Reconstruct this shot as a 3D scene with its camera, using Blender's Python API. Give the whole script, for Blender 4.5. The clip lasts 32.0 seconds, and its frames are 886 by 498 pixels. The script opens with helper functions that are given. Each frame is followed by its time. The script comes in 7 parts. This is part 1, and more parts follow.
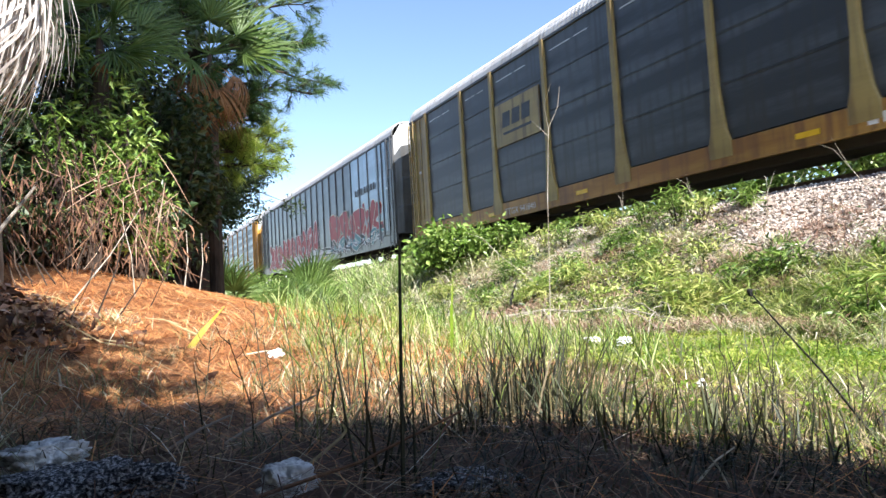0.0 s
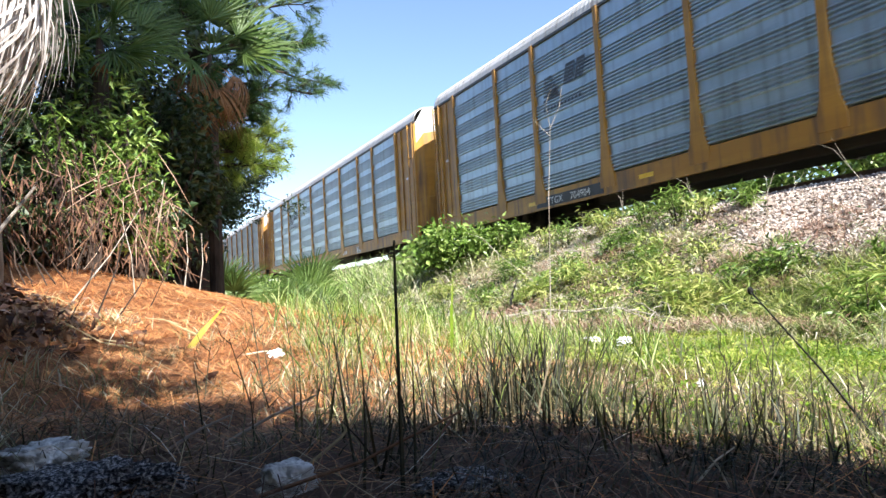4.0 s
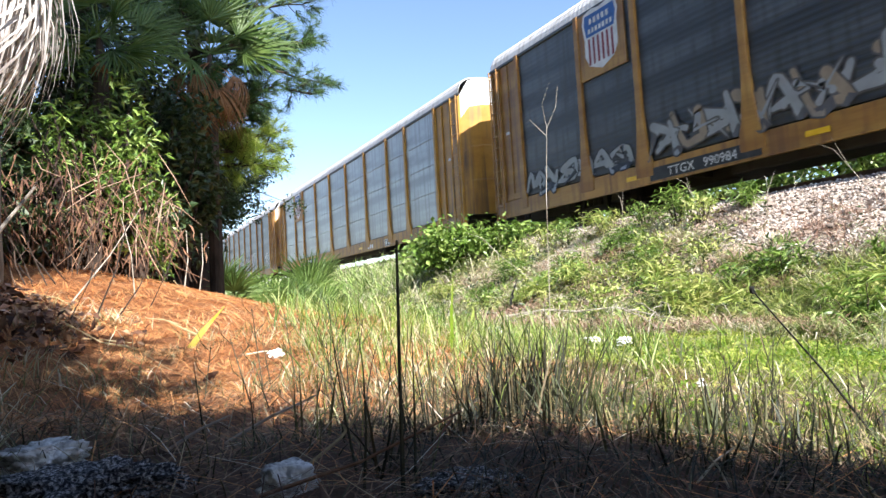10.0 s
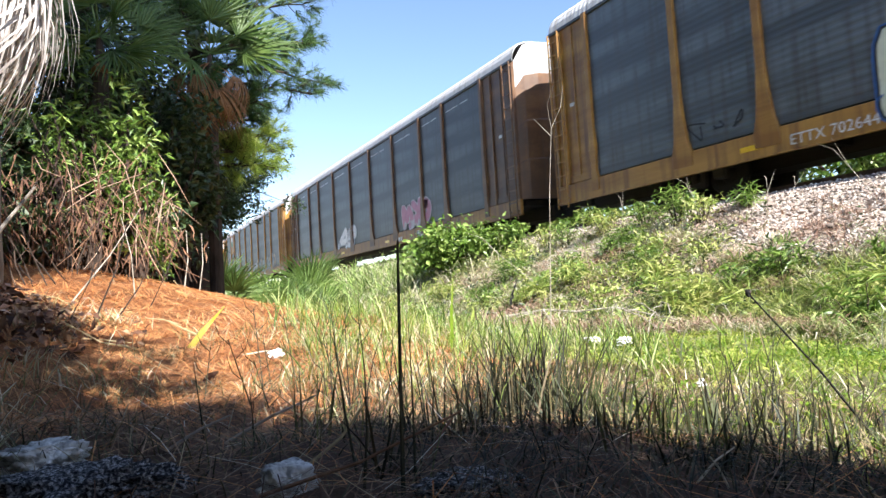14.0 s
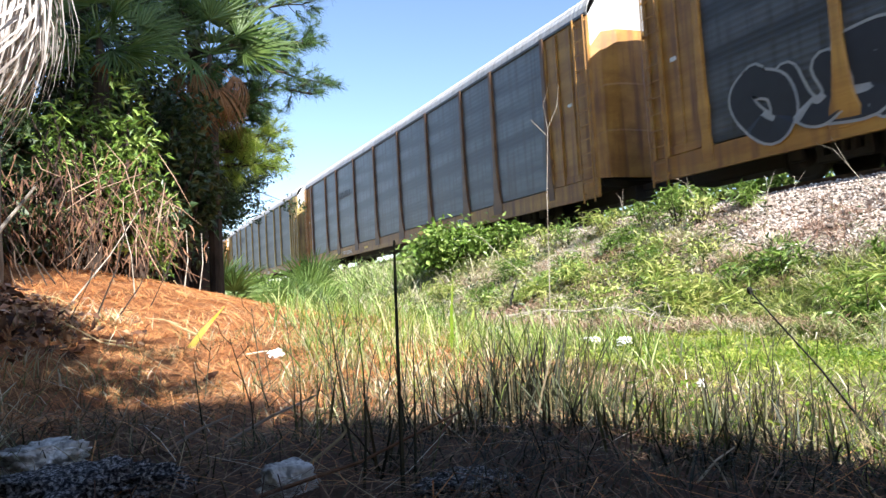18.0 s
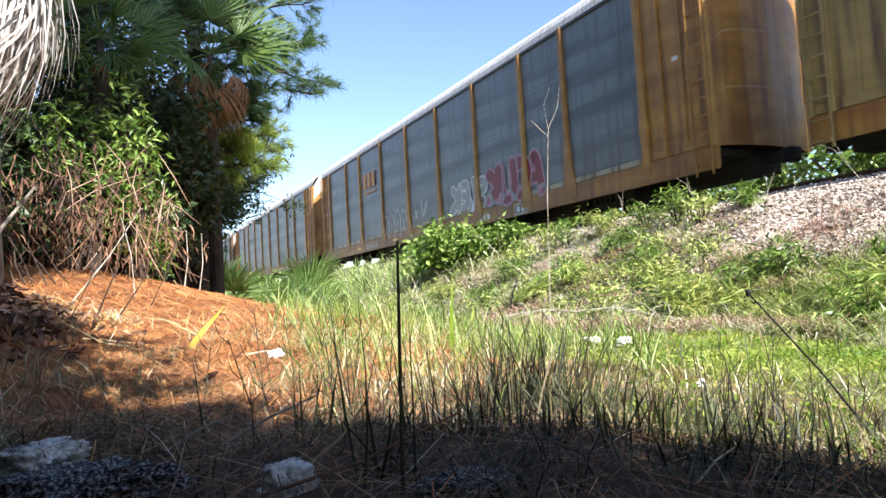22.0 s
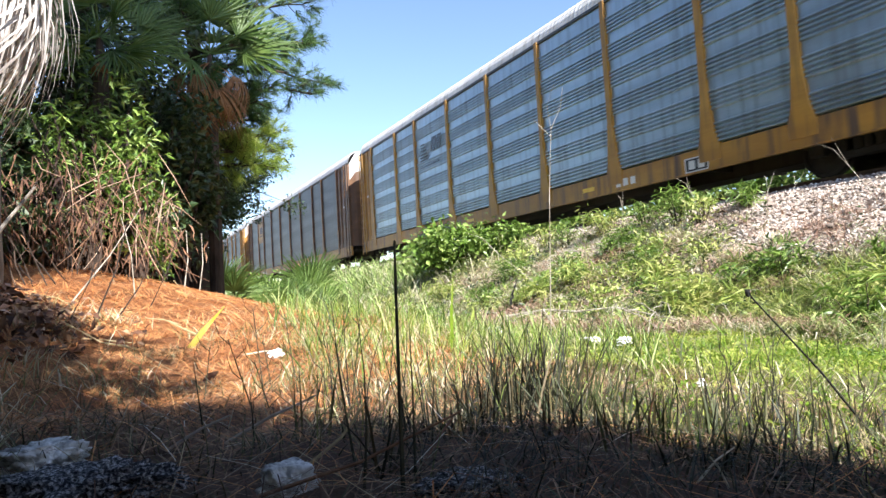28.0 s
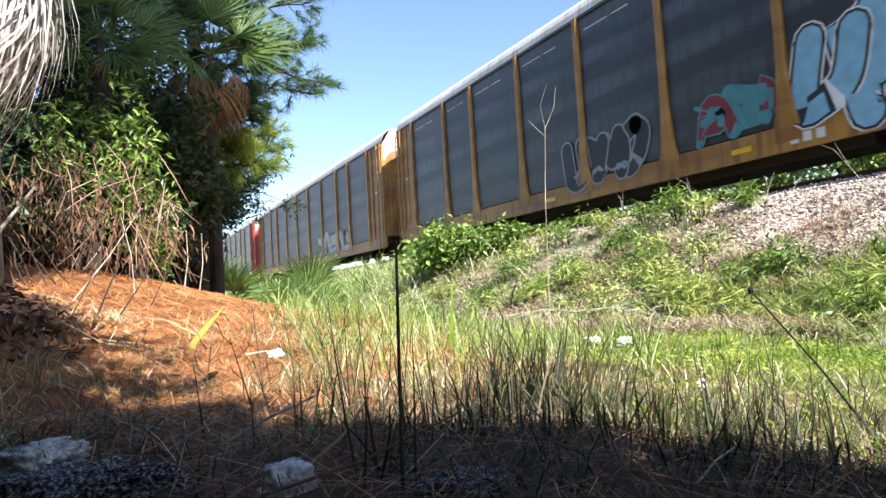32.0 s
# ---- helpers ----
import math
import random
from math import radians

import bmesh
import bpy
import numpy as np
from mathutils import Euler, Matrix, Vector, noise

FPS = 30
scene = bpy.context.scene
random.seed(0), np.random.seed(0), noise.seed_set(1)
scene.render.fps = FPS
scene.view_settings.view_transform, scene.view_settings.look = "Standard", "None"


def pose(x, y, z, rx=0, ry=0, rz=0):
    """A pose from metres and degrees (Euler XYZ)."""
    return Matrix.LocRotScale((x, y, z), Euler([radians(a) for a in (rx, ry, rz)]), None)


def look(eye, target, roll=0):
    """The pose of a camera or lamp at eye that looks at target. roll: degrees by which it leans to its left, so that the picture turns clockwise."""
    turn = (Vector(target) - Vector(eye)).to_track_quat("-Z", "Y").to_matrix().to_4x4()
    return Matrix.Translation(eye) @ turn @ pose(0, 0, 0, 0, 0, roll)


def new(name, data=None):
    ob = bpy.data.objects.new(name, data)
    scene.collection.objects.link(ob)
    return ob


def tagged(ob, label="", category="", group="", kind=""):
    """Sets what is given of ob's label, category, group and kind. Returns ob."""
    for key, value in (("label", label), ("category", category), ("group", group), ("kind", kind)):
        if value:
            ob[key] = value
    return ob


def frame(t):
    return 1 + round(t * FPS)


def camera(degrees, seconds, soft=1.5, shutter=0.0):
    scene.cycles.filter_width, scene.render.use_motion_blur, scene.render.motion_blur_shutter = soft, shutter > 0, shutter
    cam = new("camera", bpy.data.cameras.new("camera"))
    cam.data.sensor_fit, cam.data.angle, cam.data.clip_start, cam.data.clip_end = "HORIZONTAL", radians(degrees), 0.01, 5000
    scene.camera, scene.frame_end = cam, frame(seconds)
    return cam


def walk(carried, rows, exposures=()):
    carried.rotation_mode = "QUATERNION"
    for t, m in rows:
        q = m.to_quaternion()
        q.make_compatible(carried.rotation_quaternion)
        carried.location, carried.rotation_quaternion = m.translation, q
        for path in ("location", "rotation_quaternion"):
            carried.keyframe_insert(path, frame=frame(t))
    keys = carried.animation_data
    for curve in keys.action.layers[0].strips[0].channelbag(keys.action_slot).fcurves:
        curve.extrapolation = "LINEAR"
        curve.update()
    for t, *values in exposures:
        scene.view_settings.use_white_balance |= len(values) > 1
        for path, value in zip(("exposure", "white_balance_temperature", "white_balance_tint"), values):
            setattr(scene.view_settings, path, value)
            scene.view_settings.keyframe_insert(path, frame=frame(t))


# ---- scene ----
CAM_Z = 0.30
cam = camera(67.9, 32.0, soft=1.5, shutter=0.1)
EYE = (0.0, 0.0, CAM_Z)
YAW, PITCH, ROLL = 26.96, 3.85, -3.31
VIEW = pose(*EYE, 90 + PITCH, 0, -YAW) @ Matrix.Rotation(radians(ROLL), 4, "Z")
walk(cam, [(0.0, VIEW), (32.0, VIEW)], exposures=[(0.0, 1.62, 6150, 13), (32.0, 1.62, 6150, 13)])

# ---- world and sun ----
SUN_EL, SUN_AZ = radians(40), radians(176.5)      # azimuth from +y towards +x
world = bpy.data.worlds.new("world")
scene.world = world
world.use_nodes = True
wn = world.node_tree
sky = wn.nodes.new("ShaderNodeTexSky")
sky.sky_type = "NISHITA"
sky.sun_disc = False
sky.sun_elevation, sky.sun_rotation = SUN_EL, SUN_AZ
sky.air_density, sky.dust_density, sky.ozone_density = 1.0, 0.6, 1.5
wn.links.new(sky.outputs[0], wn.nodes["Background"].inputs[0])
wn.nodes["Background"].inputs[1].default_value = 0.088
TO_SUN = Vector((math.sin(SUN_AZ) * math.cos(SUN_EL), math.cos(SUN_AZ) * math.cos(SUN_EL), math.sin(SUN_EL)))
sun = new("sun", bpy.data.lights.new("sun", "SUN"))
sun.data.energy, sun.data.angle, sun.data.color = 5.0, radians(0.53), (1.0, 0.95, 0.86)
sun.matrix_world = look(TO_SUN * 60, (0, 0, 0))


# ---- materials ----
def material(name, stops, scale=4.0, rough=0.8, metal=0.0, bump=0.3, fine=60.0, spread=0.0, island=0.0,
             stretch=(1, 1, 1), bands=0.0, through_light=0.0, spec=0.5, grime=None):
    """Two-scale noise over colour stops, with bump; spread varies by object, island by loose piece."""
    m = bpy.data.materials.new(name)
    m.use_nodes = True
    nt = m.node_tree
    n, ln = nt.nodes, nt.links
    b = n["Principled BSDF"]
    b.inputs["Roughness"].default_value, b.inputs["Metallic"].default_value = rough, metal
    b.inputs["Specular IOR Level"].default_value = spec
    co = n.new("ShaderNodeTexCoord")
    mp = n.new("ShaderNodeMapping")
    mp.inputs["Scale"].default_value = stretch
    ln.new(co.outputs["Object"], mp.inputs[0])
    big = n.new("ShaderNodeTexNoise")
    big.inputs["Scale"].default_value, big.inputs["Detail"].default_value = scale, 5
    ln.new(mp.outputs[0], big.inputs["Vector"])
    small = n.new("ShaderNodeTexNoise")
    small.inputs["Scale"].default_value, small.inputs["Detail"].default_value = fine, 3
    ln.new(mp.outputs[0], small.inputs["Vector"])
    mix = n.new("ShaderNodeMath")
    mix.operation = "MULTIPLY_ADD"
    mix.inputs[1].default_value = 0.3
    ln.new(small.outputs["Fac"], mix.inputs[0])
    off = n.new("ShaderNodeMath")
    off.operation = "MULTIPLY_ADD"
    off.inputs[1].default_value, off.inputs[2].default_value = 1.5, -0.4
    ln.new(big.outputs["Fac"], off.inputs[0])
    last = off
    for amount, node, socket in ((spread, "ShaderNodeObjectInfo", "Random"), (island, "ShaderNodeNewGeometry", "Random Per Island")):
        if amount:
            src = n.new(node)
            add = n.new("ShaderNodeMath")
            add.operation = "MULTIPLY_ADD"
            add.inputs[1].default_value = amount
            ln.new(src.outputs[socket], add.inputs[0])
            sub = n.new("ShaderNodeMath")
            sub.operation = "SUBTRACT"
            sub.inputs[1].default_value = amount * 0.5
            ln.new(last.outputs[0], sub.inputs[0])
            ln.new(sub.outputs[0], add.inputs[2])
            last = add
    if bands:
        # faint level bands of lighter and darker tone across the sheets
        wm = n.new("ShaderNodeMapping")
        wm.inputs["Scale"].default_value = (1, 0.12, 1)
        ln.new(co.outputs["Object"], wm.inputs[0])
        wave = n.new("ShaderNodeTexWave")
        wave.bands_direction = "Z"
        for key, value in (("Scale", 0.36), ("Distortion", 3.0), ("Detail", 3.0), ("Detail Scale", 1.4)):
            wave.inputs[key].default_value = value
        ln.new(wm.outputs[0], wave.inputs["Vector"])
        add = n.new("ShaderNodeMath")
        add.operation = "MULTIPLY_ADD"
        add.inputs[1].default_value = bands
        ln.new(wave.outputs["Fac"], add.inputs[0])
        sub = n.new("ShaderNodeMath")
        sub.operation = "SUBTRACT"
        sub.inputs[1].default_value = bands * 0.5
        ln.new(last.outputs[0], sub.inputs[0])
        ln.new(sub.outputs[0], add.inputs[2])
        last = add
    ln.new(last.outputs[0], mix.inputs[2])
    ramp = n.new("ShaderNodeValToRGB")
    while len(ramp.color_ramp.elements) < len(stops):
        ramp.color_ramp.elements.new(0.5)
    for e, (p, c) in zip(ramp.color_ramp.elements, stops):
        e.position, e.color = p, (*c, 1)
    ln.new(mix.outputs[0], ramp.inputs[0])
    colour = ramp.outputs[0]
    if grime:
        # streaks of dirt and rust that run down the sheet
        gm = n.new("ShaderNodeMapping")
        gm.inputs["Scale"].default_value = (2.5, 2.5, 0.18)
        ln.new(co.outputs["Object"], gm.inputs[0])
        gn = n.new("ShaderNodeTexNoise")
        gn.inputs["Scale"].default_value, gn.inputs["Detail"].default_value = 2.2, 6
        ln.new(gm.outputs[0], gn.inputs["Vector"])
        gr = n.new("ShaderNodeValToRGB")
        gr.color_ramp.elements[0].position, gr.color_ramp.elements[1].position = 0.48, 0.72
        ln.new(gn.outputs["Fac"], gr.inputs[0])
        gx = n.new("ShaderNodeMix")
        gx.data_type = "RGBA"
        gx.inputs[7].default_value = (*grime, 1)
        ln.new(gr.outputs[0], gx.inputs[0])
        ln.new(colour, gx.inputs[6])
        colour = gx.outputs[2]
    ln.new(colour, b.inputs["Base Color"])
    if bump:
        bp = n.new("ShaderNodeBump")
        bp.inputs["Strength"].default_value, bp.inputs["Distance"].default_value = bump, 0.02
        ln.new(mix.outputs[0], bp.inputs["Height"])
        ln.new(bp.outputs[0], b.inputs["Normal"])
    if through_light:
        tr = n.new("ShaderNodeBsdfTranslucent")
        ln.new(colour, tr.inputs[0])
        ms = n.new("ShaderNodeMixShader")
        ms.inputs[0].default_value = through_light
        ln.new(b.outputs[0], ms.inputs[1])
        ln.new(tr.outputs[0], ms.inputs[2])
        ln.new(ms.outputs[0], n["Material Output"].inputs[0])
    return m


def two(a, b):
    return ((0.3, a), (0.75, b))


M_NEEDLE = material("dry_needles", ((0.0, (0.14, 0.045, 0.016)), (0.35, (0.42, 0.15, 0.04)), (0.65, (0.62, 0.28, 0.085)), (1.0, (0.78, 0.46, 0.2))), 2.0, 0.8, bump=0.0, island=0.9)
M_STRAW = material("straw", ((0.1, (0.22, 0.15, 0.07)), (0.5, (0.45, 0.35, 0.18)), (0.9, (0.62, 0.52, 0.32))), 2.0, 0.7, bump=0.0, island=0.9, through_light=0.25)
M_STRAW_PALE = material("bleached_straw", ((0.1, (0.34, 0.29, 0.19)), (0.5, (0.58, 0.53, 0.4)), (0.9, (0.8, 0.76, 0.64))), 2.0, 0.7, bump=0.0, island=0.9, through_light=0.2)
M_GRASS = material("green_grass", ((0.1, (0.07, 0.13, 0.022)), (0.5, (0.22, 0.34, 0.075)), (0.9, (0.48, 0.54, 0.22))), 1.5, 0.55, bump=0.0, island=0.8, through_light=0.35)
M_GRASS_DRY = material("mixed_grass", ((0.0, (0.1, 0.14, 0.04)), (0.35, (0.26, 0.29, 0.11)), (0.6, (0.52, 0.48, 0.29)), (1.0, (0.78, 0.72, 0.56))), 0.9, 0.6, bump=0.0, island=0.9, through_light=0.3)
M_SWALE = material("yellow_green_grass", ((0.0, (0.07, 0.12, 0.02)), (0.45, (0.21, 0.27, 0.06)), (0.75, (0.42, 0.4, 0.17)), (1.0, (0.66, 0.58, 0.4))), 0.9, 0.6, bump=0.0, island=0.9, through_light=0.35)
M_DEAD_RED = material("dead_vine", ((0.1, (0.04, 0.018, 0.012)), (0.5, (0.11, 0.052, 0.03)), (0.9, (0.25, 0.14, 0.08))), 1.5, 0.85, bump=0.0, island=0.9)
M_GRASS_LIME = material("lime_grass", ((0.1, (0.06, 0.13, 0.008)), (0.5, (0.17, 0.28, 0.02)), (0.9, (0.44, 0.47, 0.1))), 1.5, 0.5, bump=0.0, island=0.8, through_light=0.4)
# brown litter whose colour is darkened to stand in for foreground shade
M_LITTER_DARK = material("shade_toned_litter", ((0.1, (0.04, 0.018, 0.01)), (0.5, (0.14, 0.062, 0.03)), (0.9, (0.38, 0.25, 0.15))), 2.0, 0.85, bump=0.0, island=0.9)
# grass colour dulled to paint in the shade close by
M_GRASS_DULL = material("shade_dulled_grass", ((0.1, (0.04, 0.045, 0.016)), (0.5, (0.1, 0.1, 0.04)), (0.9, (0.3, 0.24, 0.13))), 2.0, 0.7, bump=0.0, island=0.9)
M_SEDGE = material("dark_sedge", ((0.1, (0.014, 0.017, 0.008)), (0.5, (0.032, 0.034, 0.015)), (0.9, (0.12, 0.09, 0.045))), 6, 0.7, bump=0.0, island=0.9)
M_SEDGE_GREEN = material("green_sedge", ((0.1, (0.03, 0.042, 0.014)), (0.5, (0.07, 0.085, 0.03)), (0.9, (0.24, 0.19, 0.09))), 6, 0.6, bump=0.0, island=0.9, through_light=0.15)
M_LEAF = material("green_leaf", ((0.1, (0.05, 0.1, 0.012)), (0.5, (0.14, 0.24, 0.035)), (0.9, (0.34, 0.44, 0.12))), 1.5, 0.38, bump=0.0, island=0.8, through_light=0.3)
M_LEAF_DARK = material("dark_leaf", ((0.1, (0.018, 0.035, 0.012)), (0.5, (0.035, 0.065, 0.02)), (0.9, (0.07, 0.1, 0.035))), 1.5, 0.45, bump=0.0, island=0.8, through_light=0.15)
M_PINE = material("pine_needle", ((0.1, (0.025, 0.06, 0.015)), (0.5, (0.05, 0.11, 0.025)), (0.9, (0.12, 0.19, 0.05))), 1.0, 0.5, bump=0.0, island=0.7, through_light=0.25)
M_PALM = material("palm_leaf", ((0.1, (0.05, 0.1, 0.022)), (0.5, (0.12, 0.19, 0.04)), (0.9, (0.3, 0.36, 0.12))), 2.0, 0.5, bump=0.0, island=0.7, spread=0.3, through_light=0.3)
M_PALM_DEAD = material("dead_palm_leaf", ((0.1, (0.09, 0.04, 0.016)), (0.5, (0.3, 0.15, 0.06)), (0.9, (0.52, 0.34, 0.18))), 2.0, 0.8, bump=0.0, island=0.8, through_light=0.15)
M_PALM_PALE = material("bleached_palm_leaf", ((0.1, (0.36, 0.32, 0.29)), (0.5, (0.66, 0.62, 0.58)), (0.9, (0.83, 0.81, 0.78))), 2.0, 0.8, bump=0.0, island=0.9, through_light=0.12)
M_BARK = material("bark", two((0.02, 0.014, 0.01), (0.075, 0.05, 0.036)), 6, 0.95, bump=1.0, fine=30, stretch=(1, 1, 0.3))
M_STICK = material("grey_stick", two((0.2, 0.17, 0.13), (0.5, 0.45, 0.38)), 8, 0.9, bump=0.3, island=0.4)
M_ROCK = material("limestone", ((0.25, (0.16, 0.16, 0.16)), (0.45, (0.6, 0.6, 0.58)), (0.8, (0.82, 0.82, 0.8))), 9, 0.9, bump=1.0, fine=70)
M_ROCK_DARK = material("dark_aggregate", ((0.35, (0.03, 0.033, 0.04)), (0.52, (0.1, 0.105, 0.12)), (0.62, (0.5, 0.5, 0.52))), 150, 0.9, bump=1.0, fine=150)
M_BALLAST = material("ballast_stone", ((0.0, (0.11, 0.085, 0.07)), (0.3, (0.27, 0.21, 0.17)), (0.6, (0.4, 0.335, 0.285)), (1.0, (0.62, 0.56, 0.5))), 0.7, 0.9, bump=0.3, fine=40, island=1.0)
M_DEAD_PINK = material("dead_weed", ((0.1, (0.16, 0.08, 0.05)), (0.5, (0.36, 0.22, 0.15)), (0.9, (0.58, 0.44, 0.33))), 1.5, 0.85, bump=0.0, island=0.9, through_light=0.1)
M_WEED = material("lime_weed_leaf", ((0.1, (0.14, 0.21, 0.035)), (0.5, (0.34, 0.41, 0.09)), (0.9, (0.62, 0.6, 0.25))), 1.2, 0.5, bump=0.0, island=0.8, through_light=0.3)
M_PINE_YOUNG = material("young_pine_needle", ((0.1, (0.16, 0.24, 0.03)), (0.5, (0.28, 0.38, 0.06)), (0.9, (0.46, 0.5, 0.12))), 1.0, 0.5, bump=0.0, island=0.7, through_light=0.5)
M_STEM_BLACK = material("near_black_stem", two((0.006, 0.006, 0.005), (0.02, 0.02, 0.014)), 6, 0.95, bump=0.1)
M_RAIL = material("rail_steel", two((0.09, 0.05, 0.035), (0.2, 0.12, 0.08)), 5, 0.6, metal=0.6, bump=0.3)
M_TIE = material("tie_timber", two((0.05, 0.04, 0.03), (0.14, 0.11, 0.085)), 5, 0.95, bump=0.6, stretch=(0.3, 1, 1))
M_TRASH = material("white_litter", two((0.6, 0.6, 0.58), (0.8, 0.8, 0.79)), 20, 0.6, bump=0.3)
M_YELLOW_LEAF = material("yellow_blade", two((0.55, 0.5, 0.07), (0.75, 0.68, 0.2)), 8, 0.5, bump=0.1, through_light=0.3)


# ---- mesh helpers ----
def mesh_of(name, verts, faces, mats, smooth=False):
    me = bpy.data.meshes.new(name)
    me.from_pydata(verts, [], faces)
    for m in (mats if isinstance(mats, (list, tuple)) else [mats]):
        me.materials.append(m)
    if smooth:
        me.polygons.foreach_set("use_smooth", [True] * len(me.polygons))
    me.update()
    return me


def part(name, bm, mat, parent, label=""):
    """Links a bmesh, or a mesh, as one object under parent."""
    if isinstance(bm, bmesh.types.BMesh):
        me = bpy.data.meshes.new(name)
        bm.to_mesh(me)
        bm.free()
        me.materials.append(mat)
    else:
        me = bm
    ob = new(name, me)
    ob.parent = parent
    return tagged(ob, label)


def box(bm, x0, x1, y0, y1, z0, z1, bevel=0.0):
    m = Matrix.Translation(((x0 + x1) / 2, (y0 + y1) / 2, (z0 + z1) / 2)) @ Matrix.Diagonal((abs(x1 - x0), abs(y1 - y0), abs(z1 - z0), 1))
    made = bmesh.ops.create_cube(bm, size=1, matrix=m)["verts"]
    if bevel:
        es = list({e for v in made for e in v.link_edges})
        bmesh.ops.bevel(bm, geom=es, offset=bevel, segments=1, affect="EDGES")
    return bm


def tube(pts, radii, sides=6):
    """Verts and faces of a round bar along points."""
    pts = [Vector(p) for p in pts]
    vs, fs = [], []
    for i, p in enumerate(pts):
        d = (pts[min(i + 1, len(pts) - 1)] - pts[max(i - 1, 0)]).normalized()
        a = d.cross(Vector((0.31, 0.2, 0.93)) if abs(d.z) < 0.9 else Vector((1, 0, 0))).normalized()
        b = d.cross(a)
        for k in range(sides):
            w = 2 * math.pi * k / sides
            vs.append(tuple(p + float(radii[i]) * (a * math.cos(w) + b * math.sin(w))))
    for i in range(len(pts) - 1):
        for k in range(sides):
            q = (k + 1) % sides
            fs.append((i * sides + k, i * sides + q, (i + 1) * sides + q, (i + 1) * sides + k))
    fs.append(tuple(range(sides))[::-1])
    fs.append(tuple(range((len(pts) - 1) * sides, len(pts) * sides)))
    return vs, fs


def join(*pieces):
    vs, fs = [], []
    for v, f in pieces:
        n = len(vs)
        vs += list(v)
        fs += [tuple(i + n for i in q) for q in f]
    return vs, fs


def blades(base, height, width, lean, bend, rng, seg=3, aim=None):
    """Verts and faces of many tapered, bowed blades; base is N x 3, the rest are N or single numbers."""
    base = np.asarray(base, float)
    n = len(base)
    height, width, lean, bend = (np.broadcast_to(a, n).astype(float) for a in (height, width, lean, bend))
    az = rng.uniform(0, 2 * np.pi, n) if aim is None else np.asarray(aim)
    d = np.stack([np.cos(az), np.sin(az), np.zeros(n)], 1)
    wa = az + rng.uniform(0.6, 2.5, n)
    w = np.stack([np.cos(wa), np.sin(wa), np.zeros(n)], 1)
    rows = []
    for k in range(seg + 1):
        t = k / seg
        out = lean * t + bend * t * t
        c = base + d * (height * out)[:, None]
        c[:, 2] += height * t * np.clip(1 - 0.35 * out * out, 0.2, 1)
        half = w * (width * 0.5 * (1 - t) ** 0.7)[:, None]
        rows += [c] if k == seg else [c - half, c + half]
    v = np.stack(rows, 1)
    per = v.shape[1]
    f0 = []
    for k in range(seg - 1):
        f0.append((2 * k, 2 * k + 1, 2 * k + 3, 2 * k + 2))
    faces = []
    s = np.arange(n) * per
    quads = [np.stack([s + i for i in q], 1) for q in f0]
    tri = np.stack([s + 2 * (seg - 1), s + 2 * (seg - 1) + 1, s + per - 1], 1)
    faces = [tuple(r) for q in quads for r in q.tolist()] + [tuple(r) for r in tri.tolist()]
    return v.reshape(-1, 3).tolist(), faces


def leaves(centre, size, rng, droop=0.3, narrow=0.4, up=0.5):
    """Verts and faces of folded, pointed leaves at N points."""
    c = np.asarray(centre, float)
    n = len(c)
    size = np.broadcast_to(size, n).astype(float)
    d = rng.normal(size=(n, 3))
    d[:, 2] = d[:, 2] * 0.6 - droop
    d /= np.linalg.norm(d, axis=1)[:, None]
    u = rng.normal(size=(n, 3)) * 0.7
    u[:, 2] += up * 2
    w = np.cross(d, u)
    w /= np.linalg.norm(w, axis=1)[:, None] + 1e-9
    nn = np.cross(w, d)
    L, W = size[:, None], (size * narrow)[:, None]
    v = np.stack([c, c + d * L * 0.45 - w * W * 0.5 + nn * L * 0.08, c + d * L * 0.5, c + d * L * 0.45 + w * W * 0.5 + nn * L * 0.08, c + d * L - nn * L * 0.1], 1)
    s = np.arange(n) * 5
    fs = []
    for q in ((0, 2, 1), (0, 3, 2), (1, 2, 4), (2, 3, 4)):
        fs += np.stack([s + i for i in q], 1).tolist()
    return v.reshape(-1, 3).tolist(), [tuple(f) for f in fs]


def stuff(name, vf, mat, label, category, parent=None):
    ob = new(name, mesh_of(name, *vf, mat))
    if parent:
        ob.parent = parent
        return tagged(ob, label, kind="stuff")
    return tagged(ob, label, category, kind="stuff")

# ---- ground ----
TRACK_X, RAIL_Z = 12.26, 1.97


def smooth(a, b, x):
    t = np.clip((x - a) / (b - a), 0, 1)
    return t * t * (3 - 2 * t)


def lumps(x, y):
    return (0.05 * np.sin(1.7 * x + 0.6 * y) * np.sin(1.3 * y - 0.4 * x + 1) + 0.025 * np.sin(4.1 * x + 2) * np.sin(3.7 * y + 1.1)
            + 0.012 * np.sin(9.3 * x + y) * np.sin(8.7 * y - x))


def fall(x):
    """How far the land drops towards the foot of the bank."""
    return np.interp(x, [-8, 0, 9.0, 10.6, 14, 30], [0.51, 0, -0.576, -0.52, -0.52, -0.2])


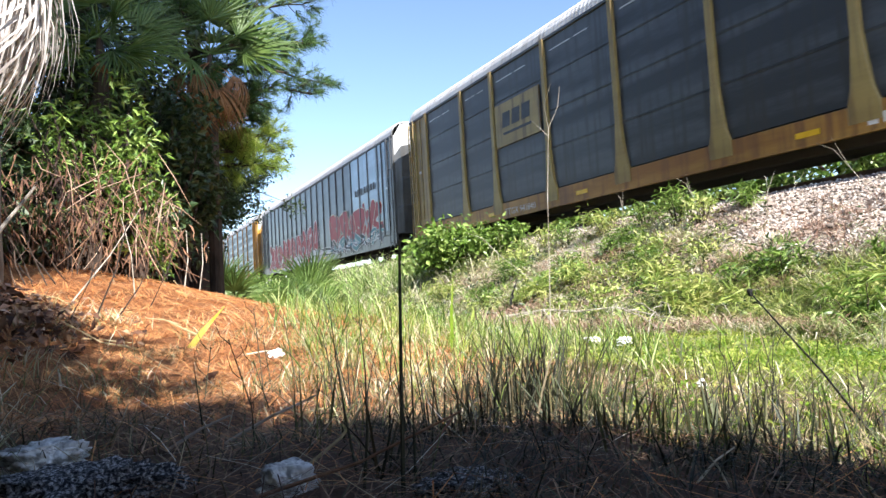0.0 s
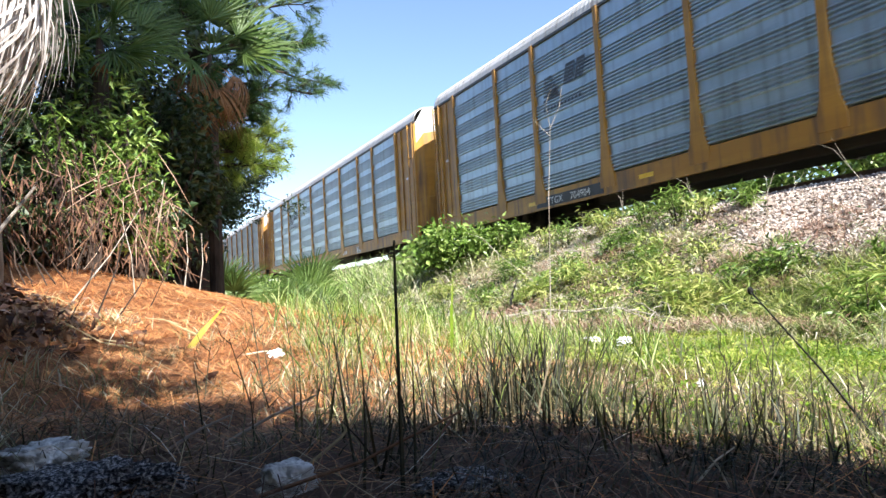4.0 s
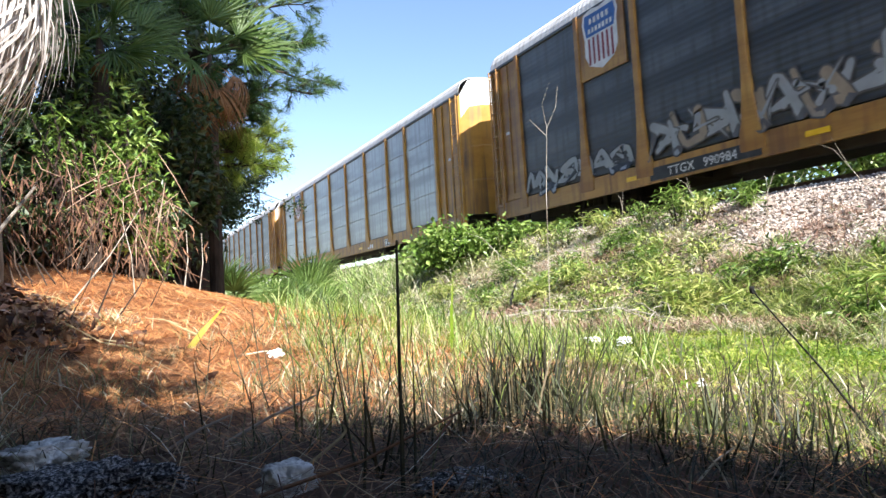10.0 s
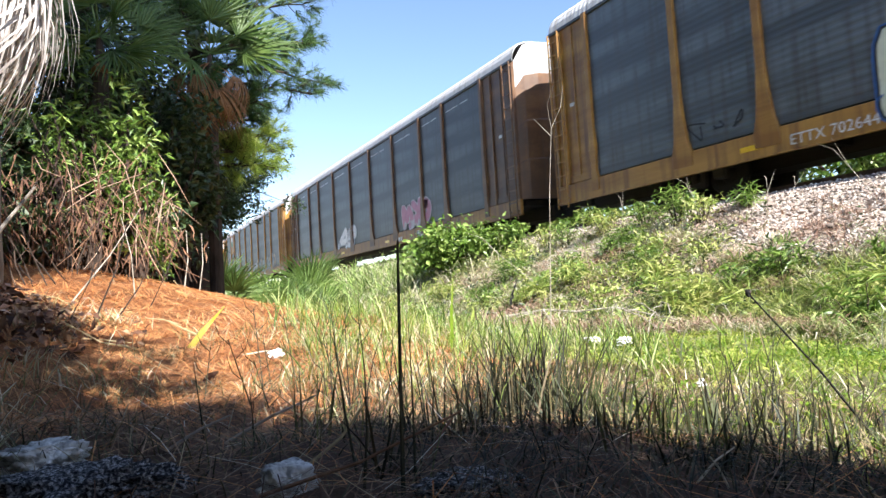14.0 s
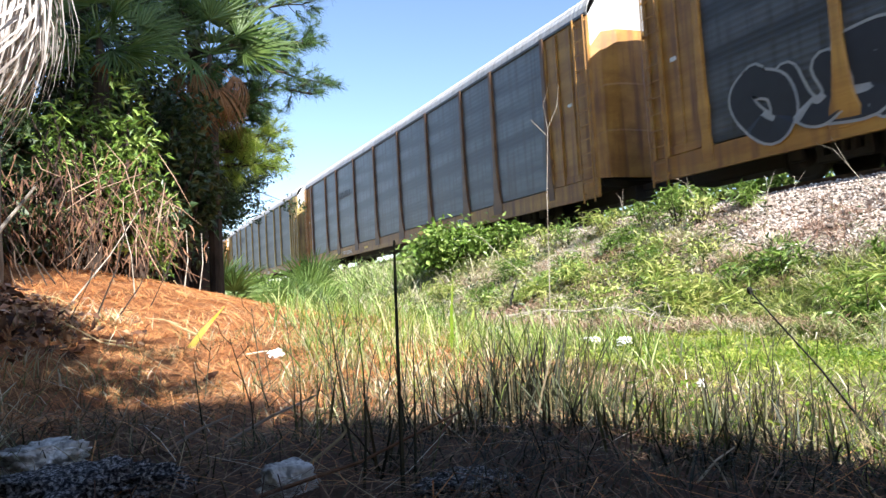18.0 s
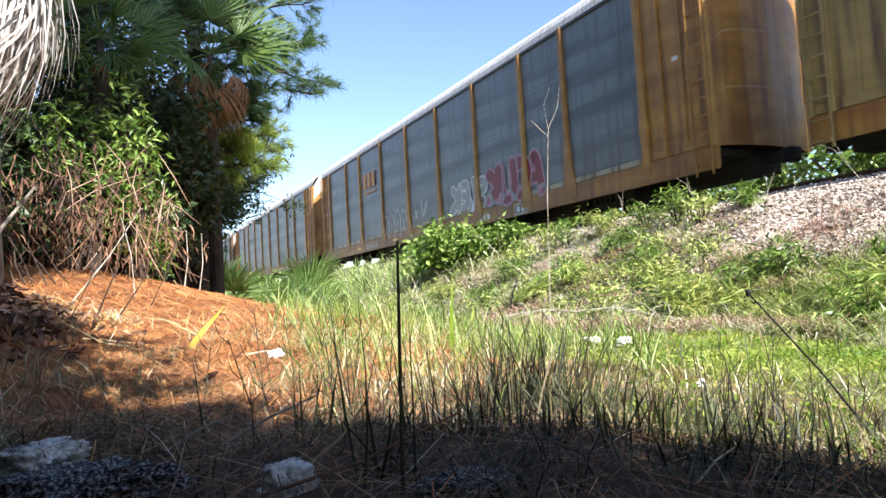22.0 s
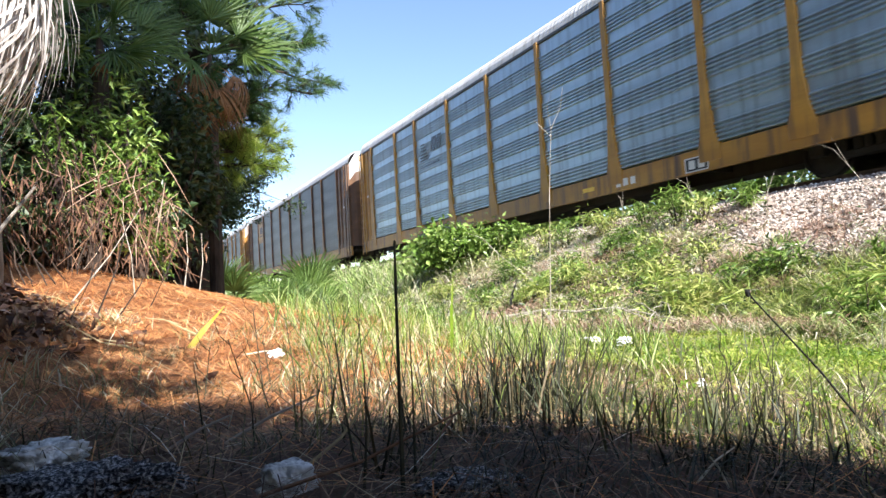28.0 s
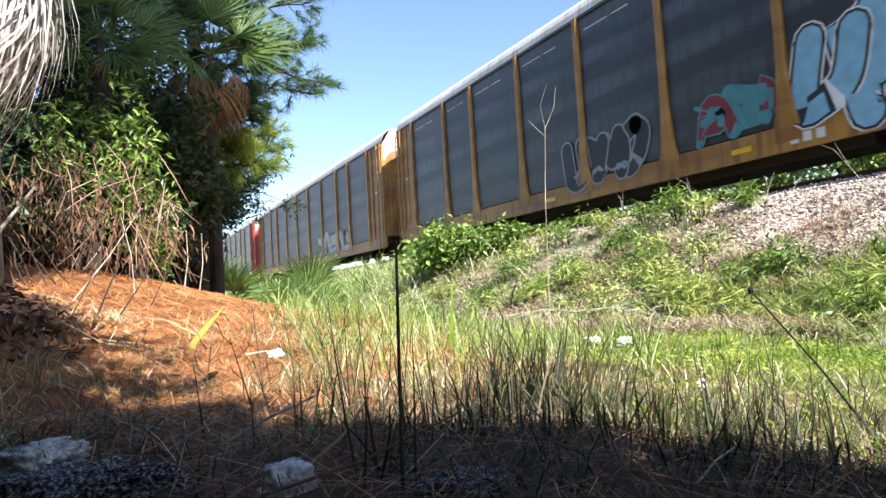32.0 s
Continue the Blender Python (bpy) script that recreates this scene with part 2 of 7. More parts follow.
def ground_z(x, y):
    """Height of the ground: needle mound by the trees, low swale, railway bank, flat land beyond."""
    x, y = np.asarray(x, float), np.asarray(y, float)
    bank = np.interp(x, [5.2, 6.0, 7.5, 9.0, 9.9, 10.6, 13.7, 15.5, 18, 30], [0, 0.12, 0.8, 1.62, 2.1, 2.27, 2.27, 1.5, 0.9, 0.7])
    rise = np.interp(x, [-6, -2, 0.4, 2.3, 3.4, 5.0], [1.1, 1.0, 0.68, 0.34, 0.08, 0.0])
    mound = rise * smooth(2.8, 9.5, y) + 0.45 * smooth(-0.9, -2.6, x) * smooth(1.2, 3.2, y) * (1 - smooth(4.5, 8, y))
    far = 1 - smooth(60, 300, np.hypot(x, y))
    soft = np.where(x < 10.2, 1.0, np.where(x < 14, 0.15, 1.0)) * np.where(x > 5, 1.3, 1.0)
    return (bank + mound + fall(x) + lumps(x, y) * soft) * np.where(x > 0, np.maximum(far, smooth(300, 60, abs(x))), far)


def spaced(lo, hi, step, out):
    a = [v for v in np.arange(lo, hi + step / 2, step)]
    left, right, s = [lo], [hi], step
    while right[-1] < out:
        s *= 1.35
        right.append(right[-1] + s)
        left.append(left[-1] - s)
    return np.array(left[:0:-1] + a + right[1:])


gx, gy = spaced(-6, 18, 0.16, 2500), spaced(-1.5, 26, 0.2, 2500)
X, Y = np.meshgrid(gx, gy)
Z = ground_z(X, Y)
gv = np.stack([X, Y, Z], -1).reshape(-1, 3).tolist()
nx = len(gx)
gf = [(j * nx + i, j * nx + i + 1, (j + 1) * nx + i + 1, (j + 1) * nx + i) for j in range(len(gy) - 1) for i in range(nx - 1)]


def ground_material():
    """Orange needle litter by the trees, painted darker close by to imitate shade, earth and thatch in the swale,
    gravelly soil on the bank.
    """
    m = material("ground_cover", ((0.2, (0.05, 0.05, 0.018)), (0.5, (0.12, 0.125, 0.04)), (0.85, (0.22, 0.21, 0.075))), 2.5, 0.95, bump=0.8, fine=30)
    nt = m.node_tree
    n, ln = nt.nodes, nt.links
    b = n["Principled BSDF"]
    base = b.inputs["Base Color"].links[0].from_socket
    geo = n.new("ShaderNodeNewGeometry")
    sep = n.new("ShaderNodeSeparateXYZ")
    ln.new(geo.outputs["Position"], sep.inputs[0])
    wob = n.new("ShaderNodeTexNoise")
    wob.inputs["Scale"].default_value, wob.inputs["Detail"].default_value = 1.1, 6

    def band(axis, a, c, wobble):
        add = n.new("ShaderNodeMath")
        add.operation = "MULTIPLY_ADD"
        add.inputs[1].default_value = wobble
        ln.new(wob.outputs["Fac"], add.inputs[0])
        ln.new(sep.outputs[axis], add.inputs[2])
        mr = n.new("ShaderNodeMapRange")
        mr.inputs["From Min"].default_value, mr.inputs["From Max"].default_value = a + wobble / 2, c + wobble / 2
        ln.new(add.outputs[0], mr.inputs["Value"])
        return mr.outputs[0]

    fine = n.new("ShaderNodeTexNoise")
    fine.inputs["Scale"].default_value, fine.inputs["Detail"].default_value = 28, 4
    needle = n.new("ShaderNodeValToRGB")
    for e, (p, c) in zip(needle.color_ramp.elements, ((0.3, (0.09, 0.032, 0.012)), (0.7, (0.36, 0.15, 0.05)))):
        e.position, e.color = p, (*c, 1)
    ln.new(fine.outputs["Fac"], needle.inputs[0])
    gravel = n.new("ShaderNodeValToRGB")
    for e, (p, c) in zip(gravel.color_ramp.elements, ((0.35, (0.2, 0.16, 0.12)), (0.65, (0.6, 0.53, 0.44)))):
        e.position, e.color = p, (*c, 1)
    ln.new(fine.outputs["Fac"], gravel.inputs[0])

    def blend(a, c, f):
        mx = n.new("ShaderNodeMix")
        mx.data_type = "RGBA"
        ln.new(f, mx.inputs[0])
        ln.new(a, mx.inputs[6])
        ln.new(c, mx.inputs[7])
        return mx.outputs[2]

    # darker tone for the near ground, painting in the foreground shade
    near_shade = n.new("ShaderNodeValToRGB")
    for e, (p, c) in zip(near_shade.color_ramp.elements, ((0.3, (0.03, 0.018, 0.011)), (0.72, (0.13, 0.066, 0.034)))):
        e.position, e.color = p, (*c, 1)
    ln.new(fine.outputs["Fac"], near_shade.inputs[0])
    col = blend(near_shade.outputs[0], needle.outputs[0], band("Y", 1.5, 3.2, 1.6))
    col = blend(col, base, band("X", 1.8, 3.2, 1.6))
    col = blend(col, gravel.outputs[0], band("X", 6.4, 9.0, 2.0))
    ln.new(col, b.inputs["Base Color"])
    return m


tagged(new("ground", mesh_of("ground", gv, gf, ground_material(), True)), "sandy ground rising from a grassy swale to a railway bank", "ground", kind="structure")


# ---- track ----
def rail(x):
    prof = [(-0.065, 0), (0.065, 0), (0.065, 0.02), (0.012, 0.035), (0.012, 0.125), (0.036, 0.14), (0.036, 0.172), (-0.036, 0.172), (-0.036, 0.14), (-0.012, 0.125), (-0.012, 0.035), (-0.065, 0.02)]
    n = len(prof)
    vs = [(x + a, y, RAIL_Z - 0.172 + c) for y in (-60, 640) for a, c in prof]
    fs = [(i, (i + 1) % n, n + (i + 1) % n, n + i) for i in range(n)] + [tuple(range(n))[::-1], tuple(range(n, 2 * n))]
    return vs, fs


track = tagged(new("railway_track"), "rusty steel rails on timber ties in pale ballast", "track", kind="structure")
for x in (TRACK_X - 0.7525, TRACK_X + 0.7525):
    part("rail", mesh_of("rail", *rail(x), M_RAIL), None, track)
tie_bm = box(bmesh.new(), -1.3, 1.3, -0.115, 0.115, -0.18, 0, 0.012)
tie_me = bpy.data.meshes.new("tie")
tie_bm.to_mesh(tie_me)
tie_bm.free()
tie_me.materials.append(M_TIE)
for i in range(190):
    t = part("tie", tie_me, None, track)
    t.location = (TRACK_X + random.uniform(-0.03, 0.03), -14 + i * 0.53, RAIL_Z - 0.172)

# ---- the train ----
SPEED, GAIN, PITCH_LEN = 14.82, 0.0105, 28.6
EAVE = 5.12
SILL_LO, SILL_HI = 0.48, 0.95
HALF = 1.51
BAYS = [2.77, 1.99] + [2.77] * 5 + [1.99, 2.77]
END, REAR = 1.9, 1.5
BODY = END + sum(BAYS) + REAR


def paint(name, a, b, grime=(0.1, 0.06, 0.035), rough=0.5, metal=0.0, scale=1.2, bands=0.0):
    return material(name, two(a, b), scale, rough, metal, bump=0.06, fine=14, spread=0.25, grime=grime, stretch=(1, 0.22, 1.6), bands=bands)


P_YELLOW = paint("yellow_paint", (0.33, 0.16, 0.02), (0.46, 0.24, 0.03))
P_OCHRE = paint("faded_ochre_paint", (0.24, 0.11, 0.02), (0.42, 0.225, 0.045), (0.15, 0.065, 0.025))
P_TAN = paint("tan_paint", (0.25, 0.18, 0.06), (0.35, 0.26, 0.09))
P_CREAM = paint("pale_cream_paint", (0.3, 0.27, 0.19), (0.42, 0.38, 0.28))
P_RED = paint("faded_red_paint", (0.3, 0.03, 0.03), (0.42, 0.05, 0.045))
P_BROWN = paint("rusty_brown_paint", (0.09, 0.042, 0.02), (0.18, 0.09, 0.035))
P_SILVER = paint("bare_silver_steel", (0.075, 0.078, 0.08), (0.12, 0.122, 0.125), (0.05, 0.048, 0.045), 0.3, 0.35)
P_BLUEGREY = paint("bright_galvanised_steel", (0.29, 0.355, 0.41), (0.4, 0.48, 0.54), (0.24, 0.28, 0.3), 0.34, 0.5)
P_GREY = paint("weathered_galvanised_steel", (0.08, 0.088, 0.094), (0.15, 0.163, 0.172), (0.085, 0.082, 0.078), 0.4, 0.3, bands=0.45)
P_DARK = paint("sooty_galvanised_steel", (0.042, 0.044, 0.047), (0.09, 0.095, 0.1), (0.05, 0.047, 0.043), 0.44, 0.3, bands=0.45)
P_ROOF = paint("white_galvanised_roof", (0.4, 0.41, 0.41), (0.52, 0.52, 0.51), (0.27, 0.25, 0.22), 0.5)
P_UNDER = paint("sooty_underframe", (0.018, 0.015, 0.013), (0.05, 0.04, 0.03), (0.03, 0.02, 0.015), 0.85)
P_BLACK = material("black_paint", two((0.012, 0.012, 0.014), (0.035, 0.035, 0.038)), 3, 0.5, bump=0.03)
P_WHITE = material("white_paint", two((0.55, 0.55, 0.54), (0.72, 0.72, 0.71)), 3, 0.55, bump=0.03)
P_MARK = material("yellow_reflector", two((0.7, 0.42, 0.01), (0.8, 0.5, 0.03)), 6, 0.35, bump=0.0)
P_LIGHT = paint("pale_silver_steel", (0.2, 0.2, 0.195), (0.34, 0.34, 0.33), (0.17, 0.16, 0.15), 0.34, 0.4, bands=0.4)
SPRAY = {k: material("spray_" + k, two(tuple(0.8 * c for c in v), v), 4, 0.5, bump=0.02) for k, v in dict(
    soot=(0.1, 0.09, 0.085), tan=(0.3, 0.23, 0.16), sky=(0.24, 0.3, 0.33), red=(0.36, 0.02, 0.03), white=(0.78, 0.78, 0.78), black=(0.018, 0.018, 0.022), blue=(0.24, 0.48, 0.66), teal=(0.08, 0.26, 0.3),
    mauve=(0.48, 0.44, 0.48), pink=(0.5, 0.2, 0.3), green=(0.06, 0.24, 0.12), maroon=(0.22, 0.02, 0.035), navy=(0.03, 0.11, 0.34),
    cream=(0.6, 0.62, 0.5), grey=(0.36, 0.37, 0.39), orange=(0.5, 0.2, 0.02), lilac=(0.4, 0.36, 0.5), dull=(0.3, 0.31, 0.32)).items()}

MESHES = {}


def cached(key, make):
    if key not in MESHES:
        MESHES[key] = make()
    return MESHES[key]


def as_mesh(name, bm, mat):
    me = bpy.data.meshes.new(name)
    bm.to_mesh(me)
    bm.free()
    me.materials.append(mat)
    return me


def sheet_panel(w, style, mat):
    """One side sheet of width w: a profile of ribs run along y, from sill to eave, with a turned rim."""
    z0, z1 = SILL_HI + 0.03, EAVE - 0.05
    prof = []
    z = z0
    if style == "ribbed":
        while z < z1 - 0.62:
            for k in range(5):
                prof += [(z, 0.0), (z + 0.02, 0.05), (z + 0.04, 0.05), (z + 0.066, 0.0)]
                z += 0.088
            z += 0.22
    elif style == "seamed":
        for q in (0.27, 0.52, 0.76):
            s = z0 + (z1 - z0) * q
            prof += [(s - 0.03, 0.0), (s - 0.028, 0.02), (s - 0.006, 0.02), (s - 0.004, -0.03), (s + 0.01, -0.03), (s + 0.012, 0.0)]
    elif style == "fine":
        while z < z1 - 0.1:
            prof += [(z, 0.0), (z + 0.03, 0.004), (z + 0.06, 0.004), (z + 0.09, 0.0)]
            z += 0.13
    prof = [(z0, 0.0)] + [p for p in prof if z0 + 0.01 < p[0] < z1 - 0.01] + [(z1, 0.0)]
    n = len(prof)
    ys = [0.0, w / 3, 2 * w / 3, w] if style != "ribbed" else [0.0, w]
    vs = [(-d, y, z) for y in ys for z, d in prof]
    m = len(ys)
    fs = [(j * n + i, j * n + i + 1, (j + 1) * n + i + 1, (j + 1) * n + i) for j in range(m - 1) for i in range(n - 1)]
    k = len(vs)
    vs += [(0.05, 0.0, z0), (0.05, 0.0, z1), (0.05, w, z1), (0.05, w, z0)]
    fs += [(k, k + 1, n - 1, 0), (k + 2, k + 3, (m - 1) * n, m * n - 1), (k + 1, k + 2, m * n - 1, n - 1), (k + 3, k, 0, (m - 1) * n), (k, k + 3, k + 2, k + 1)]
    return mesh_of("side_panel", vs, fs, mat)


def post_mesh(mat, flare=0.27):
    """Side post: slim channel that spreads into a gusset on the sill."""
    zs = [SILL_HI - 0.3, SILL_HI - 0.02, SILL_HI + 0.25, SILL_HI + 0.75, SILL_HI + 1.2, EAVE]
    ws = [flare, flare, flare * 0.68, 0.125, 0.09, 0.08]
    ds = [0.05, 0.06, 0.075, 0.085, 0.085, 0.085]
    vs, fs = [], []
    for z, w, d in zip(zs, ws, ds):
        vs += [(0.03, -w, z), (-d + 0.015, -w, z), (-d, -w + 0.02, z), (-d, w - 0.02, z), (-d + 0.015, w, z), (0.03, w, z)]
    for i in range(len(zs) - 1):
        for k in range(6):
            q = (k + 1) % 6
            fs.append((i * 6 + k, (i + 1) * 6 + k, (i + 1) * 6 + q, i * 6 + q))
    fs += [tuple(range(6)), tuple(range(30, 36))[::-1]]
    return mesh_of("side_post", vs, fs, mat)


def roof_section(t):
    """Roof outline at across-fraction t, -1 to 1."""
    return EAVE + float(np.interp(abs(t), [0, 0.5, 0.7, 0.82, 0.92, 0.975, 1], [0.66, 0.62, 0.58, 0.51, 0.37, 0.19, 0.0]))


def roof_mesh():
    """Ribbed sheet roof with rolled shoulders."""
    ts = [-1, -0.975, -0.92, -0.82, -0.7, -0.5, 0, 0.5, 0.7, 0.82, 0.92, 0.975, 1]
    ys, lift = [], []
    y = 0.0
    while y < BODY - 0.16:
        ys += [y, y + 0.1, y + 0.118, y + 0.152]
        lift += [0, 0, 0.02, 0.02]
        y += 0.17
    ys.append(BODY)
    lift.append(0)
    vs = [(t * (HALF + 0.02) - 0.0, yy, roof_section(t) + l) for yy, l in zip(ys, lift) for t in ts]
    n = len(ts)
    fs = [(j * n + i, j * n + i + 1, (j + 1) * n + i + 1, (j + 1) * n + i) for j in range(len(ys) - 1) for i in range(n - 1)]
    k = len(vs)
    for yy in (0.0, BODY):
        for t in ts:
            vs.append((t * (HALF + 0.02), yy, roof_section(t) - 0.05))
    last = (len(ys) - 1) * n
    for i in range(n - 1):
        fs += [(i, k + i, k + i + 1, i + 1), (last + i, last + i + 1, k + n + i + 1, k + n + i)]
    fs += [(k + i, k + n + i, k + n + i + 1, k + i + 1) for i in range(n - 1)]
    return mesh_of("roof", vs, fs, P_ROOF)


def end_mesh(mat):
    """Car end: two radial doors, bowed out, rounded to the roof."""
    vs, fs = [], []
    ts = [-1, -0.8, -0.5, -0.02, 0.02, 0.5, 0.8, 1]
    bow = [0.0, 0.14, 0.25, 0.3, 0.3, 0.25, 0.14, 0.0]
    for t, b in zip(ts, bow):
        for q in (0.0, 0.25, 0.26, 0.5, 0.51, 0.8, 1.0):
            top = roof_section(t) - 0.06
            vs.append((t * (HALF - 0.06), -b + (0.02 if q in (0.26, 0.51) else 0), SILL_HI + (top - SILL_HI) * q))
    for i in range(len(ts) - 1):
        for k in range(6):
            fs.append((i * 7 + k, (i + 1) * 7 + k, (i + 1) * 7 + k + 1, i * 7 + k + 1))
    bm = bmesh.new()
    me = mesh_of("end_door", vs, fs, [mat, P_ROOF])
    me.polygons.foreach_set("material_index", [1 if i % 6 == 5 else 0 for i in range(len(me.polygons))])
    bm.from_mesh(me)
    bmesh.ops.solidify(bm, geom=bm.faces[:], thickness=0.04)
    bm.to_mesh(me)
    bm.free()
    return me


def ladder_mesh(mat):
    """Side ladder: two angle stiles stood off on brackets, with round rungs."""
    bm = bmesh.new()
    for y in (-0.22, 0.19):
        box(bm, -0.02, 0.02, y, y + 0.03, SILL_LO - 0.12, EAVE - 0.05, 0.005)
        for z in (SILL_LO + 0.1, 2.3, 3.7, EAVE - 0.2):
            box(bm, 0.02, 0.12, y, y + 0.03, z, z + 0.04)
    for i in range(13):
        z = SILL_LO + 0.02 + i * 0.36
        box(bm, -0.012, 0.012, -0.2, 0.2, z - 0.012, z + 0.012)
    return as_mesh("ladder", bm, mat)


def wheel_pair():
    """Two flanged wheels on an axle, axle along x."""
    out = []
    for side in (-1, 1):
        prof = [(0.70, 0.08), (0.70, 0.13), (0.745, 0.2), (0.72, 0.4), (0.70, 0.43), (0.70, 0.486), (0.73, 0.486), (0.74, 0.458), (0.835, 0.452), (0.835, 0.4), (0.79, 0.38), (0.78, 0.2), (0.86, 0.13), (0.86, 0.09)]
        n = 20
        vs = [(side * a, r * math.cos(2 * math.pi * k / n), r * math.sin(2 * math.pi * k / n)) for k in range(n) for a, r in prof]
        m = len(prof)
        fs = [(k * m + i, k * m + i + 1, ((k + 1) % n) * m + i + 1, ((k + 1) % n) * m + i) for k in range(n) for i in range(m - 1)]
        out.append((vs, fs))
    out.append(tube([(-1.0, 0, 0), (1.0, 0, 0)], [0.085, 0.085], 8))
    return mesh_of("wheelset", *join(*out), P_UNDER)


def bogie_mesh():
    bm = bmesh.new()
    for s in (-1, 1):
        box(bm, s * 0.93, s * 1.07, -1.25, 1.25, 0.55, 0.72, 0.03)
        box(bm, s * 0.93, s * 1.07, -0.5, 0.5, 0.22, 0.36, 0.03)
        for y in (-0.86, 0.86):
            box(bm, s * 0.92, s * 1.1, y - 0.16, y + 0.16, 0.34, 0.62, 0.03)
        for y in (-0.42, 0.42):
            box(bm, s * 0.93, s * 1.07, y - 0.07, y + 0.07, 0.3, 0.6, 0.02)
        for y in (-0.18, 0, 0.18):
            bmesh.ops.create_cone(bm, segments=10, radius1=0.075, radius2=0.075, depth=0.2, matrix=Matrix.Translation((s, y, 0.45)))
    box(bm, -1.0, 1.0, -0.2, 0.2, 0.5, 0.68, 0.03)
    return as_mesh("bogie", bm, P_UNDER)


def flat(shape, lift, mat, holes=()):
    """A flat painted shape on the near side: shape lists (y, z)."""
    bm = bmesh.new()
    f = bm.faces.new([bm.verts.new((-lift, y, z)) for y, z in shape])
    bmesh.ops.triangulate(bm, faces=[f])
    return bm


def text_mesh(words, size, mat):
    cu = bpy.data.curves.new("marking", "FONT")
    cu.body, cu.size, cu.align_x = words, size, "CENTER"
    cu.resolution_u = 2
    ob = bpy.data.objects.new("marking", cu)
    scene.collection.objects.link(ob)
    bpy.context.view_layer.update()
    me = bpy.data.meshes.new_from_object(ob.evaluated_get(bpy.context.evaluated_depsgraph_get()))
    bpy.data.objects.remove(ob)
    me.materials.clear()
    me.materials.append(mat)
    # lettering faces -x, read from that side: its line runs towards -y
    me.transform(Matrix(((0, 0, -1, 0), (-1, 0, 0, 0), (0, 1, 0, 0), (0, 0, 0, 1))))
    return me


def grow(pts, by):
    cy, cz = sum(p[0] for p in pts) / len(pts), sum(p[1] for p in pts) / len(pts)
    out = []
    for y, z in pts:
        d = math.hypot(y - cy, z - cz) or 1
        out.append((y + (y - cy) / d * by, z + (z - cz) / d * by))
    return out


def stroke(pts, w, closed=False):
    """Verts and faces of a ribbon through (y, z) points."""
    vs, fs = [], []
    n = len(pts)
    for i, (y, z) in enumerate(pts):
        a, b = pts[(i - 1) % n if closed else max(i - 1, 0)], pts[(i + 1) % n if closed else min(i + 1, n - 1)]
        d = Vector((b[0] - a[0], b[1] - a[1]))
        d = d.normalized() if d.length > 1e-6 else Vector((1, 0))
        vs += [(y - d.y * w / 2, z + d.x * w / 2), (y + d.y * w / 2, z - d.x * w / 2)]
    for i in range(n if closed else n - 1):
        j = (i + 1) % n
        fs.append((2 * i, 2 * i + 1, 2 * j + 1, 2 * j))
    return vs, fs


# forms of sprayed strokes in a unit box
FORMS = [
    [[(0.1, 0), (0.15, 0.6), (0.3, 1)], [(0.3, 1), (0.55, 0.4)], [(0.55, 0.4), (0.85, 1), (0.9, 0)]],
    [[(0.15, 1), (0.12, 0.3), (0.4, 0), (0.75, 0.15), (0.85, 1)]],
    [[(0.15, 0), (0.2, 1)], [(0.85, 1), (0.25, 0.5), (0.9, 0)]],
    [[(0.85, 0.95), (0.2, 0.9), (0.15, 0.1), (0.9, 0.05)], [(0.2, 0.5), (0.7, 0.55)]],
    [[(0.15, 0), (0.15, 1), (0.75, 0.9), (0.7, 0.5), (0.2, 0.45)], [(0.5, 0.45), (0.9, 0)]],
    [[(0.85, 0.9), (0.3, 1), (0.15, 0.65), (0.8, 0.4), (0.75, 0.05), (0.1, 0.1)]],
    [[(0.1, 0), (0.4, 1), (0.6, 1), (0.9, 0)], [(0.25, 0.35), (0.75, 0.35)]],
    [[(0.5, 1), (0.12, 0.75), (0.15, 0.2), (0.5, 0), (0.88, 0.25), (0.85, 0.8), (0.5, 1)]],
]


def fat(q, w, taper=(1.0, 1.0), more=0.0):
    """A ribbon with rounded ends, its width going from one share to another, widened by more."""
    n = len(q)
    ws = [w * (taper[0] + (taper[1] - taper[0]) * i / (n - 1)) + more for i in range(n)]
    vs, fs = stroke(q, 1.0)
    vs = [(q[i // 2][0] + (a - q[i // 2][0]) * ws[i // 2], q[i // 2][1] + (c - q[i // 2][1]) * ws[i // 2]) for i, (a, c) in enumerate(vs)]
    for (y, z), e in ((q[0], ws[0]), (q[-1], ws[-1])):
        k = len(vs)
        vs = vs + [(y + e / 2 * math.cos(j * math.pi / 5), z + e / 2 * math.sin(j * math.pi / 5)) for j in range(10)]
        fs = fs + [tuple(range(k, k + 10))]
    return vs, fs


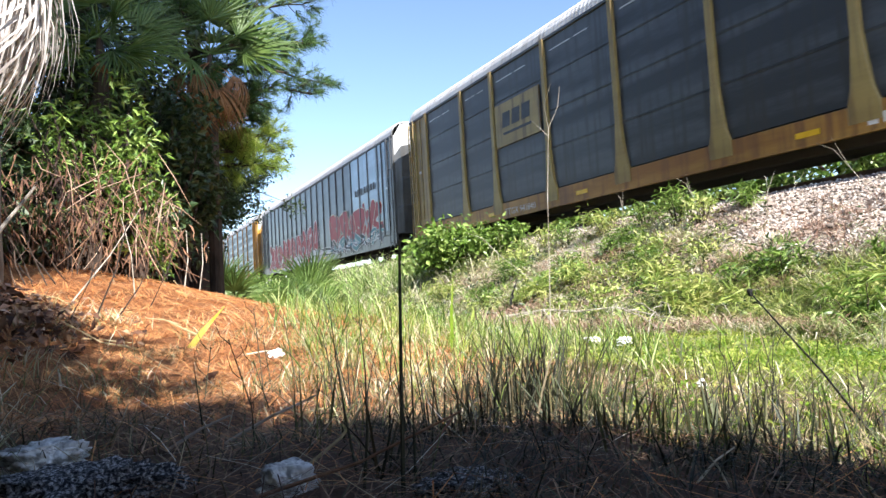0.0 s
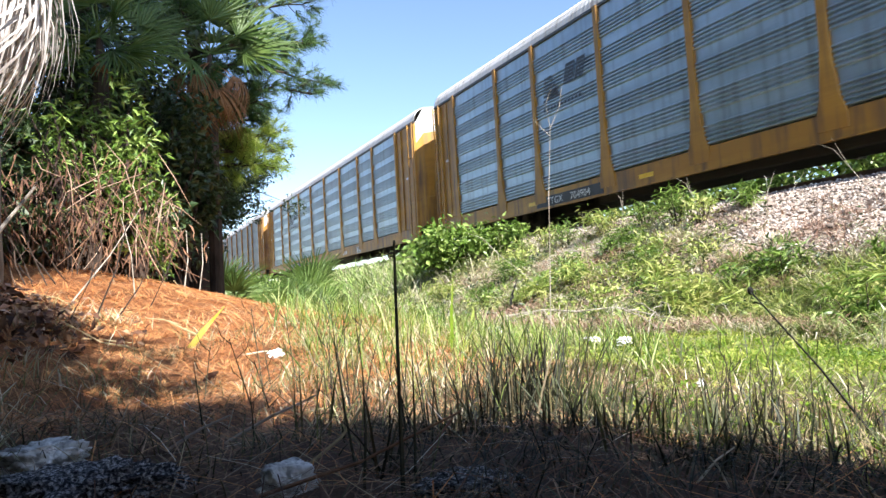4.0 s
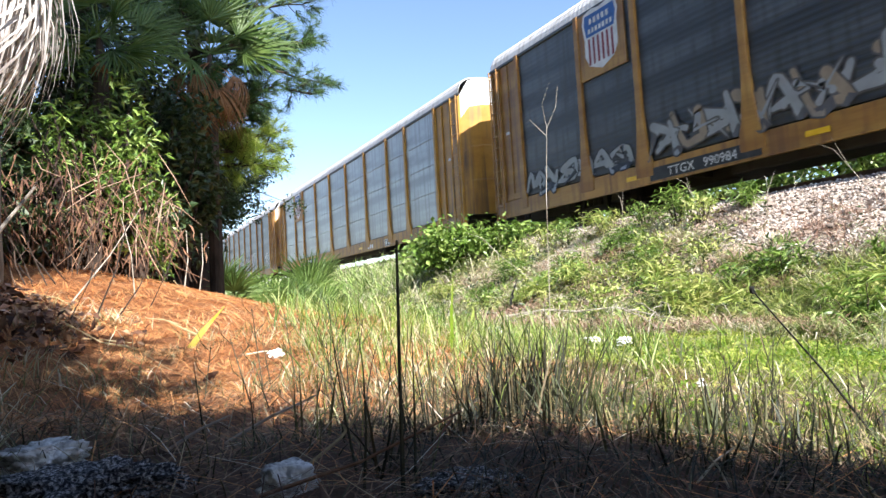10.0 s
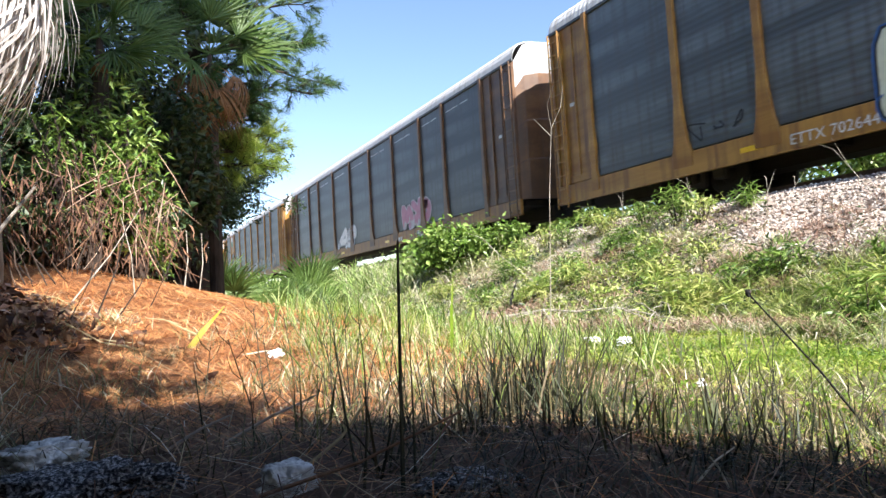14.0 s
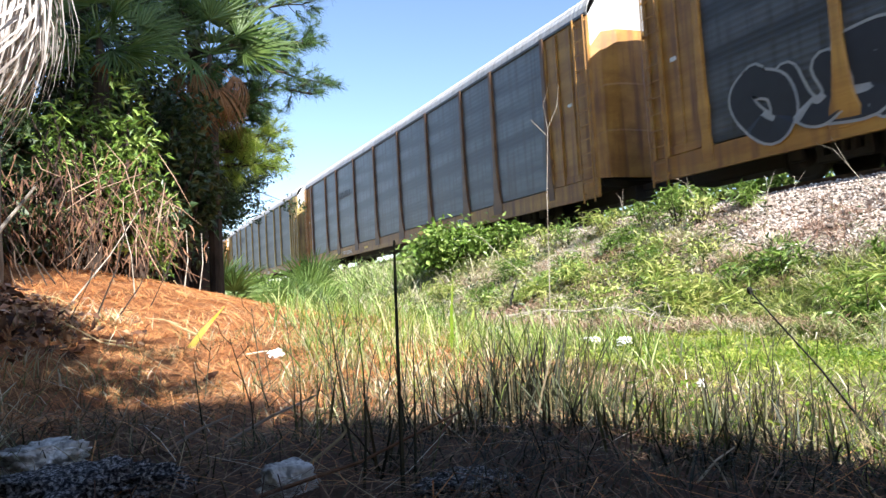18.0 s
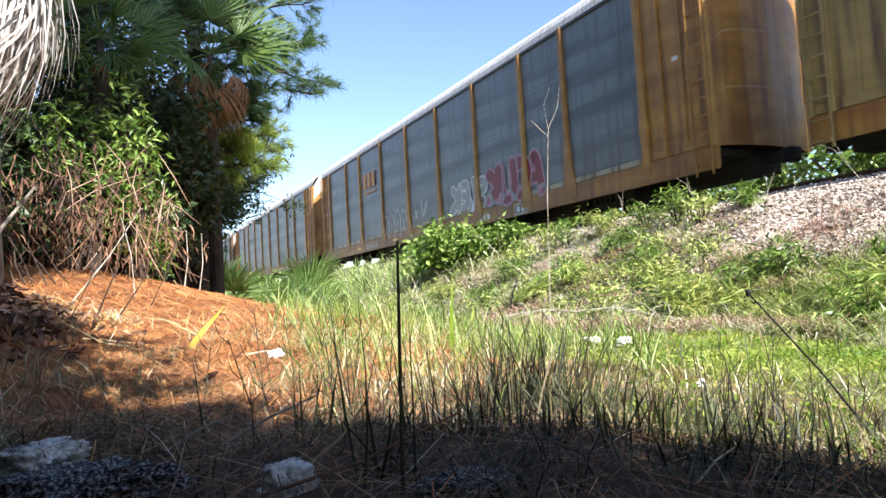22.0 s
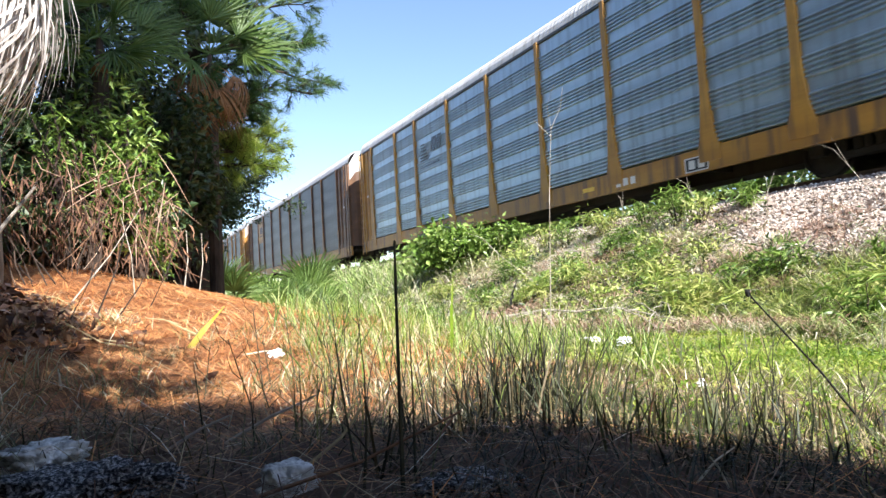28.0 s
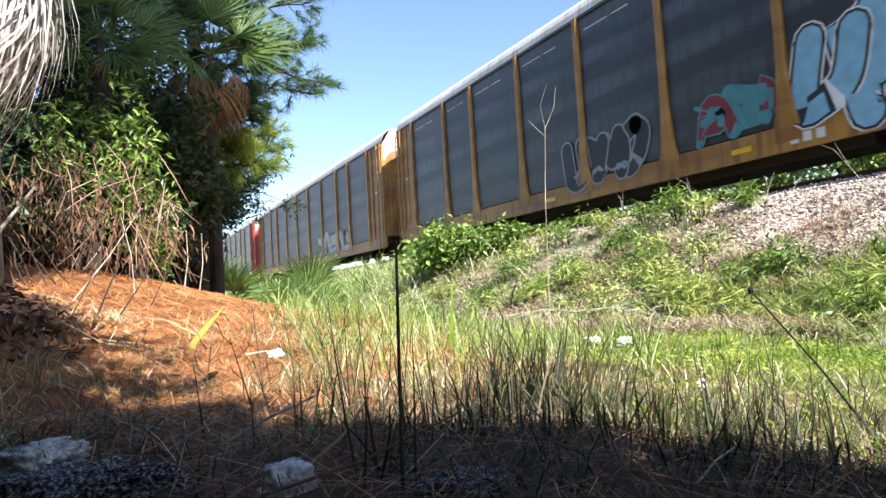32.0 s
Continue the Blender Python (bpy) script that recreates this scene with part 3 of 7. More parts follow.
def graffiti(car, rng, y0, y1, z0, z1, fill, line, style="bubble", n=5, second=None, halo=None, fatness=1.0, edge=None):
    """Spray-painted piece on the side, letter by letter; each letter's halo, fill and outline lie one over another."""
    step = (y1 - y0) / n
    for i in range(n):
        lays = []
        y = y0 + step * (i + 0.5)
        zc = (z0 + z1) / 2 + rng.uniform(-0.06, 0.06) * (z1 - z0)
        h = (z1 - z0) * rng.uniform(0.8, 1.05)
        body = second if second and i % 2 else fill
        if style == "tag":
            pts = [(y + step * rng.uniform(-0.6, 0.6), zc + h * rng.uniform(-0.5, 0.5)) for _ in range(5)]
            lays.append((1, line, stroke(smooth_line(pts, 5), 0.035)))
        elif style == "outline":
            arch = [(y - step * 0.48, zc - h * 0.5), (y - step * 0.46, zc + h * 0.1), (y - step * 0.2, zc + h * 0.5), (y + step * 0.2, zc + h * 0.48), (y + step * 0.46, zc + h * 0.05), (y + step * 0.42, zc - h * 0.5)]
            lays.append((1, line, stroke(smooth_line(arch, 5), 0.032)))
            lays.append((1, line, stroke(smooth_line([(y - step * 0.15, zc - h * 0.4), (y, zc + h * 0.15), (y + step * 0.18, zc - h * 0.35)], 4), 0.026)))
        else:
            # interlocked strokes: a form picked from a few, sheared and stretched
            wild = style == "wild"
            form = list(FORMS[int(rng.integers(len(FORMS)))])
            lean, swell = rng.uniform(-0.35, 0.35), rng.uniform(1.15, 1.45)
            w = (rng.uniform(0.2, 0.27) if wild else rng.uniform(0.4, 0.5)) * min(step, h) * fatness
            jit = 0.16 if wild else 0.07
            lines = []
            for f in form:
                lines.append(smooth_line([(y + step * (swell * (a - 0.5 + lean * (c - 0.5)) + jit * rng.uniform(-1, 1)), zc + h * ((c - 0.5) * 0.86 + jit * rng.uniform(-1, 1))) for a, c in f], 3 if wild else 6))
            if wild:        # flying ends
                for _ in range(3):
                    a0 = rng.uniform(-0.4, 0.4)
                    lines.append([(y + step * a0, zc + h * rng.uniform(-0.3, 0.3)), (y + step * (a0 + rng.uniform(-0.35, 0.35)), zc + h * rng.uniform(-0.2, 0.2)), (y + step * (a0 + rng.uniform(-0.7, 0.7)), zc + h * rng.uniform(-0.55, 0.55))])
            odd = 3.0 * i
            for k, q in enumerate(lines):
                tail = wild and k >= len(form)
                up = odd + 0.08 * k
                taper = (0.9, 0.05) if tail else (1.35, 0.7) if wild else (1.0, 1.0)
                rim = edge or (0.085 if wild else 0.17)
                if halo:
                    lays.append((up, halo, fat(q, w, taper, rim)))
                if not wild or not halo:
                    lays.append((1 + up, line, fat(q, w, taper, 0.075 if wild else 0.1)))
                lays.append((2 + up, second if second and tail else body, fat(q, w, taper)))
        names = sorted({c for _, c, _ in lays})
        vs, fs, mi = [], [], []
        for level, colour, (lv, lf) in lays:
            k = len(vs)
            vs += [(-HALF - (0.016 if z > SILL_HI + 0.03 else 0.045) - 0.0016 * level, yy, z) for yy, z in lv]
            fs += [tuple(j + k for j in f) for f in lf]
            mi += [names.index(colour)] * len(lf)
        me = mesh_of("graffiti", vs, fs, [SPRAY[c] for c in names])
        me.polygons.foreach_set("material_index", mi)
        part("graffiti", me, None, car, "spray-painted " + body + " graffiti letter")


def smooth_line(pts, per):
    out = []
    n = len(pts)
    for i in range(n - 1):
        p0, p1, p2, p3 = (Vector(pts[max(0, min(n - 1, i + k))]) for k in (-1, 0, 1, 2))
        for j in range(per):
            t = j / per
            q = 0.5 * (2 * p1 + (p2 - p0) * t + (2 * p0 - 5 * p1 + 4 * p2 - p3) * t * t + (3 * p1 - p0 - 3 * p2 + p3) * t ** 3)
            out.append((q.x, q.y))
    out.append(tuple(pts[-1]))
    return out


WHEELS = []


def railcar(label, panel, style, post, number="", logo="", sill=None, end=None, number_on="", plain=False, strip=False, number_y=19.3):
    """A tri-level motor-car carrier. Its rear (far) end is at y = BODY, its front at y = 0; it rolls towards -y."""
    sill, end = sill or post, end or post
    car = tagged(new("autorack_railcar"), label, "railcar", "cars of the freight train")
    y = END
    edges = [END]
    side = -HALF
    for i, w in enumerate(BAYS):
        p = part("side_panel", cached(("panel", w, style, panel.name), lambda: sheet_panel(w, style, panel)), None, car)
        p.location = (side, y, 0)
        if strip:
            q = part("kick_strip", cached(("strip", w), lambda: as_mesh("kick_strip", box(bmesh.new(), -0.03, 0.02, 0.16, w - 0.16, SILL_HI + 0.01, SILL_HI + 0.14, 0.01), P_CREAM)), None, car, "pale strip along the foot of the panel")
            q.location = (side, y, 0)
        y += w
        edges.append(y)
    if not plain:
        for i, e in enumerate(edges):
            fl = 0.14 if i in (0, len(edges) - 1) else 0.27
            p = part("side_post", cached(("post", post.name, fl), lambda: post_mesh(post, fl)), None, car)
            p.location = (side, e, 0)
    else:
        rib = cached(("rib", panel.name), lambda: as_mesh("rib", box(bmesh.new(), -0.05, 0.02, -0.04, 0.04, SILL_LO + 0.1, EAVE - 0.04, 0.01), P_GREY))
        for k in range(22):
            p = part("rib", rib, None, car)
            p.location = (side, 0.7 + k * (BODY - 1.4) / 21, 0)
    # far wall, deck, underframe
    bm = box(bmesh.new(), HALF - 0.05, HALF, 0.05, BODY - 0.05, SILL_HI, EAVE, 0)
    part("far_wall", as_mesh("far_wall", bm, panel), None, car)
    part("roof", cached("roof", roof_mesh), None, car, "white ribbed steel roof")
    eave = cached(("eave", panel.name), lambda: as_mesh("eave_rail", box(bmesh.new(), -HALF - 0.05, -HALF + 0.02, 0, BODY, EAVE - 0.07, EAVE + 0.015, 0.01), P_DARK))
    part("eave_rail", eave, None, car)

    def sill_make():
        b = box(bmesh.new(), -HALF - 0.035, -HALF + 0.06, 0.0, BODY, SILL_LO, SILL_HI, 0.012)
        box(b, -HALF - 0.07, -HALF + 0.02, 0.0, BODY, SILL_LO - 0.012, SILL_LO + 0.02)
        return as_mesh("side_sill", b, sill)

    part("side_sill", cached(("sill", sill.name), sill_make), None, car)

    def under_make():
        b = box(bmesh.new(), -1.2, 1.2, 0.2, BODY - 0.2, 0.78, SILL_HI, 0)
        box(b, -0.35, 0.35, 0.0, BODY, 0.42, 0.78, 0.02)
        box(b, -1.15, -0.5, 8.2, BODY - 8.2, 0.34, 0.78, 0.03)
        for k in range(9):
            box(b, -1.4, 1.4, 5 + k * 2.1, 5.14 + k * 2.1, 0.55, 0.8)
        return as_mesh("underframe", b, P_UNDER)

    part("underframe", cached("under", under_make), None, car, "sooty black underframe")
    for yy, flip in ((0.0, 0), (BODY, 180)):
        e = part("end_door", cached(("end", end.name), lambda: end_mesh(end)), None, car)
        e.location, e.rotation_euler = (0, 0.1 if not flip else BODY - 0.1, 0), (0, 0, radians(flip))
        long = END if not flip else REAR
        q = part("end_panel", cached(("endp", end.name, long), lambda: end_panel_mesh(end, long)), None, car)
        q.location = (side, 0.02 if not flip else BODY - REAR, 0)
        for at_y, w, d in ((0.0, 0.07, 0.05), (long * 0.36, 0.05, 0.035), (long * 0.66, 0.09, 0.06), (long - 0.14, 0.1, 0.05)):
            part("stiffener", cached(("stiff", end.name, w), lambda: stiffener_mesh(end, w, d)), None, q).location = (0, at_y, 0)
        part("kick_plate", cached(("kick", end.name, long), lambda: as_mesh("kick_plate", box(bmesh.new(), -0.03, 0.0, 0.1, long - 0.16, SILL_HI + 0.02, SILL_HI + 0.2, 0.008), end)), None, q)
        card = part("placard", cached("placard", lambda: as_mesh("placard", box(bmesh.new(), -0.02, -0.004, 0.0, 0.16, 2.95, 3.04, 0.003), P_WHITE)), None, q, "small white placard")
        card.location = (0, long * 0.42, 0)
        lad = part("ladder", cached(("lad", end.name), lambda: ladder_mesh(end)), None, car)
        lad.location = (side - 0.11, 0.27 if not flip else BODY - 0.27, 0)
        c = part("coupler", cached("coupler", lambda: as_mesh("coupler", box(box(bmesh.new(), -0.09, 0.09, -0.6, 0.4, 0.62, 0.8, 0.02), -0.16, 0.16, -0.62, -0.34, 0.56, 0.86, 0.04), P_UNDER)), None, car)
        c.location, c.rotation_euler = (0, yy, 0), (0, 0, radians(flip))
        b = part("bogie", cached("bogie", bogie_mesh), None, car)
        along = 3.9 if not flip else BODY - 3.9
        b.location = (0, along, 0)
        for dy in (-0.86, 0.86):
            wset = part("wheelset", cached("wheels", wheel_pair), None, b)
            wset.location = (0, dy, 0.452)
            WHEELS.append((wset, car, along + dy, dy))
    for k in range(3):
        r = part("reflector", cached("refl", lambda: as_mesh("reflector", box(bmesh.new(), -0.012, 0, -0.22, 0.22, 0, 0.1), P_MARK)), None, car)
        r.location = (side - 0.036, (BODY - 5.9, BODY - 10.3, 10.4)[k], SILL_LO + 0.16)
    if not plain:
        dp = part("data_panel", cached("datapanel", data_panel), None, car, "small black and white data panel")
        dp.location = (side - 0.036, 7.0, SILL_LO + 0.03)
        bars(car, "marking", 9.4, SILL_LO + 0.1, SILL_LO + 0.27, (0.16, 0.16, 0.16), 0.08, P_WHITE, HALF + 0.04)
        if panel is P_DARK and style != "fine":
            k = END
            for w in BAYS:
                bars(car, "scratch", k + w - 0.3, EAVE - 0.42, EAVE - 0.39, (w * 0.32, w * 0.2), 0.15, P_WHITE, HALF + 0.012, 0, "pale scratch below the eave")
                k += w
    if number:
        yb = number_y
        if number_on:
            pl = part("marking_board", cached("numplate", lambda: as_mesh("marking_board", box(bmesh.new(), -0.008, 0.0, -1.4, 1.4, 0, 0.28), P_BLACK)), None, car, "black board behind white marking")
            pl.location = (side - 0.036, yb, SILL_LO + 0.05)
        tx = part("marking", text_mesh(number, 0.27, P_WHITE), None, car, "white stencilled reporting mark")
        tx.location = (side - 0.05, yb, SILL_LO + 0.09)
    if logo:
        put_logo(car, logo)
    return car


def data_panel():
    bm = box(bmesh.new(), -0.006, 0, -0.3, 0.3, 0, 0.3)
    me = as_mesh("data_panel", bm, P_BLACK)
    bm = bmesh.new()
    bm.from_mesh(me)
    for a, b, c, d in ((-0.3, 0.3, 0, 0.025), (-0.3, 0.3, 0.275, 0.3), (-0.3, -0.275, 0, 0.3), (0.275, 0.3, 0, 0.3), (-0.2, -0.04, 0.06, 0.24), (0.04, 0.2, 0.06, 0.24)):
        k = len(bm.faces)
        box(bm, -0.01, -0.005, a, b, c, d)
        bm.faces.ensure_lookup_table()
        for f in bm.faces[k:]:
            f.material_index = 1
    bm.to_mesh(me)
    bm.free()
    me.materials.append(P_WHITE)
    return me


def end_panel_mesh(mat, long):
    """Plated end bay: one flat sheet with a turned rim."""
    return as_mesh("end_panel", box(bmesh.new(), -0.004, 0.05, 0.0, long - 0.02, SILL_HI - 0.02, EAVE - 0.05, 0.004), mat)


def stiffener_mesh(mat, w, d):
    return as_mesh("stiffener", box(bmesh.new(), -d, 0.0, 0.0, w, SILL_HI, EAVE - 0.1, 0.01), mat)


def bars(car, name, y0, z0, z1, widths, gap, mat, lift, lean=0.0, label=""):
    """A row of upright blocks that stands for lettering, running towards -y."""
    bm = bmesh.new()
    y = y0
    for w in widths:
        f = [(-lift, y, z0), (-lift, y - w, z0), (-lift, y - w - lean, z1), (-lift, y - lean, z1)]
        bm.faces.new([bm.verts.new(p) for p in f])
        y -= w + gap
    return part(name, bm, mat, car, label)


def put_logo(car, kind):
    """Company marks as plain shapes on the third bay from the rear."""
    y1 = BODY - REAR - BAYS[-1] - BAYS[-2]
    L = HALF + 0.05
    if kind in ("plate_dark", "plate_small"):
        z0, z1 = (2.65, 3.95) if kind == "plate_dark" else (3.1, 4.75)
        wide = 2.33
        if kind == "plate_small":
            y1, wide = y1 + BAYS[-2], 1.66
        b = box(bmesh.new(), -L, -L + 0.03, y1 - wide - 0.17, y1 - 0.17, z0, z1)
        part("logo_plate", b, P_TAN if kind == "plate_dark" else P_OCHRE, car, "yellowish board with a dark mark")
        s = 0.0 if kind == "plate_dark" else 0.15
        bars(car, "logo", y1 - 0.55 - s, z0 + 0.55 + s, z1 - 0.3 - s, (0.42, 0.42, 0.42), 0.1, P_BLACK, L + 0.006, 0.06)
        bars(car, "logo", y1 - 0.6, z0 + 0.32 + s, z0 + 0.4 + s, (1.5,), 0.1, P_BLACK, L + 0.006)
    elif kind == "plate_orange":
        bars(car, "logo", y1 - 0.5, 3.35, 4.05, (0.42, 0.42, 0.42), 0.12, SPRAY["orange"], L, 0.05)
        bars(car, "logo", y1 - 0.5, 3.1, 3.2, (1.55,), 0.1, SPRAY["orange"], L)
    elif kind == "stripes":
        for k in range(6):
            bars(car, "logo", y1 - 0.45 - 0.02 * k, 3.35 + k * 0.12, 3.42 + k * 0.12, (0.75 - 0.08 * k,), 0.1, P_BLACK, L)
        bars(car, "logo", y1 - 1.35, 3.6, 4.1, (0.4, 0.34), 0.06, P_BLACK, L, 0.16)
        bars(car, "logo", y1 - 0.45, 3.1, 3.19, (0.1,) * 11, 0.05, P_BLACK, L)
    elif kind == "shield":
        y1 += BAYS[-2]
        w = 1.62
        b = box(bmesh.new(), -L, -L + 0.03, y1 - w - 0.1, y1 - 0.08, 3.4, EAVE - 0.06)
        part("logo_plate", b, P_OCHRE, car, "ochre board with a shield")
        yc = y1 - w / 2 - 0.09
        outline = [(0.55, 5.0), (0.6, 4.75), (0.52, 4.5), (0.55, 4.0), (0.42, 3.75), (0, 3.58)]
        ring = [(yc + a, z) for a, z in outline] + [(yc - a, z) for a, z in outline[-2::-1]] + [(yc - 0.25, 5.06), (yc, 5.0), (yc + 0.25, 5.06)]
        part("logo", flat(grow(ring, 0.05), L + 0.006, None), P_WHITE, car, "white-edged shield")
        top = [(yc + 0.53, 4.98), (yc + 0.57, 4.75), (yc + 0.5, 4.42), (yc - 0.5, 4.42), (yc - 0.57, 4.75), (yc - 0.53, 4.98), (yc, 4.97)]
        part("logo", flat(top, L + 0.012, None), SPRAY["navy"], car)
        bars(car, "logo", yc + 0.36, 4.72, 4.86, (0.09,) * 5, 0.06, P_WHITE, L + 0.018)
        bars(car, "logo", yc + 0.42, 4.5, 4.62, (0.08,) * 7, 0.05, P_WHITE, L + 0.018)
        bars(car, "logo", yc + 0.45, 3.72, 4.38, (0.075,) * 6, 0.09, SPRAY["maroon"], L + 0.012)
    elif kind == "script":
        bars(car, "logo", y1 - 0.25, 3.5, 3.78, (0.2, 0.16, 0.12, 0.12, 0.18, 0.26, 0.17, 0.17), 0.07, P_BLACK, L, 0.04)
    elif kind == "smudge":
        bars(car, "logo", y1 - 0.7, 3.9, 4.3, (0.9,), 0.1, SPRAY["black"], L, 0.1)
    elif kind == "corner":
        y1 += BAYS[-2]
        b = box(bmesh.new(), -L, -L + 0.03, y1 - 1.66, y1 - 0.08, 3.3, EAVE - 0.06)
        part("logo_plate", b, P_OCHRE, car, "brown board with a torn label")
        part("logo", flat([(y1 - 0.3, 4.9), (y1 - 1.1, 4.95), (y1 - 1.15, 4.1), (y1 - 0.35, 4.2)], L + 0.006, None), P_WHITE, car)
        part("logo", flat([(y1 - 0.32, 4.45), (y1 - 0.8, 4.6), (y1 - 1.15, 4.4), (y1 - 1.15, 3.95), (y1 - 0.35, 4.0)], L + 0.012, None), SPRAY["green"], car)
    elif kind == "lines":
        bars(car, "logo", 4.9, 3.2, 3.5, (0.28, 0.28, 0.28, 0.06, 0.24, 0.24, 0.06, 0.24, 0.24), 0.1, P_BLACK, HALF + 0.056)
        bars(car, "marking", 26.0, 3.7, 3.9, (0.2, 0.2, 0.2), 0.1, P_BLACK, HALF + 0.056)
        bars(car, "marking", 26.0, 3.1, 3.3, (0.2, 0.2, 0.2, 0.2), 0.1, P_BLACK, HALF + 0.056)


# label, panel, style, post, number, logo, and options
CARS = [
    railcar("dark grey car carrier with tan posts and yellow logo board", P_DARK, "seamed", P_TAN, "TTGX 941840", "plate_dark", sill=P_OCHRE),
    railcar("smooth silver car carrier covered in red and white graffiti", P_SILVER, "flat", P_SILVER, "", "lines", sill=P_SILVER, end=P_SILVER, plain=True),
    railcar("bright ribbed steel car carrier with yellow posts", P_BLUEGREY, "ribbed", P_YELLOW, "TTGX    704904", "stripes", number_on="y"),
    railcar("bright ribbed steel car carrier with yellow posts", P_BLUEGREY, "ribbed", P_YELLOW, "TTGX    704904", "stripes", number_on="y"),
    railcar("dark grey car carrier with ochre posts and mauve graffiti", P_DARK, "fine", P_OCHRE, "TTGX 852833", "", strip=True),
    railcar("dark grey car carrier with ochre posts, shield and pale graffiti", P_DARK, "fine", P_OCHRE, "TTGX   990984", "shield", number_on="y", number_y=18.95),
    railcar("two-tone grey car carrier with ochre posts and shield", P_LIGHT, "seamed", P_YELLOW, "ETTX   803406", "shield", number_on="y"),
    railcar("blue-grey car carrier with bubble graffiti", P_GREY, "fine", P_OCHRE, "ETTX 702644", "script"),
    railcar("sooty car carrier with small pink graffiti", P_DARK, "flat", P_BROWN, "", "", sill=P_OCHRE),
    railcar("sooty car carrier with pale wild graffiti along the sill", P_DARK, "fine", P_OCHRE, "TTGX 987097", "corner"),
    railcar("grey ribbed car carrier with rusty posts and ochre sill", P_GREY, "fine", P_BROWN, "TTGX 253896", "script", sill=P_OCHRE, end=P_OCHRE),
    railcar("dark weathered car carrier with tan posts", P_DARK, "fine", P_TAN, "TTGX 974100", "smudge", sill=P_OCHRE),
    railcar("grey car carrier with ochre posts and orange mark", P_GREY, "fine", P_OCHRE, "TTGX 851759", "plate_orange", strip=True),
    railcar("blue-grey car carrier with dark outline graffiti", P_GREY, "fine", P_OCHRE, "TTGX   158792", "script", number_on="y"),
    railcar("sooty seamed car carrier with pale graffiti", P_DARK, "seamed", P_BROWN, "", "", sill=P_OCHRE),
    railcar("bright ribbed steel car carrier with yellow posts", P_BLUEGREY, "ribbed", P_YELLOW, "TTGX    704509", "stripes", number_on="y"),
    railcar("dark grey car carrier with rusty brown posts", P_DARK, "fine", P_BROWN, "TTGX 941851", "plate_small", sill=P_OCHRE, number_y=20.5),
    railcar("dark grey car carrier with large blue and maroon graffiti", P_DARK, "flat", P_OCHRE, "", ""),
    railcar("grey weathered car carrier with ochre posts", P_DARK, "fine", P_OCHRE, "", ""),
    railcar("grey weathered car carrier with ochre posts and red ends", P_GREY, "fine", P_OCHRE, "", "", end=P_RED),
    railcar("grey weathered car carrier with ochre posts", P_DARK, "fine", P_OCHRE, "", ""),
]
part("side_panel", box(bmesh.new(), -HALF - 0.013, -HALF + 0.01, 0.95, 5.4, SILL_HI + 0.02, EAVE - 0.08), P_BLUEGREY, CARS[1], "lighter bluish replaced panel")
# place of each car's front end at 0 s: even spacing, with the slack of the couplers
SLACK = {6: 0.3, 11: 0.15, 12: 0.2, 13: 0.1, 17: 0.12}
FRONT = [-3.35 + i * PITCH_LEN + SLACK.get(i, 0.0) for i in range(len(CARS))]


def travelled(t):
    """Metres that the train has rolled; it gathers a little speed."""
    return SPEED * t + GAIN * t * t

# ---- spray paint along the cars ----
_g = np.random.default_rng(5)


def spray(i, y0, y1, z0, z1, fill, line, style="bubble", n=5, **more):
    graffiti(CARS[i], _g, y0, y1, z0, z1, fill, line, style, n, **more)


spray(1, 17.4, 24.2, 0.75, 2.25, "red", "white", "wild", 6, halo="white", fatness=1.7, edge=0.1)
spray(1, 11.6, 17.2, 0.95, 2.6, "red", "white", "wild", 6, halo="white", fatness=1.4, edge=0.09)
spray(1, 9.0, 17.0, 0.7, 1.25, "black", "white", "wild", 4, second="mauve")
spray(1, 1.6, 9.0, 1.2, 2.7, "red", "black", "wild", 6, halo="cream", fatness=1.5, edge=0.1)
spray(1, 1.6, 9.0, 0.72, 1.45, "black", "cream", "wild", 7, halo="white", second="teal")
spray(4, 4.4, 10.8, 0.68, 1.75, "mauve", "black", "wild", 8, second="grey", fatness=1.2)
spray(4, 14.6, 16.8, 1.4, 2.6, "black", "black", "tag", 3)
spray(4, 11.0, 13.4, 1.4, 2.6, "black", "black", "tag", 3)
spray(5, 20.9, 25.0, 0.98, 1.55, "dull", "black", "wild", 6)
spray(5, 14.6, 20.2, 1.0, 1.85, "tan", "soot", "wild", 8, second="dull")
spray(5, 8.0, 14.0, 0.98, 1.6, "soot", "dull", "wild", 8)
spray(7, 13.0, 18.2, 0.75, 2.1, "cream", "black", "bubble", 5, halo="navy", second="grey")
spray(7, 8.5, 12.8, 0.75, 2.3, "mauve", "black", "bubble", 4, second="grey")
spray(7, 7.6, 8.5, 1.7, 2.7, "white", "white", "tag", 3)
spray(7, 2.4, 3.9, 1.2, 2.3, "white", "white", "tag", 4)
spray(7, 20.9, 22.3, 1.1, 1.5, "black", "black", "tag", 3)
spray(8, 6.2, 8.5, 1.1, 1.9, "pink", "mauve", "bubble", 3)
spray(8, 14.6, 16.8, 0.95, 1.75, "white", "grey", "bubble", 2)
spray(9, 16.6, 20.3, 0.98, 1.7, "grey", "soot", "wild", 6)
spray(9, 9.4, 14.8, 0.74, 1.75, "tan", "soot", "wild", 7, second="grey")
spray(9, 3.6, 9.3, 0.85, 1.85, "tan", "soot", "wild", 8, second="sky", fatness=1.2)
spray(9, 19.9, 24.4, 0.9, 1.95, "black", "dull", "bubble", 5, fatness=1.2)
spray(12, 9.0, 11.2, 1.05, 2.0, "grey", "white", "bubble", 4)
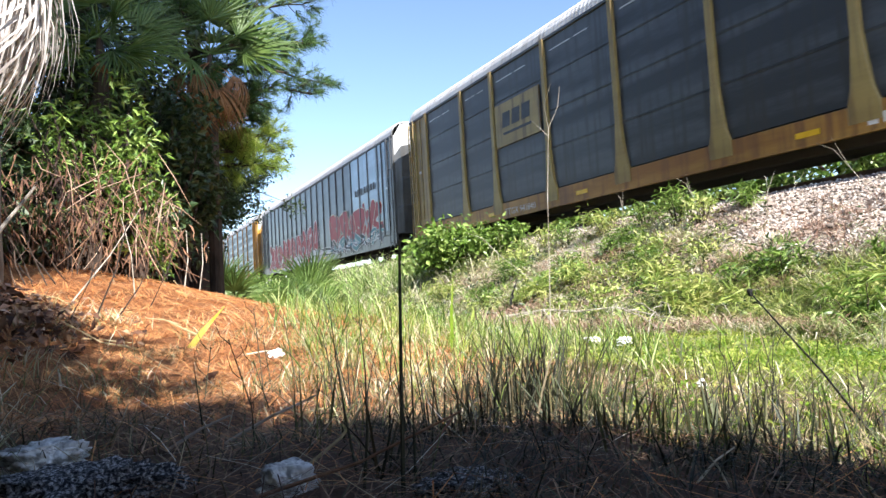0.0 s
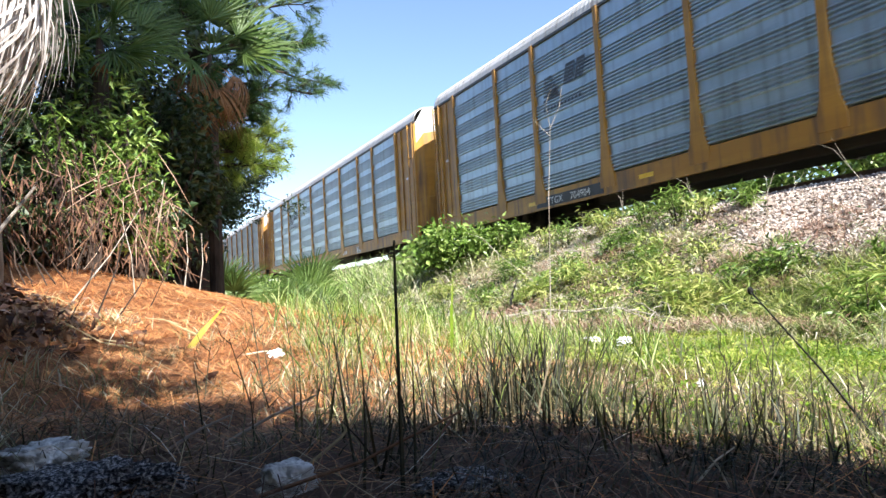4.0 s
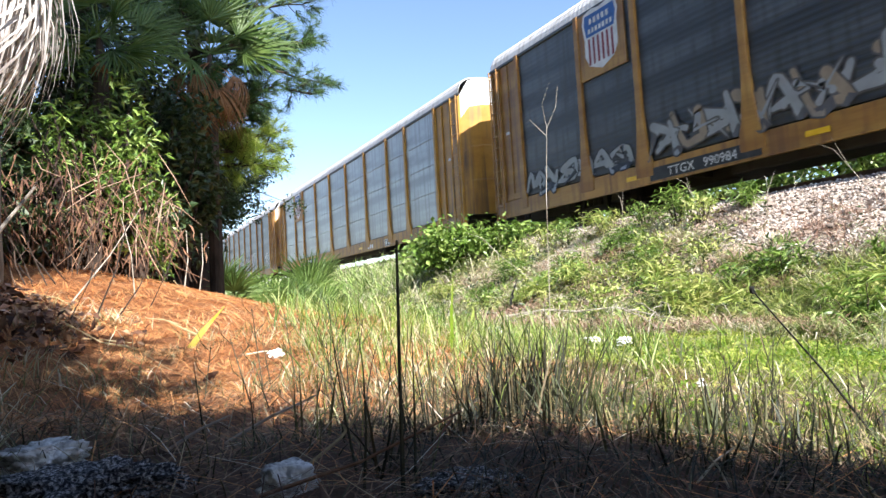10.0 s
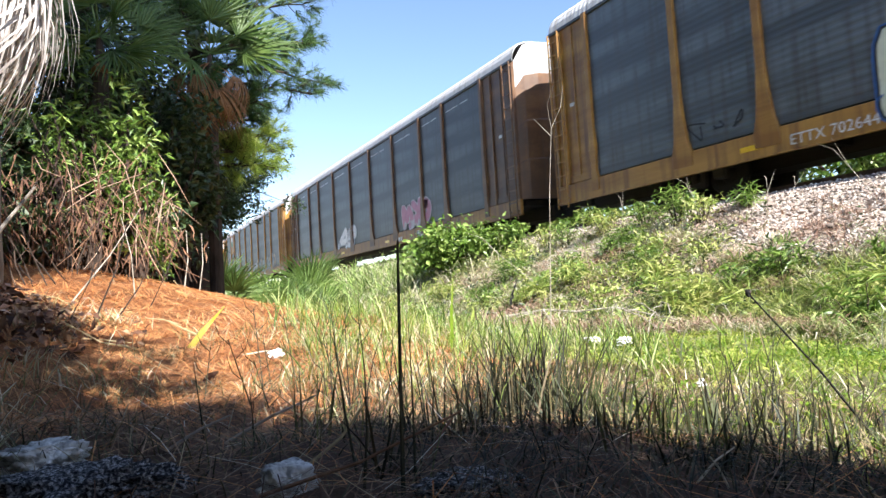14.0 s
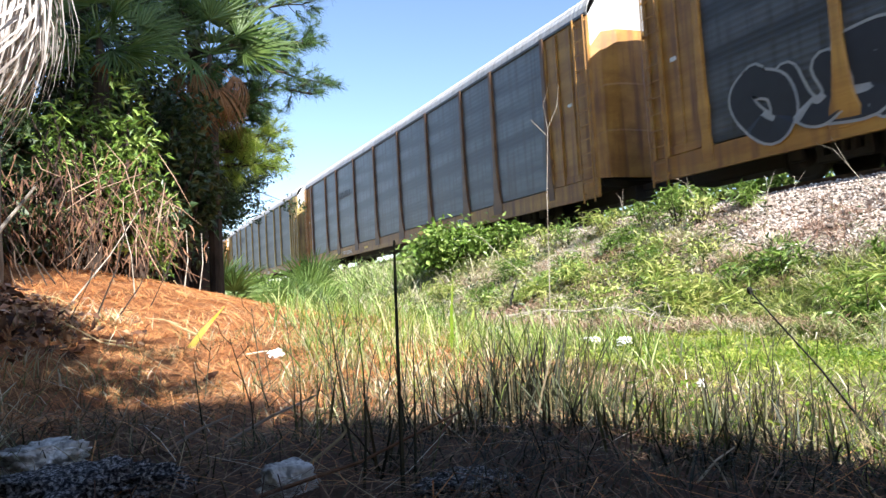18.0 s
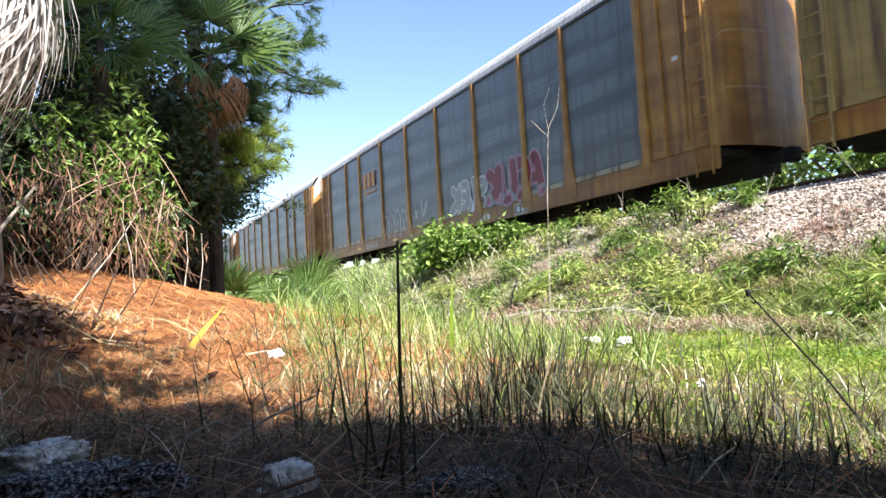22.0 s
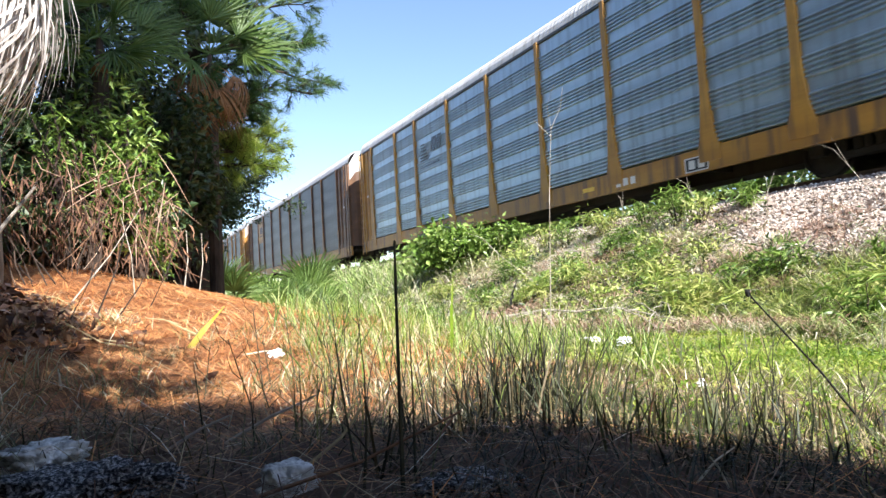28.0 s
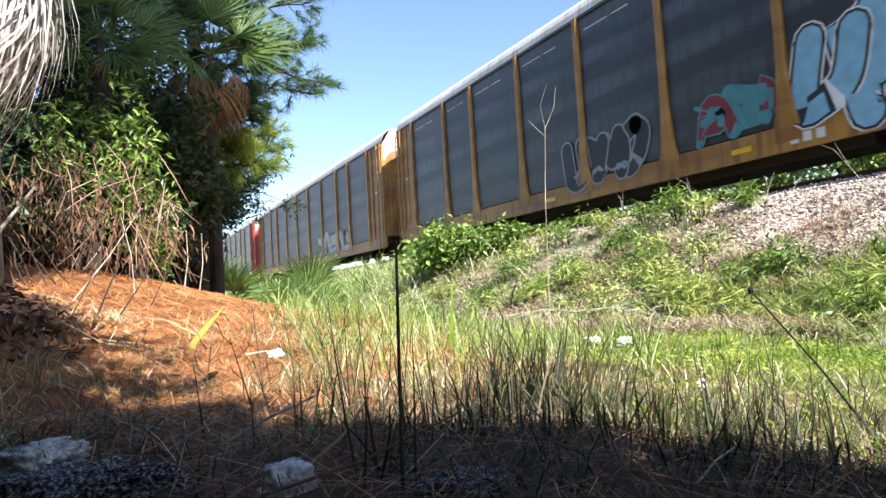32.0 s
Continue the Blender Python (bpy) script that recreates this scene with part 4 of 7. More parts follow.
spray(12, 5.9, 8.7, 1.05, 2.1, "maroon", "pink", "bubble", 4, halo="dull")
spray(12, 14.6, 17.8, 0.7, 1.85, "white", "white", "outline", 5)
spray(12, 13.3, 14.5, 1.3, 2.0, "white", "white", "tag", 3)
spray(13, 5.0, 9.4, 1.05, 1.95, "black", "black", "outline", 5)
spray(13, 2.6, 4.4, 1.2, 1.9, "black", "black", "tag", 3)
spray(14, 2.2, 19.2, 0.98, 1.6, "dull", "grey", "outline", 16)
spray(14, 19.5, 25.2, 1.05, 2.2, "black", "grey", "bubble", 5, halo="grey")
spray(17, 12.9, 15.7, 0.9, 1.95, "black", "dull", "bubble", 4, fatness=1.3)
spray(17, 9.0, 11.4, 0.95, 1.85, "maroon", "teal", "wild", 3, second="teal", fatness=1.1)
spray(17, 5.8, 9.1, 0.75, 2.5, "blue", "black", "bubble", 4, halo="white", fatness=1.25)
spray(17, 2.9, 5.9, 0.75, 1.5, "lilac", "black", "bubble", 4, halo="cream")
spray(17, 2.9, 5.9, 1.4, 2.4, "maroon", "white", "wild", 4, halo="cream")
spray(18, 5.0, 10.0, 0.9, 1.8, "grey", "black", "bubble", 5)

# ---- plants: builders ----
def on_ground(x, y, lift=0.0):
    return np.stack([x, y, ground_z(x, y) + lift], 1)


def scatter(rng, n, x0, x1, y0, y1, keep=None):
    x, y = rng.uniform(x0, x1, n), rng.uniform(y0, y1, n)
    if keep is not None:
        k = keep(x, y, rng)
        x, y = x[k], y[k]
    return x, y


def patchy(x, y, f=1.0, seed=0.0):
    """Smooth patches between 0 and 1 over the ground."""
    return 0.5 + 0.25 * (np.sin(1.3 * f * x + 0.7 * f * y + seed) * np.cos(0.9 * f * y - 0.5 * f * x + 2 * seed)) + 0.25 * np.sin(3.1 * f * x + seed) * np.sin(2.7 * f * y + 1.7 * seed)


def tufted(rng, x, y, per, radius):
    """Blade feet gathered in tufts, with the way each leans: outwards from its tuft."""
    n = len(x)
    a = rng.uniform(0, 2 * np.pi, n * per)
    r = radius * np.sqrt(rng.random(n * per))
    return np.repeat(x, per) + r * np.cos(a), np.repeat(y, per) + r * np.sin(a), a


def gravel_edge(y):
    """Where along x the bare ballast begins: low on the bank close by, only beside the ties farther on."""
    return np.interp(y, [2, 5.4, 6.6, 7.6, 9.0, 12], [8.0, 7.7, 8.0, 8.8, 9.75, 9.9])


def bank_area(x, y, r):
    e = gravel_edge(y)
    gravel = smooth(e - 0.35, e + 0.5, x + 0.9 * (patchy(x, y, 2.3, 2) - 0.5))
    bare = 0.75 * (np.hypot((x - 5.8) / 0.9, (y - 9.2) / 2.0) < 1) + 0.6 * (np.hypot((x - 8.9) / 0.6, (y - 11.3) / 0.9) < 1)
    return (r.random(len(x)) < (1 - 0.96 * gravel) * (1 - bare) * np.clip(1.15 - 0.03 * y, 0.3, 1))


def strands(rng, x, y, length, width, lift, tilt=0.12):
    """Fallen needles and straws: thin lying strips with a slight bow."""
    n = len(x)
    a = rng.uniform(0, 2 * np.pi, n)
    length = rng.uniform(*length, n)
    d = np.stack([np.cos(a), np.sin(a)], 1)
    width = np.minimum(width, 0.0012 + 0.00052 * np.hypot(x, y))     # fine close by, matted bundles farther off
    w = np.stack([-np.sin(a), np.cos(a)], 1) * (width / 2)[:, None]
    up = rng.uniform(-tilt, tilt, n) * length
    rows = []
    for t in (-0.5, 0.0, 0.5):
        px, py = x + d[:, 0] * length * t, y + d[:, 1] * length * t
        z = ground_z(px, py) + lift + rng.uniform(0, 0.004, n) + up * t + (0.03 * length if t == 0 else 0)
        z = np.maximum(z, ground_z(px, py) + 0.003)
        for s in (-1, 1):
            rows.append(np.stack([px + s * w[:, 0], py + s * w[:, 1], z], 1))
    v = np.stack(rows, 1)
    s = np.arange(n) * 6
    fs = np.concatenate([np.stack([s, s + 1, s + 3, s + 2], 1), np.stack([s + 2, s + 3, s + 5, s + 4], 1)])
    return v.reshape(-1, 3).tolist(), [tuple(f) for f in fs.tolist()]


def stones(rng, x, y, size, sink=0.3):
    """Broken stones: jittered octahedra."""
    n = len(x)
    base = np.array([(1, 0, 0), (0, 1, 0), (-1, 0, 0), (0, -1, 0), (0, 0, 0.8), (0, 0, -0.8)])
    r = rng.uniform(*size, n)
    v = base[None] * r[:, None, None] * rng.uniform(0.6, 1.25, (n, 6, 1)) + rng.normal(0, 0.22, (n, 6, 3)) * r[:, None, None]
    a = rng.uniform(0, 6.28, n)
    c, s_ = np.cos(a)[:, None], np.sin(a)[:, None]
    vx, vy = v[..., 0] * c - v[..., 1] * s_, v[..., 0] * s_ + v[..., 1] * c
    z = ground_z(x, y)[:, None] + v[..., 2] + (r * sink)[:, None]
    v = np.stack([vx + x[:, None], vy + y[:, None], z], -1)
    s = np.arange(n) * 6
    fs = np.concatenate([np.stack([s + i, s + (i + 1) % 4, s + 4], 1) for i in range(4)] + [np.stack([s + (i + 1) % 4, s + i, s + 5], 1) for i in range(4)])
    return v.reshape(-1, 3).tolist(), [tuple(f) for f in fs.tolist()]


def fan_frond(rng, radius, petiole, count, arc, droop, split=0.45, width=0.05):
    """A fan palm leaf: stalk along +y, then pleated leaflets that spread and hang at the tips."""
    out = []
    out.append(tube([(0, 0, 0), (0, petiole * 0.5, petiole * 0.04), (0, petiole, 0)], [0.014, 0.011, 0.009], 5))
    for i in range(count):
        a = (i / (count - 1) - 0.5) * arc + rng.uniform(-0.03, 0.03)
        L = radius * (1 - 0.25 * abs(i / (count - 1) - 0.5) * 2) * rng.uniform(0.88, 1.05)
        d = Vector((math.sin(a), math.cos(a), 0))
        n = Vector((math.cos(a), -math.sin(a), 0))
        hang = droop * rng.uniform(0.6, 1.4)
        vs, fs = [], []
        tilt = rng.normal(0, 0.1)
        for k, t in enumerate((0.04, 0.2, 0.5, 0.78, 1.0)):
            w = width * (0.35, 1.0, 0.85, 0.5, 0.04)[k] * radius
            p = Vector((0, petiole, 0)) + d * L * t * (1 - 0.2 * hang * t * t) + Vector((0, 0, (0.1 + tilt) * L * t - hang * L * max(0, t - split) ** 1.6))
            vs += [tuple(p - n * w / 2), tuple(p + Vector((0, 0, -0.3 * w))), tuple(p + n * w / 2)]
        for k in range(4):
            fs += [(3 * k, 3 * k + 1, 3 * k + 4, 3 * k + 3), (3 * k + 1, 3 * k + 2, 3 * k + 5, 3 * k + 4)]
        out.append((vs, fs))
    vs, fs = join(*out)
    fs = list(fs)
    k0 = len(vs) - 15 * count
    for i in range(count - 1):      # neighbouring leaflets are fused near the stalk
        a, b = k0 + 15 * i, k0 + 15 * (i + 1)
        fs.append((a + 2, b, b + 3, a + 5))
    return vs, fs


def aimed(at, to, roll=0.0):
    """Pose at a point with +y towards a direction, +z as near up as may be, then rolled about y."""
    y = Vector(to).normalized()
    x = y.cross(Vector((0, 0, 1)))
    x = x.normalized() if x.length > 1e-4 else Vector((1, 0, 0))
    z = x.cross(y)
    m = Matrix((x, y, z)).transposed().to_4x4()
    return Matrix.Translation(at) @ m @ Matrix.Rotation(radians(roll), 4, "Y")


def needle_tufts(rng, pts, dirs, count, length, width=0.009, spread=0.8):
    """Bursts of long needles at twig ends."""
    pts, dirs = np.repeat(np.asarray(pts, float), count, 0), np.repeat(np.asarray(dirs, float), count, 0)
    n = len(pts)
    d = dirs / (np.linalg.norm(dirs, axis=1)[:, None] + 1e-9) * rng.uniform(0.4, 1, n)[:, None] + rng.normal(0, spread * 0.55, (n, 3))
    d /= np.linalg.norm(d, axis=1)[:, None]
    L = (length * rng.uniform(0.7, 1.15, n))[:, None]
    w = np.cross(d, rng.normal(size=(n, 3)))
    w /= np.linalg.norm(w, axis=1)[:, None] + 1e-9
    pts = pts + rng.normal(0, 0.03, (n, 3))
    tip = pts + d * L
    tip[:, 2] -= 0.12 * L[:, 0]
    v = np.stack([pts - w * width / 2, pts + w * width / 2, tip], 1)
    s = np.arange(n) * 3
    return v.reshape(-1, 3).tolist(), [tuple(f) for f in np.stack([s, s + 1, s + 2], 1).tolist()]


def limb(rng, a, b, r0, r1, sag=0.1, bits=5):
    a, b = Vector(a), Vector(b)
    pts = []
    for i in range(bits + 1):
        t = i / bits
        p = a.lerp(b, t) + Vector((rng.normal(0, 0.02), rng.normal(0, 0.02), rng.normal(0, 0.02))) * (b - a).length
        p.z += sag * math.sin(math.pi * t) * (b - a).length
        pts.append(p)
    return pts, tube(pts, [r0 + (r1 - r0) * i / bits for i in range(bits + 1)], 6)


def bush(name, label, category, base, size, count, leaf, rng, mat, stems=7, narrow=0.42, group="", droop=0.3, twig=0.018, foot=0.05):
    """A shrub: stems fanning from the ground and leaves in uneven clumps along them."""
    bx, by = base
    bz = float(ground_z(bx, by))
    sx, sy, sz = size
    ob = tagged(new(name), label, category, group)
    ob.location = (bx, by, bz)
    wood, clumps = [], []
    for i in range(stems):
        a = 2 * math.pi * (i + rng.uniform(-0.3, 0.3)) / stems
        r = rng.uniform(0.25, 0.95)
        tip = Vector((math.cos(a) * sx / 2 * r, math.sin(a) * sy / 2 * r, sz * rng.uniform(0.55, 1.0) * (1.05 - 0.35 * r)))
        pts, vf = limb(rng, (foot * math.cos(a), foot * math.sin(a), -0.05) if foot < 0.1 else (tip.x + rng.normal(0, foot), tip.y + rng.normal(0, 0.1), -0.05), tip, twig * sz, 0.004, 0.08)
        wood.append(vf)
        for k in range(2, len(pts)):
            for _ in range(3):
                clumps.append((np.array(pts[k]) + rng.normal(0, 0.09, 3) * np.array([sx, sy, sz]), rng.uniform(0.09, 0.2) * (sx + sy) / 2))
    part("branchwork", mesh_of("branchwork", *join(*wood), M_BARK), None, ob)
    w = np.array([c[1] ** 2 for c in clumps])
    pick = rng.choice(len(clumps), count, p=w / w.sum())
    cen = np.array([c[0] for c in clumps])[pick]
    rad = np.array([c[1] for c in clumps])[pick]
    q = rng.normal(size=(count, 3))
    q /= np.linalg.norm(q, axis=1)[:, None]
    p = cen + q * (rad * rng.uniform(0.5, 1.0, count))[:, None] * np.array([1, 1, 0.8])
    p[:, 2] = np.maximum(p[:, 2], 0.03)
    part("foliage", mesh_of("foliage", *leaves(p, leaf * rng.uniform(0.6, 1.3, count), rng, droop, narrow=narrow), mat), None, ob)
    return ob


# ---- ground cover ----
rng = np.random.default_rng(7)


def cover(name, vf, mat, label):
    return stuff(name, vf, mat, label, name.replace("_", " "))


# orange needle litter on the mound
x, y = scatter(rng, 140000, -4.5, 4.2, 0.5, 13, lambda x, y, r: (r.random(len(x)) < (0.25 + 2.4 / (y + 0.6)) * (0.08 + 0.92 * smooth(1.5, 2.6, y))) & (x < 0.3 + 0.32 * y + 1.0 * patchy(x, y, 1.4)) & (x > -1.4 - 0.35 * y))
cover("needle_litter", strands(rng, x, y, (0.12, 0.32), 0.0045, 0.012, 0.25), M_NEEDLE, "orange-brown fallen pine needles lying thick on the mound")
# straws and twigs over it
x, y = scatter(rng, 1900, -3.0, 3.5, 0.6, 9, lambda x, y, r: x < 1.6 + 0.2 * y)
cover("fallen_straw", strands(rng, x, y, (0.08, 0.42), 0.005, 0.012, 0.35), M_STRAW, "pale dry straws scattered over the needle litter")
# thin green weeds coming through the needles
x, y = scatter(rng, 11000, -1.8, 2.6, 1.4, 6.0, lambda x, y, r: (r.random(len(x)) < 0.75 * smooth(0.45, 0.75, patchy(x, y, 2.2, 1.0))) & (x < 2.6 + 0.1 * y))
cover("thin_grass", blades(on_ground(x, y), rng.uniform(0.04, 0.17, len(x)), 0.006, rng.uniform(0.1, 0.9, len(x)), 0.5, rng), M_GRASS_DRY, "sparse green and straw blades through needles")


def lime_area(x, y, r):
    az = np.degrees(np.arctan2(x, y))
    return (az > 33 + 13 * patchy(x, y, 3)) & (np.hypot(x, y) > 1.15) & (x < 5.6 + 0.5 * patchy(x, y, 2)) & (r.random(len(x)) < np.clip(1.5 - 0.13 * np.hypot(x, y), 0.3, 1))


x, y = scatter(rng, 6200, 0.8, 6.6, -1.0, 6.4, lime_area)
x, y, a = tufted(rng, x, y, 8, 0.05)
cover("lime_grass", blades(on_ground(x, y), rng.uniform(0.03, 0.1, len(x)), rng.uniform(0.6, 1.2, len(x)) * np.minimum(0.01, 0.0012 + 0.0016 * np.hypot(x, y)), rng.uniform(0.1, 0.9, len(x)), rng.uniform(0.2, 1.1, len(x)), rng, 3, a), M_GRASS_LIME, "low bright lime-green grass on the flat")
x, y = scatter(rng, 30000, 1.0, 6.4, -1.0, 6.4, lambda x, y, r: lime_area(x, y, r) & (r.random(len(x)) < 0.35 + 0.65 * patchy(x, y, 4.0, 4)))
cover("lime_herbs", leaves(on_ground(x, y) + np.stack([0 * x, 0 * x, rng.uniform(0.01, 0.075, len(x))], 1), rng.uniform(0.6, 1.3, len(x)) * np.minimum(0.036, 0.014 + 0.005 * np.hypot(x, y)), rng, 0.1, 0.4, 0.7), M_GRASS_LIME, "bright lime-green creeping herbs on the flat")


def middle_area(x, y, r):
    az = np.degrees(np.arctan2(x, y))
    return (az > 9 + 7 * patchy(x, y, 2)) & (r.random(len(x)) < (1 - 0.93 * smooth(33, 44, az)) * (0.3 + 0.7 * smooth(1.9, 2.9, np.hypot(x, y)))) & (x > 0.2) & (x < 6.3) & (r.random(len(x)) < np.clip(1.3 - 0.09 * np.hypot(x, y), 0.25, 1))


x, y = scatter(rng, 26000, 0.2, 6.3, 0.9, 15, middle_area)
cover("swale_grass", blades(on_ground(x, y), rng.uniform(0.06, 0.3, len(x)) ** 1.1, rng.uniform(0.6, 1.2, len(x)) * np.minimum(0.007, 0.0012 + 0.0013 * np.hypot(x, y)), rng.uniform(0.05, 0.7, len(x)), rng.uniform(0.1, 0.9, len(x)), rng, 3), M_SWALE, "mixed green and dry grass in the swale")
x, y = scatter(rng, 9000, 0.9, 6.0, 2.0, 12, lambda x, y, r: (np.degrees(np.arctan2(x, y)) > 13) & (np.degrees(np.arctan2(x, y)) < 42) & (r.random(len(x)) < smooth(0.4, 0.7, patchy(x, y, 1.6, 3))))
cover("swale_green", blades(on_ground(x, y), rng.uniform(0.08, 0.3, len(x)), np.minimum(0.009, 0.001 + 0.0014 * np.hypot(x, y)), rng.uniform(0.05, 0.5, len(x)), rng.uniform(0.1, 0.7, len(x)), rng, 3), M_GRASS_LIME, "clumps of fresh green grass in the swale")


# taller single blades and dark stems standing in the swale
x, y = scatter(rng, 1500, 0.7, 4.6, 2.2, 8.5, lambda x, y, r: (np.degrees(np.arctan2(x, y)) > 12) & (np.degrees(np.arctan2(x, y)) < 44) & (r.random(len(x)) < 0.15 + 0.85 * smooth(0.4, 0.7, patchy(x, y, 2.4, 21))))
cover("swale_tall_grass", blades(on_ground(x, y), rng.uniform(0.18, 0.48, len(x)), np.minimum(0.013, 0.003 + 0.0017 * np.hypot(x, y)), rng.uniform(0.05, 0.5, len(x)), rng.uniform(0.1, 0.9, len(x)), rng, 4), M_GRASS, "taller green grass blades standing in the swale")
x, y = scatter(rng, 520, 0.9, 4.4, 2.0, 7.0, lambda x, y, r: (np.degrees(np.arctan2(x, y)) > 14) & (r.random(len(x)) < 0.2 + 0.8 * smooth(0.4, 0.7, patchy(x, y, 2.1, 25))))
cover("swale_dark_stems", blades(on_ground(x, y), rng.uniform(0.15, 0.42, len(x)), np.minimum(0.01, 0.002 + 0.0014 * np.hypot(x, y)), rng.uniform(0.05, 0.6, len(x)), rng.uniform(0.0, 0.5, len(x)), rng, 4), M_SEDGE_GREEN, "dark thin stems standing in the swale")


# grass on the bank
x, y = scatter(rng, 5600, 5.3, 10.2, 0.5, 30, bank_area)
tall = np.repeat(0.45 + 0.75 * patchy(x, y, 1.7) + rng.uniform(-0.2, 0.2, len(x)), 11)
x, y, a = tufted(rng, x, y, 11, 0.08)
cover("bank_grass", blades(on_ground(x, y), tall * rng.uniform(0.1, 0.34, len(x)), rng.uniform(0.009, 0.017, len(x)), rng.uniform(0.2, 1.2, len(x)), rng.uniform(0.5, 1.5, len(x)), rng, 3, a), M_GRASS_DRY, "grey-green and straw-coloured grass tufts on the bank")
x, y = scatter(rng, 2700, 5.5, 9.6, 0.5, 26, lambda x, y, r: bank_area(x, y, r) & (r.random(len(x)) < 0.1 + 0.9 * smooth(0.5, 0.62, patchy(x, y, 1.9, 5)) + 0.8 * smooth(6.0, 3.0, y) * (x < 8.2)))
x, y, a = tufted(rng, x, y, 12, 0.05)
cover("bank_green", blades(on_ground(x, y), rng.uniform(0.12, 0.4, len(x)), rng.uniform(0.011, 0.02, len(x)), rng.uniform(0.2, 1.0, len(x)), rng.uniform(0.7, 1.6, len(x)), rng, 4, a), M_GRASS, "lush arching green grass tufts on the bank")
x, y = scatter(rng, 1900, 5.0, 9.9, 1.0, 24, lambda x, y, r: r.random(len(x)) < smooth(0.5, 0.68, patchy(x, y, 1.5, 8)) + 0.7 * (np.hypot((x - 8.9) / 0.7, (y - 11.3) / 1.0) < 1) + 0.6 * (np.hypot((x - 5.9) / 0.9, (y - 9.4) / 1.9) < 1) + 0.5 * (np.hypot((x - 9.0) / 0.5, (y - 6.3) / 0.7) < 1))
x, y, a = tufted(rng, x, y, 9, 0.12)
cover("bank_dead_grass", blades(on_ground(x, y), rng.uniform(0.08, 0.28, len(x)), rng.uniform(0.008, 0.015, len(x)), rng.uniform(0.5, 1.8, len(x)), rng.uniform(0.3, 1.2, len(x)), rng, 3, a), M_DEAD_PINK, "pinkish-brown dead weed patches on the bank")
x, y = scatter(rng, 5200, 4.7, 6.9, 6.8, 11.6, lambda x, y, r: np.hypot((x - 5.8) / 1.05, (y - 9.2) / 2.3) < 0.6 + 0.6 * r.random(len(x)))
cover("dead_stems", strands(rng, x, y, (0.12, 0.45), 0.009, 0.02, 0.4), M_DEAD_PINK, "matted pinkish dead stems at the foot of the bank")
x, y = scatter(rng, 1300, 5.7, 8.3, 1.6, 6.6, lambda x, y, r: (x < gravel_edge(y) - 0.1) & (r.random(len(x)) < 0.25 + 0.75 * patchy(x, y, 2.4, 6)))
x, y, a = tufted(rng, x, y, 10, 0.05)
cover("arching_grass", blades(on_ground(x, y), rng.uniform(0.14, 0.4, len(x)) * (0.35 + 1.1 * patchy(x, y, 2.4, 6)), rng.uniform(0.012, 0.02, len(x)), rng.uniform(0.1, 0.8, len(x)), rng.uniform(0.9, 1.9, len(x)), rng, 4, a), M_WEED, "long arching green grass low on the bank")
# broad-leaved weeds and dead stems on the bank
x, y = scatter(rng, 1300, 5.3, 9.9, 1.5, 24, lambda x, y, r: bank_area(x, y, r) & (r.random(len(x)) < (0.12 + 0.88 * smooth(0.45, 0.62, patchy(x, y, 2.1, 11))) * (0.2 + 0.8 * smooth(5.2, 7.0, y))))
q = rng.normal(0, 1, (len(x) * 15, 3)) * np.array([0.1, 0.1, 0.07])
c = np.repeat(on_ground(x, y, 0.15), 15, 0) + q
cover("bank_weeds", leaves(c, rng.uniform(0.04, 0.11, len(c)), rng, 0.1, 0.36), M_WEED, "small broad-leaved weeds among the bank grass")
# dark leaves put in to imitate the shaded gaps between tufts
x, y = scatter(rng, 420, 5.4, 9.4, 4.5, 18, lambda x, y, r: bank_area(x, y, r))
q = rng.normal(0, 1, (len(x) * 14, 3)) * np.array([0.09, 0.09, 0.06])
c = np.repeat(on_ground(x, y, 0.12), 14, 0) + q
cover("bank_dark_weeds", leaves(c, rng.uniform(0.05, 0.12, len(c)), rng, 0.1, 0.4), M_LEAF_DARK, "dark green leaves standing in for shaded gaps in the bank growth")
x, y = scatter(rng, 1100, 4.8, 9.6, 2, 18, lambda x, y, r: r.random(len(x)) < smooth(0.4, 0.65, patchy(x, y, 1.5, 8)))
cover("bank_twigs", blades(on_ground(x, y), rng.uniform(0.15, 0.5, len(x)), 0.008, rng.uniform(0.2, 1.8, len(x)), rng.uniform(-0.3, 0.8, len(x)), rng, 3), M_STICK, "pale dead stems on the bank")
# long pale straws bowed over the bank grass
x, y = scatter(rng, 1700, 5.2, 9.6, 1.5, 20, lambda x, y, r: bank_area(x, y, r) & (r.random(len(x)) < (0.12 + 0.88 * smooth(5.0, 7.5, y)) * (0.2 + 0.8 * smooth(0.4, 0.65, patchy(x, y, 2.0, 17)))))
x, y, a = tufted(rng, x, y, 6, 0.1)
cover("bank_straw", blades(on_ground(x, y), rng.uniform(0.14, 0.5, len(x)), rng.uniform(0.01, 0.02, len(x)), rng.uniform(0.2, 1.4, len(x)), rng.uniform(0.5, 1.8, len(x)), rng, 4, a), M_STRAW_PALE, "long bleached straws bowed over the bank grass")
